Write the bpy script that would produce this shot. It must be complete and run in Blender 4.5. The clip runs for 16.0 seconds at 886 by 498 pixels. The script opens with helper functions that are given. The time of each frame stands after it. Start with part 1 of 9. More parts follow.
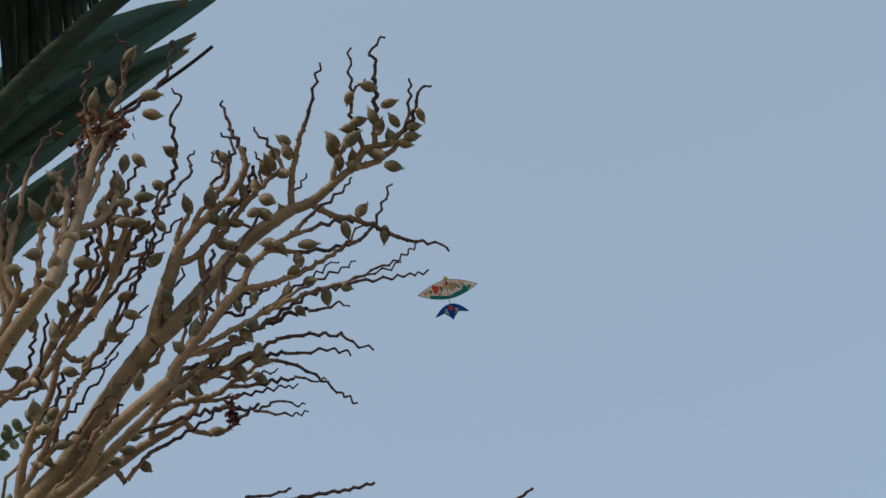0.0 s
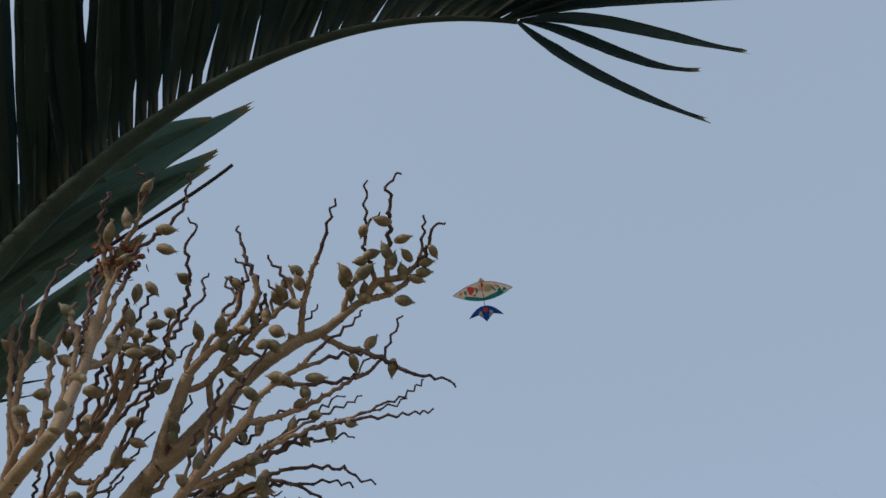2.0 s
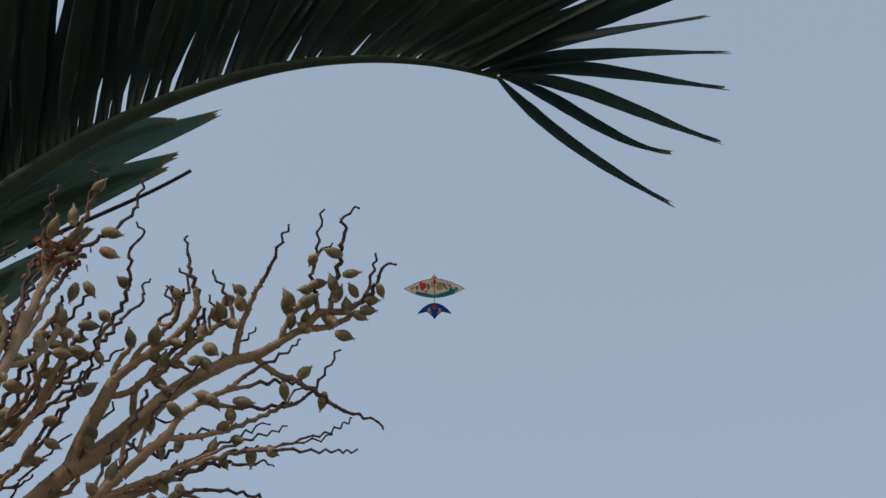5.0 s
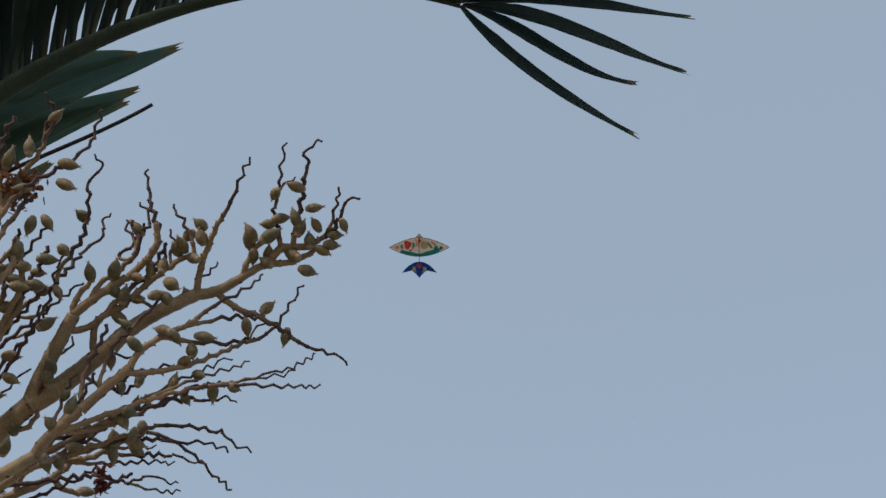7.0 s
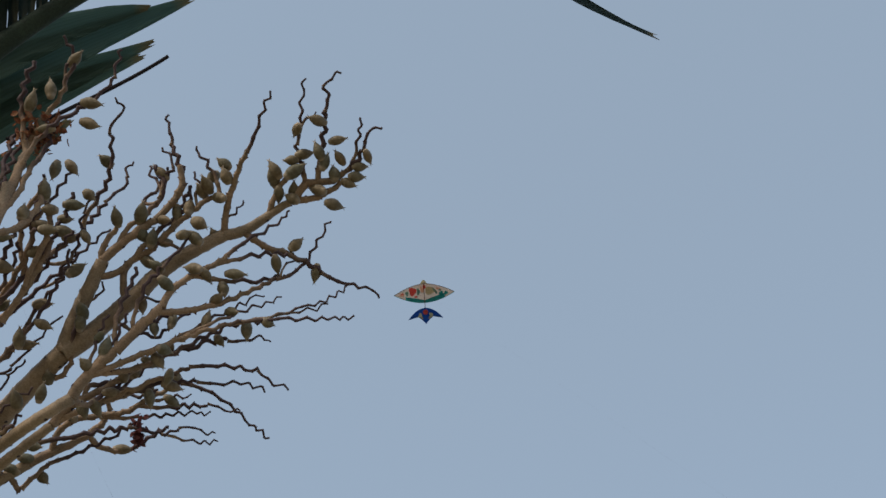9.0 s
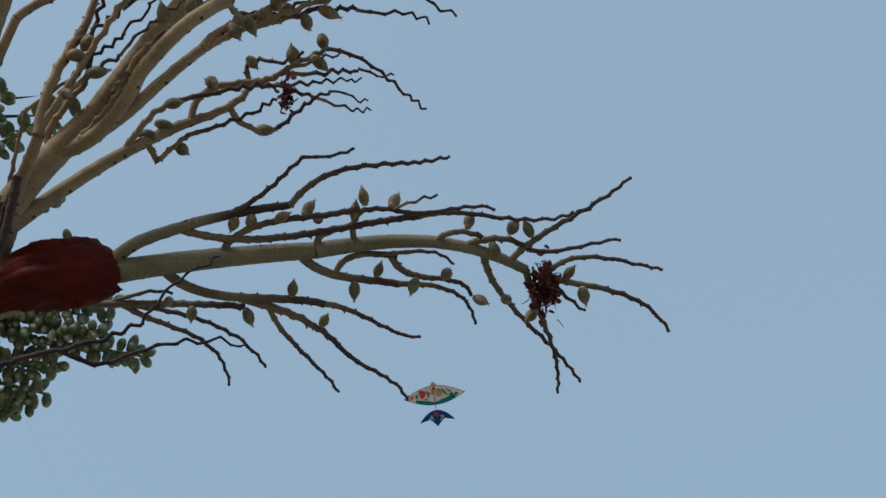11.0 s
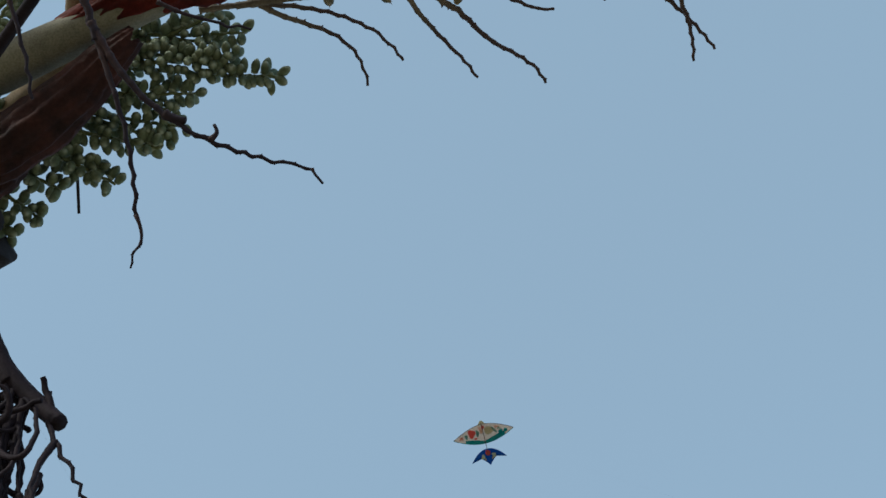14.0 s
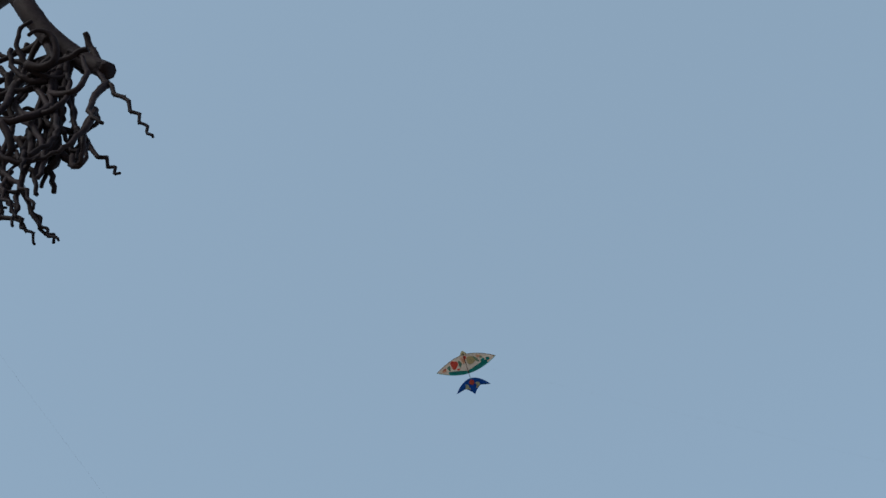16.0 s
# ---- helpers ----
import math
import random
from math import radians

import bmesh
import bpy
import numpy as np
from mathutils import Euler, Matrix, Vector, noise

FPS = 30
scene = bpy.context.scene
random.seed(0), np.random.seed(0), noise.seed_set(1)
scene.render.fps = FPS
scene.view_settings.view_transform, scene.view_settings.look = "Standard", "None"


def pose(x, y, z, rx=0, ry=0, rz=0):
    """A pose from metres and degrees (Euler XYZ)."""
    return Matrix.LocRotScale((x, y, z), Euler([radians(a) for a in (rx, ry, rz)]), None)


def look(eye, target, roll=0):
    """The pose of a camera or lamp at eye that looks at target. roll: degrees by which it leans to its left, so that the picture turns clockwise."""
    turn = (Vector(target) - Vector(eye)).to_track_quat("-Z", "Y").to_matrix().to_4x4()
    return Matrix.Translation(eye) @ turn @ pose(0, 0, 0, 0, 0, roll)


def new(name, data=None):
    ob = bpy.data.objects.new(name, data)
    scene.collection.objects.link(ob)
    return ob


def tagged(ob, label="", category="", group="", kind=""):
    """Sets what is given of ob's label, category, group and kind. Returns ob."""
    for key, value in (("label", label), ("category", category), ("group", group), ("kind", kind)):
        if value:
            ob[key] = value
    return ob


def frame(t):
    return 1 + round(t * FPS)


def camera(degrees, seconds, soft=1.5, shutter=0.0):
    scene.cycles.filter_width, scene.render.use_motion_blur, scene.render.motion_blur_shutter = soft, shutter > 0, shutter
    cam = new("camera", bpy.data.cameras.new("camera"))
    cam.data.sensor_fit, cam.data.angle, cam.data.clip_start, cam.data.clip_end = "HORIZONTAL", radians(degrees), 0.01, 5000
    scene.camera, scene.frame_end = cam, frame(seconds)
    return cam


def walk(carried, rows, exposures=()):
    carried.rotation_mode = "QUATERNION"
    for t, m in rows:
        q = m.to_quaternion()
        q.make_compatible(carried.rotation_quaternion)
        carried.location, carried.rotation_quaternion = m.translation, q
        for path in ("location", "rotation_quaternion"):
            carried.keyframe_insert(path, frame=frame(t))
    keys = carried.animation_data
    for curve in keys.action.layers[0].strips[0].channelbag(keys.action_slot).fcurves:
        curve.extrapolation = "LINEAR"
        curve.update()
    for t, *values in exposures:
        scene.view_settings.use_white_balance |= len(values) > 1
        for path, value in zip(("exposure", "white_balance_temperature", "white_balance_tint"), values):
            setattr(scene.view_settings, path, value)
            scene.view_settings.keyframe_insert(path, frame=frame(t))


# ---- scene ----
cam = camera(41.0, 16.0)

PATH = [
    (0, (0.0, 0.0, 1.75), (-0.038, 1.277, 3.289), 2.9),
    (0.5, (0.023, -0.033, 1.781), (-0.028, 1.271, 3.297), 4.1),
    (1, (0.043, -0.076, 1.812), (-0.024, 1.241, 3.315), 4.1),
    (1.5, (0.032, -0.117, 1.849), (-0.061, 1.191, 3.359), 6.1),
    (2, (0.029, -0.152, 1.872), (-0.073, 1.133, 3.402), 7.7),
    (2.5, (0.028, -0.147, 1.882), (-0.069, 1.124, 3.423), 9.1),
    (3, (0.043, -0.143, 1.886), (-0.042, 1.12, 3.435), 9.5),
    (5.3, (0.027, -0.194, 1.935), (0.0, 1.102, 3.457), 13.6),
    (5.5, (0.031, -0.186, 1.927), (0.018, 1.117, 3.445), 12.5),
    (6, (0.039, -0.183, 1.941), (0.032, 1.137, 3.444), 13.0),
    (6.5, (0.048, -0.179, 1.942), (0.04, 1.148, 3.439), 13.3),
    (7, (0.063, -0.16, 1.929), (0.071, 1.174, 3.42), 12.3),
    (7.5, (0.063, -0.144, 1.918), (0.089, 1.185, 3.413), 11.3),
    (8, (0.061, -0.116, 1.889), (0.086, 1.199, 3.396), 10.8),
    (8.5, (0.059, -0.071, 1.856), (0.067, 1.223, 3.381), 9.8),
    (9, (0.061, -0.028, 1.825), (0.049, 1.243, 3.368), 9.3),
    (9.5, (0.063, 0.056, 1.776), (0.012, 1.308, 3.335), 9.3),
    (10, (-0.026, 0.246, 1.684), (-0.064, 1.457, 3.275), 7.6),
    (10.2, (-0.088, 0.331, 1.655), (-0.106, 1.516, 3.266), 6.9),
    (12.3, (-0.084, 0.752, 1.465), (-0.165, 1.813, 3.158), 5.9),
    (12.5, (-0.088, 0.773, 1.446), (-0.176, 1.829, 3.142), 5.8),
    (13, (-0.142, 0.834, 1.399), (-0.22, 1.889, 3.097), 4.8),
    (13.5, (-0.182, 0.915, 1.347), (-0.257, 1.963, 3.049), 3.4),
    (14, (-0.206, 0.956, 1.315), (-0.289, 1.993, 3.023), 3.2),
    (14.5, (-0.217, 1.019, 1.272), (-0.329, 2.07, 2.97), 3.1),
    (15, (-0.218, 1.109, 1.245), (-0.36, 2.19, 2.922), 0.5),
    (15.5, (-0.265, 1.163, 1.209), (-0.358, 2.263, 2.877), -1.6),
    (16, (-0.303, 1.215, 1.179), (-0.341, 2.337, 2.835), -2.6),
]
EXPOSURES = [
    (0.0, 0.70, 6500, 5), (3.0, 0.68, 6650, 9), (7.0, 0.66, 6700, 7), (9.5, 0.62, 6480, 6), (10.5, 0.64, 6250, 1),
    (12.5, 0.80, 5800, -7), (13.5, 0.71, 5900, -5), (14.0, 0.72, 5950, -4), (14.5, 0.60, 5950, -5), (16.0, 0.55, 6080, 0),
]
walk(cam, [(t, look(eye, target, roll)) for t, eye, target, roll in PATH], EXPOSURES)

# ---- sky and sun: hazy late-afternoon daylight ----
SUN_ELEVATION, SUN_AZIMUTH = 30.0, 226.0
world = bpy.data.worlds.new("sky")
scene.world = world
world.use_nodes = True
wn = world.node_tree.nodes
sky = wn.new("ShaderNodeTexSky")
sky.sky_type, sky.sun_disc = "NISHITA", False
sky.sun_elevation, sky.sun_rotation = radians(SUN_ELEVATION), radians(SUN_AZIMUTH)
sky.air_density, sky.dust_density, sky.ozone_density = 1.0, 3.0, 1.0
wn["Background"].inputs["Strength"].default_value = 0.15
haze = wn.new("ShaderNodeMix")          # a thin even haze over the blue
haze.data_type = "RGBA"
haze.inputs["Factor"].default_value = 0.74
haze.inputs["B"].default_value = (1.53, 1.88, 2.36, 1)
world.node_tree.links.new(sky.outputs["Color"], haze.inputs["A"])
world.node_tree.links.new(haze.outputs["Result"], wn["Background"].inputs["Color"])
sun = new("sun", bpy.data.lights.new("sun", "SUN"))
sun.data.energy, sun.data.angle, sun.data.color = 1.15, radians(8.0), (1.0, 0.93, 0.84)
sun.matrix_world = look((0, 0, 0), (
    -math.sin(radians(SUN_AZIMUTH)) * math.cos(radians(SUN_ELEVATION)),
    -math.cos(radians(SUN_AZIMUTH)) * math.cos(radians(SUN_ELEVATION)),
    -math.sin(radians(SUN_ELEVATION))))


# ---- materials ----
def material(name, rough=0.7, spec=0.3):
    m = bpy.data.materials.new(name)
    m.use_nodes = True
    b = m.node_tree.nodes["Principled BSDF"]
    b.inputs["Roughness"].default_value = rough
    b.inputs["Specular IOR Level"].default_value = spec
    return m, m.node_tree.nodes, m.node_tree.links, b


def ramp(nodes, stops):
    r = nodes.new("ShaderNodeValToRGB")
    while len(r.color_ramp.elements) < len(stops):
        r.color_ramp.elements.new(0.5)
    for e, (at, colour) in zip(r.color_ramp.elements, stops):
        e.position, e.color = at, (*colour, 1)
    return r


def speckle(nodes, links, scale, detail=4.0, rough=0.6):
    c = nodes.new("ShaderNodeTexCoord")
    n = nodes.new("ShaderNodeTexNoise")
    n.inputs["Scale"].default_value, n.inputs["Detail"].default_value = scale, detail
    n.inputs["Roughness"].default_value = rough
    links.new(c.outputs["Object"], n.inputs["Vector"])
    return n.outputs["Fac"]


def blend(nodes, links, fac, a, b, mode="MIX"):
    x = nodes.new("ShaderNodeMix")
    x.data_type, x.blend_type = "RGBA", mode
    for value, sock in ((fac, x.inputs["Factor"]), (a, x.inputs["A"]), (b, x.inputs["B"])):
        if isinstance(value, (int, float)):
            sock.default_value = value
        elif isinstance(value, tuple):
            sock.default_value = (*value, 1)
        else:
            links.new(value, sock)
    return x.outputs["Result"]


def relief(nodes, links, bsdf, height, strength, distance):
    b = nodes.new("ShaderNodeBump")
    b.inputs["Strength"].default_value, b.inputs["Distance"].default_value = strength, distance
    links.new(height, b.inputs["Height"])
    links.new(b.outputs["Normal"], bsdf.inputs["Normal"])


def stalk_material(name, young, stained, dried, gloss=0.25):
    """Plant stalk: woody skin with stains; the thin dried ends are darker (attribute dry, 0 to 1)."""
    m, n, l, b = material(name, 0.72, gloss)
    large, fine = speckle(n, l, 28.0, 3.0), speckle(n, l, 420.0, 5.0)
    spread = ramp(n, [(0.35, (0, 0, 0)), (0.68, (1, 1, 1))])
    l.new(large, spread.inputs["Fac"])
    skin = blend(n, l, spread.outputs["Color"], young, stained)
    grain = ramp(n, [(0.30, (0.55, 0.52, 0.48)), (0.62, (1, 1, 1))])
    l.new(fine, grain.inputs["Fac"])
    skin = blend(n, l, 0.8, skin, grain.outputs["Color"], "MULTIPLY")
    a = n.new("ShaderNodeAttribute")
    a.attribute_name = "dry"
    l.new(blend(n, l, a.outputs["Fac"], skin, dried), b.inputs["Base Color"])
    relief(n, l, b, fine, 0.3, 0.0006)
    return m


def fruit_material(name, one, two, tip):
    m, n, l, b = material(name, 0.62, 0.3)
    info = n.new("ShaderNodeObjectInfo")
    patch, fine = speckle(n, l, 90.0, 3.0), speckle(n, l, 700.0, 4.0)
    colour = blend(n, l, info.outputs["Random"], one, two)
    stain = ramp(n, [(0.38, (0.5, 0.46, 0.38)), (0.6, (1, 1, 1))])
    l.new(patch, stain.inputs["Fac"])
    colour = blend(n, l, 0.75, colour, stain.outputs["Color"], "MULTIPLY")
    a = n.new("ShaderNodeAttribute")
    a.attribute_name = "dry"
    l.new(blend(n, l, a.outputs["Fac"], colour, tip), b.inputs["Base Color"])
    relief(n, l, b, fine, 0.35, 0.0008)
    return m


def leaf_material(name, one, two, dried):
    """Pleated leaf skin with fine lengthwise veins, some light shining through; attribute dry marks withered ends."""
    m, n, l, b = material(name, 0.5, 0.4)
    info, uv = n.new("ShaderNodeObjectInfo"), n.new("ShaderNodeUVMap")
    w = n.new("ShaderNodeTexWave")
    w.bands_direction = "X"
    w.inputs["Scale"].default_value, w.inputs["Distortion"].default_value = 3.2, 0.6
    l.new(uv.outputs["UV"], w.inputs["Vector"])
    patch = speckle(n, l, 14.0, 4.0)
    colour = blend(n, l, info.outputs["Random"], one, two)
    veins = ramp(n, [(0.0, (0.82, 0.84, 0.8)), (0.5, (1, 1, 1))])
    l.new(w.outputs["Fac"], veins.inputs["Fac"])
    colour = blend(n, l, 0.8, colour, veins.outputs["Color"], "MULTIPLY")
    age = ramp(n, [(0.60, (0, 0, 0)), (0.80, (0.2, 0.2, 0.2))])
    l.new(patch, age.inputs["Fac"])
    colour = blend(n, l, age.outputs["Color"], colour, tuple(0.5 * (p + q) for p, q in zip(two, dried)))
    a = n.new("ShaderNodeAttribute")
    a.attribute_name = "dry"
    colour = blend(n, l, a.outputs["Fac"], colour, dried)
    l.new(colour, b.inputs["Base Color"])
    relief(n, l, b, w.outputs["Fac"], 0.15, 0.0008)
    t = n.new("ShaderNodeBsdfTranslucent")
    l.new(colour, t.inputs["Color"])
    mix = n.new("ShaderNodeMixShader")
    mix.inputs["Fac"].default_value = 0.30
    l.new(b.outputs["BSDF"], mix.inputs[1])
    l.new(t.outputs["BSDF"], mix.inputs[2])
    l.new(mix.outputs["Shader"], n["Material Output"].inputs["Surface"])
    return m


def plain_material(name, one, two, scale, rough=0.7, bump=0.4, depth=0.003, thin=0.0):
    """Two-tone mottled surface with fine grain."""
    m, n, l, b = material(name, rough, 0.3)
    large, fine = speckle(n, l, scale, 4.0), speckle(n, l, scale * 11, 5.0)
    r = ramp(n, [(0.36, one), (0.64, two)])
    l.new(large, r.inputs["Fac"])
    grain = ramp(n, [(0.3, (0.6, 0.6, 0.6)), (0.65, (1, 1, 1))])
    l.new(fine, grain.inputs["Fac"])
    colour = blend(n, l, 0.7, r.outputs["Color"], grain.outputs["Color"], "MULTIPLY")
    l.new(colour, b.inputs["Base Color"])
    relief(n, l, b, fine, bump, depth)
    if thin:
        t = n.new("ShaderNodeBsdfTranslucent")
        l.new(colour, t.inputs["Color"])
        mix = n.new("ShaderNodeMixShader")
        mix.inputs["Fac"].default_value = thin
        l.new(b.outputs["BSDF"], mix.inputs[1])
        l.new(t.outputs["BSDF"], mix.inputs[2])
        l.new(mix.outputs["Shader"], n["Material Output"].inputs["Surface"])
    return m


STALK = stalk_material("fruiting_stalk", (0.42, 0.31, 0.215), (0.28, 0.21, 0.145), (0.060, 0.040, 0.036))
TWIG = stalk_material("fruiting_twig", (0.40, 0.27, 0.18), (0.25, 0.18, 0.125), (0.080, 0.050, 0.052))
GREY_TWIG = stalk_material("grey_twig", (0.25, 0.195, 0.15), (0.165, 0.135, 0.11), (0.080, 0.052, 0.056))
PALE = stalk_material("pale_stalk", (0.30, 0.265, 0.205), (0.20, 0.18, 0.145), (0.055, 0.038, 0.040))
GREEN_STALK = stalk_material("green_stalk", (0.26, 0.28, 0.14), (0.20, 0.22, 0.11), (0.10, 0.11, 0.07))
NEAR_TWIG = stalk_material("bare_twig", (0.070, 0.038, 0.042), (0.044, 0.026, 0.034), (0.026, 0.016, 0.026))
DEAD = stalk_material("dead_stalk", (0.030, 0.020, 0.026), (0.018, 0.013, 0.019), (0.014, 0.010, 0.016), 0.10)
FRUIT = fruit_material("grey_green_fruit", (0.175, 0.165, 0.115), (0.27, 0.20, 0.125), (0.36, 0.28, 0.20))
GREEN_FRUIT = fruit_material("green_fruit", (0.15, 0.195, 0.125), (0.25, 0.285, 0.18), (0.44, 0.46, 0.36))
# one leaf green in two copies: underside shade and sky light in the colour
SHADED_LEAF = leaf_material("palm_leaf_shaded", (0.022, 0.046, 0.046), (0.034, 0.060, 0.056), (0.30, 0.26, 0.17))
LIT_BACK_LEAF = leaf_material("palm_leaf_back_lit", (0.105, 0.185, 0.165), (0.130, 0.205, 0.160), (0.24, 0.19, 0.10))
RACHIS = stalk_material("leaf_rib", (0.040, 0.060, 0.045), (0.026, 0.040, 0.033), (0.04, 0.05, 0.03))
BRACT = plain_material("red_brown_bract", (0.34, 0.050, 0.040), (0.15, 0.030, 0.030), 16.0, 0.55, 0.5, 0.002, 0.35)
BROWN_BRACT = plain_material("brown_bract", (0.15, 0.052, 0.046), (0.065, 0.032, 0.036), 20.0, 0.6, 0.6, 0.003)
MAROON = plain_material("maroon_flower", (0.36, 0.14, 0.13), (0.22, 0.08, 0.085), 120.0, 0.75, 0.5, 0.001, 0.2)
FLOWER = plain_material("withered_flower", (0.58, 0.30, 0.15), (0.38, 0.14, 0.085), 120.0, 0.75, 0.5, 0.001, 0.2)
BARK = plain_material("grey_bark", (0.16, 0.14, 0.11), (0.09, 0.08, 0.065), 9.0, 0.85, 0.7, 0.006)
SHAFT = plain_material("green_crownshaft", (0.16, 0.22, 0.08), (0.26, 0.27, 0.13), 7.0, 0.45, 0.3, 0.002)
STUB = plain_material("weathered_stub", (0.040, 0.031, 0.036), (0.022, 0.018, 0.023), 30.0, 0.85, 0.6, 0.003)
# assumed soil tone, kept pale so the unseen ground brightens the undersides
BOUNCE_GROUND = plain_material("pale_bounce_ground", (0.24, 0.21, 0.12), (0.36, 0.30, 0.21), 0.8, 0.95, 0.6, 0.03)


# ---- mesh helpers ----
def link_mesh(name, bm, mat, smooth=True):
    me = bpy.data.meshes.new(name)
    bm.normal_update()
    bm.to_mesh(me)
    bm.free()
    for p in me.polygons:
        p.use_smooth = smooth
    me.materials.append(mat)
    return me


def part(name, bm, mat, parent, label="", at=None, smooth=True):
    ob = new(name, bm if isinstance(bm, bpy.types.Mesh) else link_mesh(name, bm, mat, smooth))
    ob.parent = parent
    if at is not None:
        ob.matrix_basis = at
    return tagged(ob, label) if label else ob


def bezier(p0, p1, p2, p3, u):
    a, b, c, d = (Vector(p) * 0.01 for p in (p0, p1, p2, p3))
    return a * (1 - u) ** 3 + b * (3 * u * (1 - u) ** 2) + c * (3 * u * u * (1 - u)) + d * u ** 3


def tube(bm, points, radii, dry, sides=8, flat=1.0):
    """A tapering tube along points, closed at both ends; dry: a value for each ring."""
    layer = bm.verts.layers.float.get("dry") or bm.verts.layers.float.new("dry")
    rings, side = [], None
    for i, p in enumerate(points):
        ahead = (points[min(i + 1, len(points) - 1)] - points[max(i - 1, 0)]).normalized()
        side = (side or ahead.orthogonal())
        side = (side - ahead * side.dot(ahead)).normalized()
        up = ahead.cross(side)
        ring = []
        for k in range(sides):
            a = math.tau * k / sides
            v = bm.verts.new(p + (side * math.cos(a) + up * (math.sin(a) * flat)) * radii[i])
            v[layer] = dry[i]
            ring.append(v)
        rings.append(ring)
    for a, b in zip(rings, rings[1:]):
        for k in range(sides):
            bm.faces.new((a[k], a[(k + 1) % sides], b[(k + 1) % sides], b[k]))
    bm.faces.new(rings[0][::-1])
    bm.faces.new(rings[-1])


def stalk_shape(p0, p1, p2, p3, thick, thin, zigzag, knots, dried, seed, sides=8):
    """Mesh data of a stalk along a bend (cm; thick and thin are radii in mm). It kinks from one old fruit scar to the next, and each scar leaves a dark nub."""
    r = random.Random(seed)
    length = sum((bezier(p0, p1, p2, p3, (i + 1) / 12) - bezier(p0, p1, p2, p3, i / 12)).length for i in range(12))
    marks, way = [(0.0, 0.0, 0.0)], 1
    while marks[-1][0] < length + 0.03:
        way = -way if r.random() < 0.86 else way
        u = marks[-1][0] / max(length, 0.01)
        step = r.uniform(0.0065, 0.0125) * (1.7 - 0.9 * min(1, u * 1.3))
        marks.append((marks[-1][0] + step, way * r.uniform(0.45, 1.15), r.uniform(-0.7, 0.7)))
    steps = max(8, int(length / 0.0021))
    points, radii, dry, nubs = [], [], [], []
    k = 0
    for i in range(steps + 1):
        u = i / steps
        s = u * length
        while marks[k + 1][0] < s:
            k += 1
            nubs.append((i, 1 if marks[k][1] > 0 else -1))
        f = (s - marks[k][0]) / (marks[k + 1][0] - marks[k][0])
        p = bezier(p0, p1, p2, p3, u)
        ahead = bezier(p0, p1, p2, p3, min(1, u + 0.02)) - bezier(p0, p1, p2, p3, max(0, u - 0.02))
        across = ahead.cross(Vector((0, 0, 1))).normalized() if ahead.length > 1e-6 else Vector((1, 0, 0))
        grow = zigzag * min(1.0, 0.10 + max(0.0, (u - 0.15) / 0.5)) * min(1.0, u / 0.06)
        swing = marks[k][1] * (1 - f) + marks[k + 1][1] * f
        depth = marks[k][2] * (1 - f) + marks[k + 1][2] * f
        p += across * (swing * 0.0023 * grow) + Vector((0, 0, depth * 0.0020 * grow))
        base = (thick + (thin - thick) * u ** 0.8) * 0.001
        swell = (0.28 if base < 0.0045 else 0.07) * knots * max(0.0, 1 - min(f, 1 - f) * 5)
        points.append(p)
        radii.append(base * (1 + swell + 0.015 * r.uniform(-1, 1)))
        dry.append(min(1.0, max(0.0, (u - dried) / 0.35)) if dried < 1 else 0.0)
    bm = bmesh.new()
    tube(bm, points, radii, dry, sides)
    layer = bm.verts.layers.float.get("dry")
    for i, sign in nubs:
        u = i / steps
        if knots < 0.25 or u < 0.10 or u > 0.97 or r.random() > 0.7 * knots:
            continue
        ahead = (points[min(i + 1, steps)] - points[max(i - 1, 0)]).normalized()
        across = ahead.cross(Vector((0, 0, 1))).normalized()
        side = (across * sign + Vector((0, 0, r.uniform(-0.6, 0.9)))).normalized()
        stout = radii[i] > 0.0055                    # flat scars on stout axes, proud nubs on twigs
        c = points[i] + side * radii[i] * (0.97 if stout else 0.6)
        w = min(max(0.0011, 0.55 * radii[i]), 0.0026)
        rise = 0.0007 if stout else radii[i] * 0.40 + w * r.uniform(0.4, 1.0)
        up = ahead.cross(side)
        ring = [bm.verts.new(c + (ahead * math.cos(q) + up * math.sin(q)) * w) for q in (0.0, 1.26, 2.51, 3.77, 5.03)]
        tip = bm.verts.new(c + side * rise + ahead * w * (0.2 if stout else 0.7))
        for v in (*ring, tip):
            v[layer] = 1.0
        for j in range(5):
            bm.faces.new((ring[j], ring[(j + 1) % 5], tip))
    return bm


def placed(ob_pose, parent):
    """A pose in the world as a pose under a parent that is only shifted."""
    return Matrix.Translation(-parent.location) @ ob_pose


# ---- ground: out of view, added to bounce light up at the palm ----
bm = bmesh.new()
bmesh.ops.create_grid(bm, x_segments=60, y_segments=60, size=2500.0)
for v in bm.verts:
    v.co.z = 0.0 if v.co.length < 90 else -0.02 * noise.noise(v.co * 0.01)
ground = tagged(new("ground", link_mesh("ground", bm, BOUNCE_GROUND)), "unseen ground in a pale soil tone that bounces light up", "ground", kind="structure")

# ---- the palm ----
palm = new("palm_tree")
palm.location = (-1.20, 1.92, 0.0)
tagged(palm, "fruiting palm tree with green crownshaft and branched fruit stalks", "palm tree")


def trunk_shape():
    bm = bmesh.new()
    points, radii = [], []
    for i in range(131):
        z = i * 0.02
        ring = 0.004 * max(0, math.cos(z * math.tau / 0.065)) ** 6
        points.append(Vector((0.02 * math.sin(z), 0.03 * math.sin(z * 1.3), z)))
        radii.append(0.085 + 0.035 * math.exp(-z * 3) + ring)
    tube(bm, points, radii, [0] * len(points), 24)
    return bm


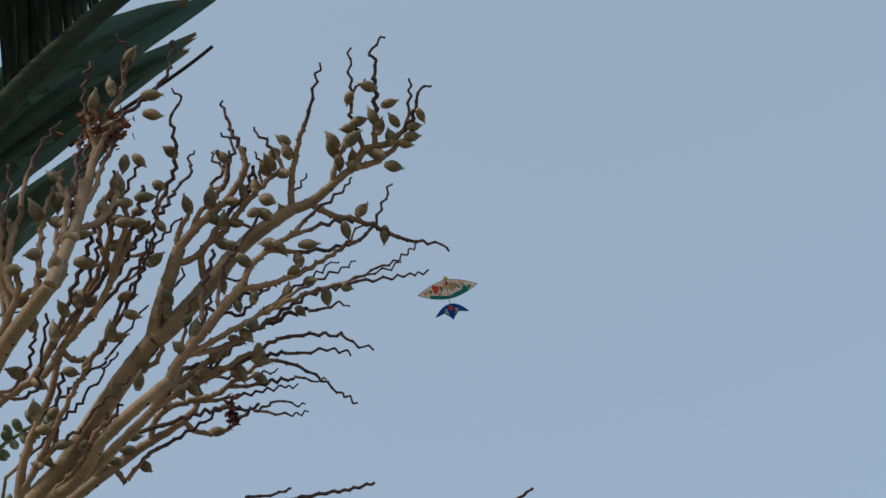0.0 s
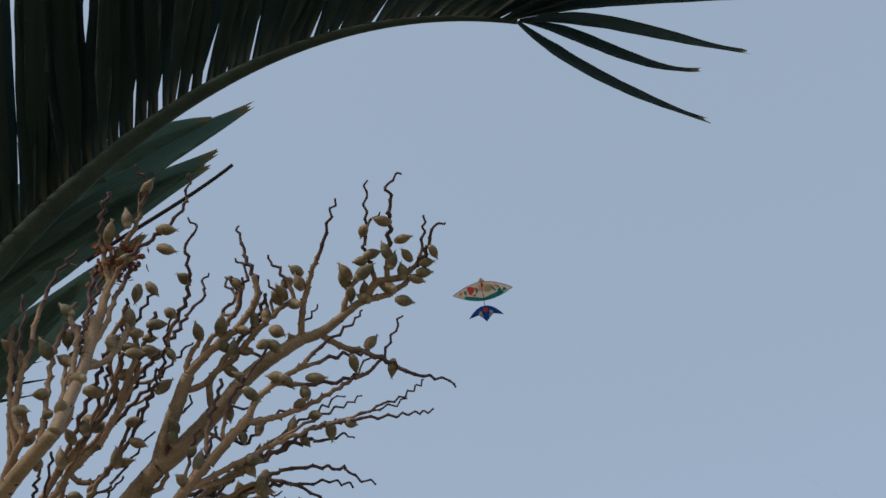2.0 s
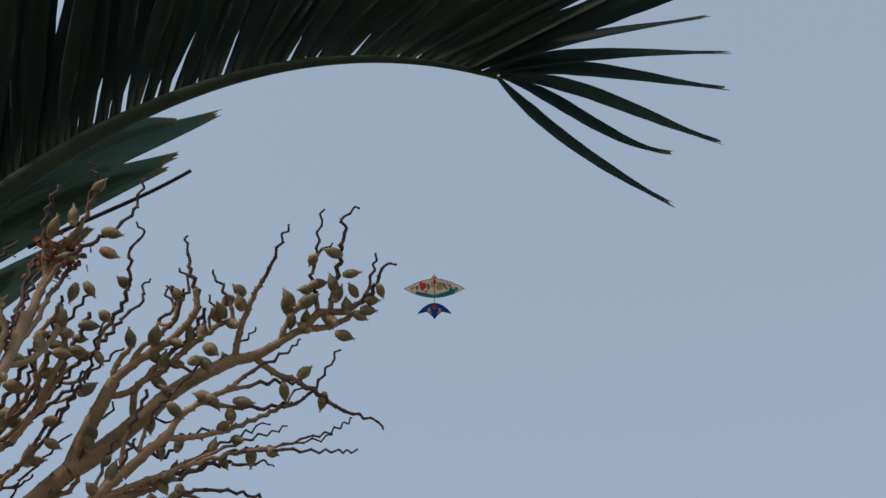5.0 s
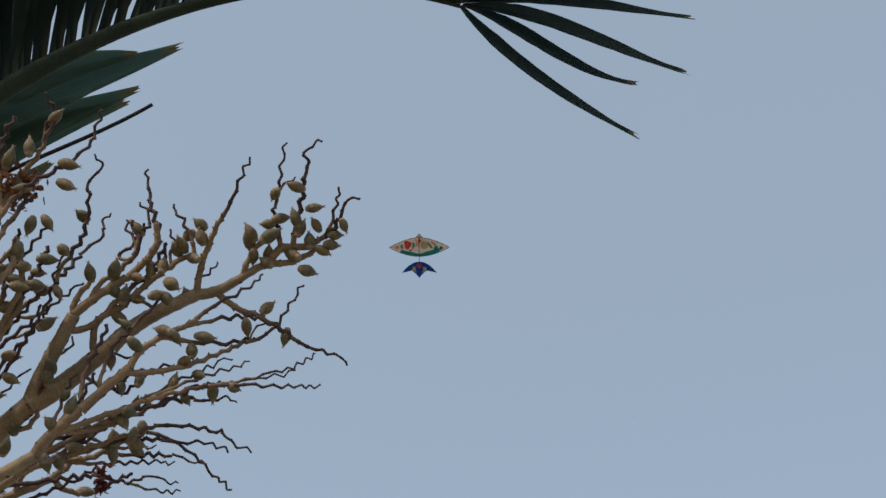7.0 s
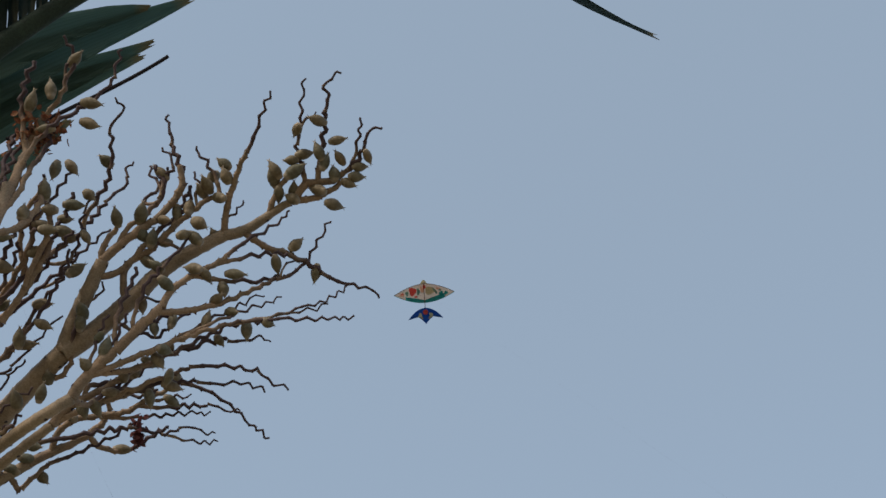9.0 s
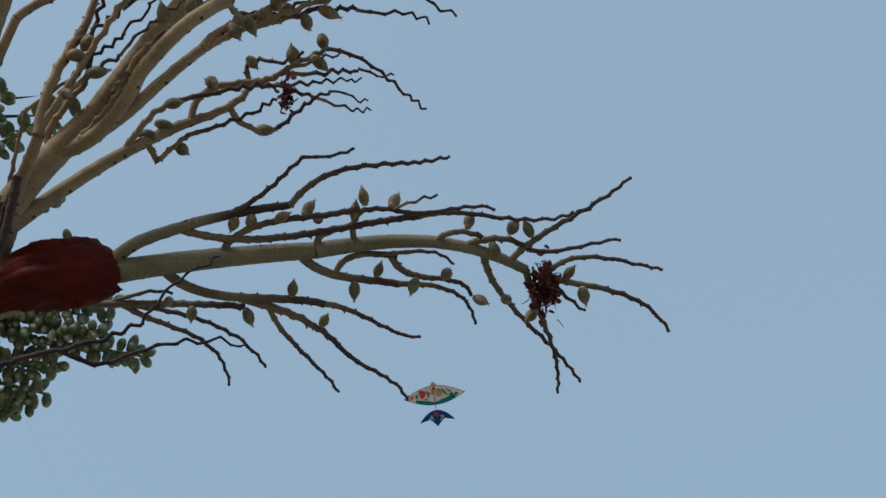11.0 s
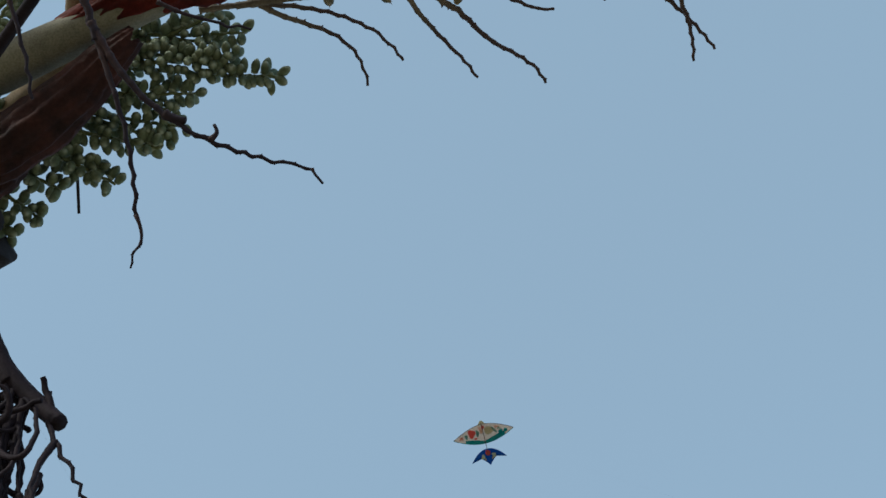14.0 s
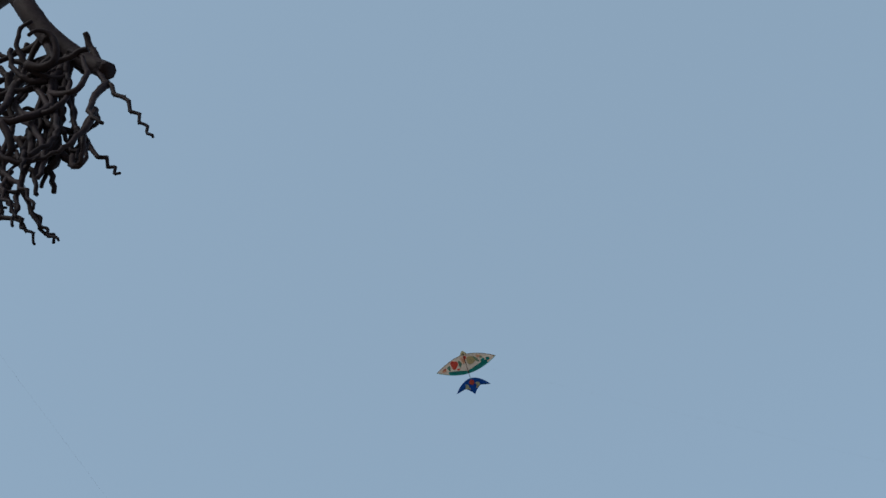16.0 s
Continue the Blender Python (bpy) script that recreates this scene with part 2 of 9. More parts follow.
part("trunk", trunk_shape(), BARK, palm, "slender grey ringed palm trunk")
bm = bmesh.new()
shaft_path = [Vector((0.0, 0.0, 2.55 + 0.03 * i)) for i in range(21)]
tube(bm, shaft_path, [0.082 + 0.03 * math.sin(min(1, i / 12) * math.pi) ** 1 if i < 12 else 0.082 - 0.004 * (i - 12) for i in range(21)], [0] * 21, 24)
part("crownshaft", bm, SHAFT, palm, "smooth green crownshaft of sheathing leaf bases")


def fruit_shape(name, mat, length, width, seed, point=True):
    """An egg-shaped young fruit on a cup of old petals, with a withered point."""
    r = random.Random(seed)
    bm = bmesh.new()
    layer = bm.verts.layers.float.new("dry")
    rings, n = [], 10
    profile = [(0.00, 0.30), (0.06, 0.62), (0.10, 0.60), (0.22, 0.86), (0.42, 1.0), (0.60, 0.92), (0.78, 0.60), (0.91, 0.28), (0.985, 0.12)] if point else [
        (0.00, 0.30), (0.05, 0.74), (0.12, 0.80), (0.16, 0.74), (0.32, 0.95), (0.52, 1.0), (0.72, 0.86), (0.90, 0.50), (0.99, 0.16)]
    for s, w in profile:
        ring = []
        for k in range(n):
            a = math.tau * k / n
            wob = 1 + 0.05 * math.sin(2 * a + seed) + r.uniform(-0.02, 0.02)
            v = bm.verts.new((math.cos(a) * w * width / 2 * wob, math.sin(a) * w * width / 2 * wob, s * length))
            v[layer] = max(0.0, (s - 0.86) / 0.14) if s > 0.5 else (0.8 if s < 0.13 else 0.0)
            ring.append(v)
        rings.append(ring)
    for a, b in zip(rings, rings[1:]):
        for k in range(n):
            bm.faces.new((a[k], a[(k + 1) % n], b[(k + 1) % n], b[k]))
    bm.faces.new(rings[0][::-1])
    bm.faces.new(rings[-1])
    for k in range(3 if point else 0):
        a = math.tau * k / 3 + seed
        w = Vector((math.cos(a), math.sin(a), 0))
        side = Vector((-w.y, w.x, 0)) * 0.0009
        foot = Vector((0, 0, length * 0.97)) + w * width * 0.07
        tip = Vector((0, 0, length * 1.10)) + w * width * 0.20
        vs = [bm.verts.new(q) for q in (foot - side, foot + side, tip, foot - w * 0.0016)]
        for v in vs:
            v[layer] = 1.0
        bm.faces.new((vs[0], vs[1], vs[2]))
        bm.faces.new((vs[1], vs[3], vs[2]))
        bm.faces.new((vs[3], vs[0], vs[2]))
    return link_mesh(name, bm, mat)


FRUITS = [fruit_shape("fruit", FRUIT, 0.030, 0.0158, 1), fruit_shape("fruit", FRUIT, 0.028, 0.0150, 2), fruit_shape("fruit", FRUIT, 0.023, 0.0155, 3)]
GREENS = [fruit_shape("fruit", GREEN_FRUIT, 0.0220, 0.0130, 4, False), fruit_shape("fruit", GREEN_FRUIT, 0.0205, 0.0128, 5, False), fruit_shape("fruit", GREEN_FRUIT, 0.0230, 0.0132, 6, False)]
dice = random.Random(11)


def fruit(stem, x, y, z, angle, lean=0.0, size=1.0, kinds=FRUITS):
    """A fruit centred at x, y, z cm of the stem's frame; angle: where its point shows, from +x to +y."""
    a, b = radians(angle), radians(lean)
    way = Vector((math.cos(a) * math.cos(b), math.sin(a) * math.cos(b), math.sin(b)))
    turn = way.to_track_quat("Z", "Y") @ Euler((0, 0, dice.uniform(0, 6.28))).to_quaternion()
    size *= dice.uniform(0.9, 1.08)
    at = Vector((x, y, z)) * 0.01 - way * 0.013 * size
    ob = part("fruit", kinds[dice.randrange(len(kinds))], None, stem)
    ob.matrix_basis = Matrix.LocRotScale(at, turn, (size, size, size))
    return ob


count = [0]


def stalk(name, x, y, z, p0, p1, p2, p3, thick, thin, mat, label, zigzag=0.1, knots=0.2, dried=1.0, sides=14):
    """A fruit stalk's main axis, a part of the palm; its own frame faces along the slant of the stalk."""
    count[0] += 1
    ob = part(name, stalk_shape(p0, p1, p2, p3, thick, thin, zigzag, knots, dried, count[0], sides), mat, palm, label)
    ob.matrix_basis = placed(pose(x, y, z, 140, 0, 0), palm)
    return ob


def branch(stem, p0, p1, p2, p3, thick, thin, mat=None, zigzag=1.0, knots=1.0, dried=0.35):
    count[0] += 1
    return part("branchlet", stalk_shape(p0, p1, p2, p3, thick, thin, zigzag, knots, dried, count[0]), mat or TWIG, stem)


upper = stalk("fruit_stalk", -0.55, 1.2, 2.78, (-5.9, -15.0, -1.0), (-3.4, -10.7, -0.7), (-0.1, -7.0, -0.4), (3.1, -3.3, -0.2), 17.8, 15.0, STALK, "tan branched fruit stalk with grey-green young fruits", 0.1, 0.25, 1.0)
branch(upper, (3.1, -3.3, -0.2), (6.5, 2.6, 0.2), (10.2, 8.3, 0.6), (14.4, 13.6, 1.0), 15.0, 12.7, STALK, 0.16, 0.6, 1.0)
branch(upper, (14.4, 13.6, 1.0), (14.6, 17.8, 0.3), (16.0, 21.7, -0.3), (16.9, 25.8, -1.0), 12.0, 9.0, STALK, 0.16, 0.6, 1.0)
branch(upper, (14.4, 13.6, 1.0), (17.6, 16.1, 0.0), (19.7, 19.6, -0.8), (22.3, 22.6, -1.7), 14.1, 11.2, STALK, 0.16, 0.6, 1.0)
branch(upper, (22.3, 22.6, -1.7), (24.3, 26.5, -2.6), (27.9, 28.9, -3.6), (31.3, 31.5, -4.5), 11.2, 8.8, STALK, 0.16, 0.6, 1.0)
branch(upper, (31.3, 31.5, -4.5), (34.9, 32.1, -5.0), (36.6, 35.8, -5.5), (39.6, 37.5, -6.0), 8.1, 4.8, STALK, 0.16, 0.6, 1.0)
branch(upper, (-1.1, -8.3, -0.5), (3.9, -7.1, 1.0), (6.8, -3.8, 3.0), (8.9, 0.6, 5.1), 10.0, 8.7, STALK, 0.16, 0.6, 1.0)
branch(upper, (8.9, 0.6, 5.1), (11.9, 3.3, 7.7), (14.9, 6.1, 10.2), (18.3, 9.0, 7.6), 8.7, 7.7, STALK, 0.16, 0.6, 1.0)
branch(upper, (18.3, 9.0, 7.6), (18.8, 11.5, 6.9), (20.4, 13.4, 6.1), (22.1, 15.2, 5.3), 7.7, 6.7, TWIG, 0.5, 1.0, 1.0)
branch(upper, (22.1, 15.2, 5.3), (23.4, 17.3, 4.5), (24.8, 19.4, 3.8), (26.4, 21.3, 3.0), 6.7, 5.9, TWIG, 0.5, 1.0, 1.0)
branch(upper, (2.1, -6.8, 0.8), (7.4, -4.4, 2.0), (10.8, 0.4, 4.2), (15.0, 4.5, 2.9), 8.5, 6.1, STALK, 0.16, 0.6, 1.0)
branch(upper, (15.0, 4.5, 2.9), (16.3, 8.2, 1.6), (20.3, 9.0, 0.3), (22.3, 11.9, -1.0), 6.1, 4.1, TWIG, 0.5, 1.0, 1.0)
branch(upper, (-6.0, -17.3, -2.0), (-1.4, -12.1, -4.0), (4.1, -7.2, -4.9), (9.3, -3.2, -8.0), 10.7, 7.0, STALK, 0.16, 0.6, 1.0)
branch(upper, (9.3, -3.2, -8.0), (12.2, -0.6, -9.8), (16.9, 0.5, -11.5), (17.8, 4.8, -13.0), 7.0, 4.0, TWIG, 0.5, 1.0, 1.0)
branch(upper, (16.9, 25.8, -1.0), (15.9, 27.3, -1.3), (17.1, 28.9, -1.7), (17.8, 30.2, -2.0), 4.7, 3.4, TWIG, 0.5, 1.0, 1.0)
branch(upper, (16.9, 25.8, -1.0), (18.5, 28.1, -1.5), (20.3, 30.2, -2.0), (22.5, 32.1, -2.6), 6.5, 5.0, TWIG, 0.5, 1.0, 1.0)
branch(upper, (22.5, 32.1, -2.6), (24.0, 34.2, -3.1), (26.0, 37.1, -3.5), (24.1, 39.6, -4.0), 5.0, 3.8, TWIG, 0.5, 1.0, 1.0)
branch(upper, (23.9, 34.4, -3.0), (26.4, 37.1, -3.9), (23.9, 39.9, -4.7), (22.2, 42.1, -5.6), 4.0, 2.6, TWIG, 1.5, 1.15, 0.2)
branch(upper, (22.2, 42.1, -5.6), (22.6, 43.9, -6.0), (20.6, 44.6, -6.4), (20.8, 46.3, -6.8), 2.6, 1.4, TWIG, 1.5, 1.15, -0.15)
branch(upper, (18.5, 27.9, -1.5), (18.3, 30.6, -2.2), (20.9, 32.0, -2.9), (22.0, 34.2, -3.5), 3.8, 3.1, TWIG, 0.8, 1.0, 0.7)
branch(upper, (22.0, 34.2, -3.5), (23.6, 36.0, -4.1), (21.6, 37.6, -4.5), (21.0, 39.3, -5.0), 3.1, 2.6, TWIG, 1.5, 1.15, -0.15)
branch(upper, (22.4, 35.2, -3.8), (22.1, 36.6, -4.2), (22.3, 38.0, -4.6), (23.1, 39.2, -5.1), 2.7, 2.0, TWIG, 1.5, 1.15, 0.2)
branch(upper, (23.1, 39.2, -5.1), (22.6, 40.2, -5.4), (21.9, 41.1, -5.7), (20.9, 41.7, -6.0), 2.0, 1.4, TWIG, 1.5, 1.15, -0.15)
branch(upper, (22.2, 34.8, -3.7), (22.8, 37.3, -4.5), (20.1, 37.1, -5.2), (19.6, 39.0, -6.0), 2.7, 1.4, TWIG, 1.5, 1.15, 0.2)
branch(upper, (22.0, 34.2, -3.5), (20.0, 33.6, -3.8), (20.3, 34.4, -4.0), (21.6, 35.7, -4.3), 2.5, 2.1, TWIG, 1.5, 1.15, 0.2)
branch(upper, (21.6, 35.7, -4.3), (21.8, 36.9, -4.5), (22.2, 38.0, -4.8), (22.7, 39.1, -5.0), 2.1, 1.7, TWIG, 1.5, 1.15, -0.15)
branch(upper, (16.4, 23.7, -0.7), (20.2, 23.8, -1.2), (20.6, 27.5, -1.9), (22.7, 29.8, -2.5), 5.0, 3.4, TWIG, 0.5, 1.0, 1.0)
branch(upper, (22.7, 29.8, -2.5), (23.4, 32.4, -3.0), (26.9, 33.3, -3.5), (25.9, 36.4, -4.0), 3.4, 2.1, TWIG, 1.5, 1.15, -0.15)
branch(upper, (20.8, 20.8, -1.2), (19.9, 22.5, -1.4), (19.3, 24.3, -1.7), (20.2, 26.2, -2.0), 5.0, 4.5, TWIG, 0.5, 1.0, 1.0)
branch(upper, (20.2, 26.2, -2.0), (21.4, 27.0, -2.2), (22.4, 28.1, -2.4), (23.3, 29.3, -2.6), 4.5, 4.1, TWIG, 0.8, 1.0, 0.7)
branch(upper, (23.3, 29.3, -2.6), (25.2, 32.1, -3.1), (27.3, 34.7, -3.5), (30.0, 36.9, -4.0), 4.1, 3.4, TWIG, 0.8, 1.0, 0.7)
branch(upper, (29.9, 36.7, -4.0), (29.4, 39.3, -4.3), (27.2, 40.7, -4.7), (25.6, 42.5, -5.0), 3.2, 1.4, TWIG, 1.5, 1.15, 0.2)
branch(upper, (27.5, 34.6, -3.5), (26.4, 35.8, -4.0), (27.5, 38.1, -4.5), (25.8, 38.8, -5.0), 2.3, 1.4, TWIG, 1.5, 1.15, 0.2)
branch(upper, (24.7, 31.2, -2.9), (25.0, 33.2, -3.6), (25.3, 35.2, -4.3), (26.1, 37.1, -5.0), 3.6, 2.3, TWIG, 1.5, 1.15, 0.2)
branch(upper, (31.3, 31.5, -4.5), (30.8, 35.3, -3.8), (31.7, 39.1, -3.0), (32.9, 42.6, -2.2), 5.1, 3.0, TWIG, 0.5, 1.0, 1.0)
branch(upper, (32.9, 42.6, -2.2), (34.3, 45.1, -1.7), (33.9, 48.2, -1.1), (35.2, 50.7, -0.5), 3.0, 1.3, TWIG, 1.5, 1.15, -0.15)
branch(upper, (31.2, 32.5, -4.3), (30.8, 34.4, -4.2), (33.3, 34.4, -4.1), (32.8, 36.3, -4.0), 2.1, 1.1, TWIG, 1.5, 1.15, 0.2)
branch(upper, (36.6, 35.0, -5.4), (36.6, 37.5, -5.4), (37.6, 39.7, -5.4), (38.8, 41.8, -5.4), 4.1, 3.2, TWIG, 0.8, 1.0, 0.7)
branch(upper, (39.3, 37.3, -5.9), (39.8, 38.2, -5.9), (40.2, 39.1, -5.8), (40.7, 40.0, -5.8), 6.3, 5.3, TWIG, 0.5, 1.0, 1.0)
branch(upper, (40.7, 40.0, -5.8), (42.0, 40.2, -5.7), (43.2, 40.5, -5.7), (44.4, 40.8, -5.6), 5.3, 4.6, TWIG, 0.5, 1.0, 1.0)
branch(upper, (40.6, 39.7, -5.8), (40.6, 41.6, -5.8), (38.9, 42.8, -5.8), (38.8, 44.8, -5.7), 3.7, 2.4, TWIG, 1.5, 1.15, 0.2)
branch(upper, (38.8, 44.8, -5.7), (39.1, 47.8, -5.7), (38.1, 50.7, -5.6), (38.5, 53.8, -5.6), 2.4, 1.4, TWIG, 1.5, 1.15, -0.15)
branch(upper, (38.8, 46.6, -5.7), (39.0, 47.9, -5.6), (39.7, 48.8, -5.6), (40.7, 49.5, -5.5), 2.3, 1.1, TWIG, 1.5, 1.15, 0.2)
branch(upper, (42.3, 40.3, -5.7), (42.0, 43.4, -5.3), (42.3, 46.6, -4.8), (41.9, 49.6, -4.4), 4.1, 2.6, TWIG, 1.5, 1.15, 0.2)
branch(upper, (41.9, 49.6, -4.4), (42.3, 50.8, -4.2), (42.3, 52.0, -4.0), (41.2, 52.8, -3.9), 2.6, 1.9, TWIG, 1.5, 1.15, -0.15)
branch(upper, (41.2, 52.8, -3.9), (41.7, 53.7, -3.7), (42.4, 54.5, -3.6), (43.3, 55.0, -3.4), 1.9, 1.3, TWIG, 1.5, 1.15, -0.15)
branch(upper, (44.3, 40.8, -5.6), (45.8, 42.0, -5.3), (46.9, 43.6, -5.0), (47.7, 45.2, -4.7), 4.1, 2.6, TWIG, 1.5, 1.15, 0.2)
branch(upper, (47.7, 45.2, -4.7), (47.9, 46.7, -4.5), (48.1, 48.3, -4.2), (49.7, 48.9, -4.0), 2.6, 1.4, TWIG, 1.5, 1.15, -0.15)
branch(upper, (46.0, 42.5, -5.2), (47.4, 44.8, -4.8), (46.5, 47.1, -4.4), (47.0, 49.5, -4.0), 2.7, 1.4, TWIG, 1.5, 1.15, 0.2)
branch(upper, (39.6, 37.5, -6.0), (41.9, 37.8, -5.8), (44.2, 38.9, -5.7), (45.3, 41.0, -5.5), 5.0, 3.2, TWIG, 0.5, 1.0, 1.0)
branch(upper, (33.7, 32.3, -4.9), (37.0, 30.0, -5.1), (41.2, 30.6, -5.4), (44.6, 28.5, -5.6), 4.8, 2.9, TWIG, 1.0, 1.0, 0.5)
branch(upper, (44.6, 28.5, -5.6), (47.3, 27.4, -5.8), (50.3, 27.8, -6.0), (52.8, 26.4, -6.2), 2.9, 1.3, TWIG, 1.5, 1.15, -0.15)
branch(upper, (26.4, 21.3, 3.0), (26.5, 25.0, 1.7), (30.7, 26.3, 0.2), (32.7, 28.9, -1.2), 5.2, 3.1, TWIG, 0.5, 1.0, 1.0)
branch(upper, (32.7, 28.9, -1.2), (34.4, 31.8, -2.5), (37.9, 32.8, -3.8), (39.3, 36.0, -5.0), 3.1, 1.3, TWIG, 1.5, 1.15, -0.15)
branch(upper, (31.2, 27.4, -0.3), (34.0, 28.6, -1.7), (36.8, 30.3, -3.1), (39.9, 30.1, -4.5), 2.9, 2.1, TWIG, 1.5, 1.15, 0.2)
branch(upper, (26.0, 20.7, 3.2), (30.8, 21.0, 0.8), (35.2, 23.9, -1.4), (39.1, 26.8, -3.6), 4.4, 2.7, TWIG, 0.8, 1.0, 0.7)
branch(upper, (39.1, 26.8, -3.6), (43.3, 28.0, -5.2), (42.9, 32.4, -6.6), (44.4, 35.6, -8.0), 2.7, 1.3, TWIG, 1.5, 1.15, -0.15)
branch(upper, (29.1, 25.7, 0.8), (32.7, 25.8, -1.2), (36.7, 25.6, -3.2), (40.0, 27.5, -5.0), 3.3, 2.1, TWIG, 1.5, 1.15, 0.2)
branch(upper, (39.6, 27.2, -3.9), (39.3, 28.7, -4.5), (41.1, 29.1, -5.3), (40.7, 30.6, -6.0), 1.7, 1.1, TWIG, 1.5, 1.15, 0.2)
branch(upper, (19.2, 11.5, 6.8), (24.7, 14.9, 4.9), (30.0, 18.7, 2.8), (36.3, 20.9, 1.3), 4.3, 2.6, TWIG, 0.8, 1.0, 0.7)
branch(upper, (36.3, 20.9, 1.3), (40.9, 22.2, 0.3), (45.6, 22.5, -0.7), (50.2, 23.5, -1.7), 2.6, 1.2, TWIG, 1.5, 1.15, -0.15)
branch(upper, (35.0, 20.4, 1.6), (39.7, 22.2, -0.3), (44.9, 23.5, -2.2), (48.5, 27.2, -4.0), 2.4, 1.1, TWIG, 1.5, 1.15, 0.2)
branch(upper, (40.2, 22.3, -0.5), (42.4, 22.9, -1.3), (44.5, 23.6, -2.2), (46.5, 24.5, -3.0), 1.7, 1.0, TWIG, 1.5, 1.15, 0.2)
branch(upper, (25.7, 15.3, 4.6), (29.8, 18.4, 2.3), (33.6, 22.0, 0.1), (38.1, 24.6, -2.0), 2.8, 1.0, TWIG, 1.5, 1.15, 0.2)
branch(upper, (29.4, 17.8, 3.3), (32.6, 20.7, 1.5), (36.6, 22.6, -0.3), (40.5, 24.5, -2.0), 2.8, 1.0, TWIG, 1.5, 1.15, 0.2)
branch(upper, (22.3, 15.5, 5.2), (23.6, 18.0, 2.9), (25.5, 20.1, 0.4), (28.1, 20.9, -2.0), 4.0, 2.1, TWIG, 1.5, 1.15, 0.2)
branch(upper, (19.7, 12.3, 6.5), (27.6, 12.2, 3.3), (31.5, 20.7, 0.0), (39.1, 21.2, -3.0), 4.1, 1.7, TWIG, 1.5, 1.15, 0.2)
branch(upper, (22.0, 11.5, -0.8), (25.5, 14.5, -1.8), (29.5, 16.9, -2.8), (34.0, 17.8, -3.8), 4.1, 2.4, TWIG, 1.5, 1.15, 0.2)
branch(upper, (34.0, 17.8, -3.8), (36.0, 17.4, -4.2), (37.8, 19.9, -4.6), (39.4, 18.3, -5.0), 2.4, 1.1, TWIG, 1.5, 1.15, -0.15)
branch(upper, (13.6, 3.1, 3.0), (18.2, 8.0, 1.8), (24.7, 10.4, 0.6), (30.2, 14.0, -0.5), 4.4, 2.7, TWIG, 0.8, 1.0, 0.7)
branch(upper, (30.2, 14.0, -0.5), (33.0, 14.6, -1.0), (35.9, 15.2, -1.5), (38.8, 14.8, -2.0), 2.7, 1.9, TWIG, 1.5, 1.15, -0.15)
branch(upper, (38.8, 14.8, -2.0), (39.9, 13.5, -2.3), (41.5, 13.2, -2.5), (43.1, 13.0, -2.8), 1.9, 1.3, TWIG, 1.5, 1.15, -0.15)
branch(upper, (20.1, 7.9, 1.5), (23.7, 9.7, 0.4), (27.3, 11.9, -0.6), (31.3, 12.1, -1.7), 3.7, 2.3, TWIG, 1.5, 1.15, 0.2)
branch(upper, (31.3, 12.1, -1.7), (34.3, 11.8, -2.5), (37.2, 13.5, -3.2), (40.0, 12.0, -4.0), 2.3, 1.3, TWIG, 1.5, 1.15, -0.15)
branch(upper, (11.8, -1.5, -9.3), (11.2, 4.8, -9.9), (17.3, 3.4, -10.7), (21.0, 5.6, -11.4), 4.8, 3.8, TWIG, 0.5, 1.0, 1.0)
branch(upper, (21.0, 5.6, -11.4), (22.8, 7.3, -11.8), (24.9, 8.7, -12.2), (27.0, 10.1, -12.6), 3.8, 2.9, TWIG, 0.8, 1.0, 0.7)
branch(upper, (27.0, 10.1, -12.6), (32.1, 10.3, -13.4), (35.9, 6.5, -14.2), (40.0, 4.0, -15.0), 2.9, 1.4, TWIG, 1.5, 1.15, -0.15)
branch(upper, (21.8, 6.3, -11.6), (25.0, 6.1, -11.9), (28.1, 7.2, -12.2), (31.1, 7.9, -12.5), 3.1, 2.0, TWIG, 1.5, 1.15, 0.2)
branch(upper, (31.1, 7.9, -12.5), (32.6, 7.6, -12.7), (34.1, 7.3, -12.8), (35.7, 7.5, -13.0), 2.0, 1.1, TWIG, 1.5, 1.15, -0.15)
branch(upper, (17.1, 4.1, -10.7), (22.1, 4.1, -11.5), (26.7, 6.2, -12.2), (31.7, 6.6, -13.0), 3.1, 1.1, TWIG, 1.5, 1.15, 0.2)
branch(upper, (4.9, -6.7, -5.8), (6.3, -3.9, -5.9), (7.8, -0.8, -5.9), (11.0, 0.3, -5.9), 4.3, 3.3, TWIG, 0.8, 1.0, 0.7)
branch(upper, (11.0, 0.3, -5.9), (14.6, 1.7, -5.8), (18.5, 3.0, -5.9), (21.8, 3.8, -8.0), 3.3, 2.5, TWIG, 1.5, 1.15, -0.15)
branch(upper, (21.8, 3.8, -8.0), (23.9, 3.8, -9.0), (26.2, 2.5, -10.0), (28.0, 4.2, -10.9), 2.5, 1.8, TWIG, 1.5, 1.15, -0.15)
branch(upper, (28.0, 4.2, -10.9), (29.7, 5.0, -11.6), (31.2, 3.4, -12.3), (32.8, 4.0, -13.0), 1.8, 1.1, TWIG, 1.5, 1.15, -0.15)
branch(upper, (26.0, 3.2, -9.9), (28.4, 3.0, -11.0), (30.9, 2.0, -12.0), (33.2, 3.0, -13.0), 2.2, 1.1, TWIG, 1.5, 1.15, 0.2)
branch(upper, (15.9, 1.3, -11.4), (16.6, -0.7, -12.4), (18.8, -1.0, -13.7), (20.6, -0.7, -14.8), 4.4, 3.2, TWIG, 0.8, 1.0, 0.7)
branch(upper, (20.6, -0.7, -14.8), (22.9, 0.4, -14.6), (23.8, 2.8, -13.6), (26.2, 3.5, -13.0), 3.2, 2.2, TWIG, 1.5, 1.15, -0.15)
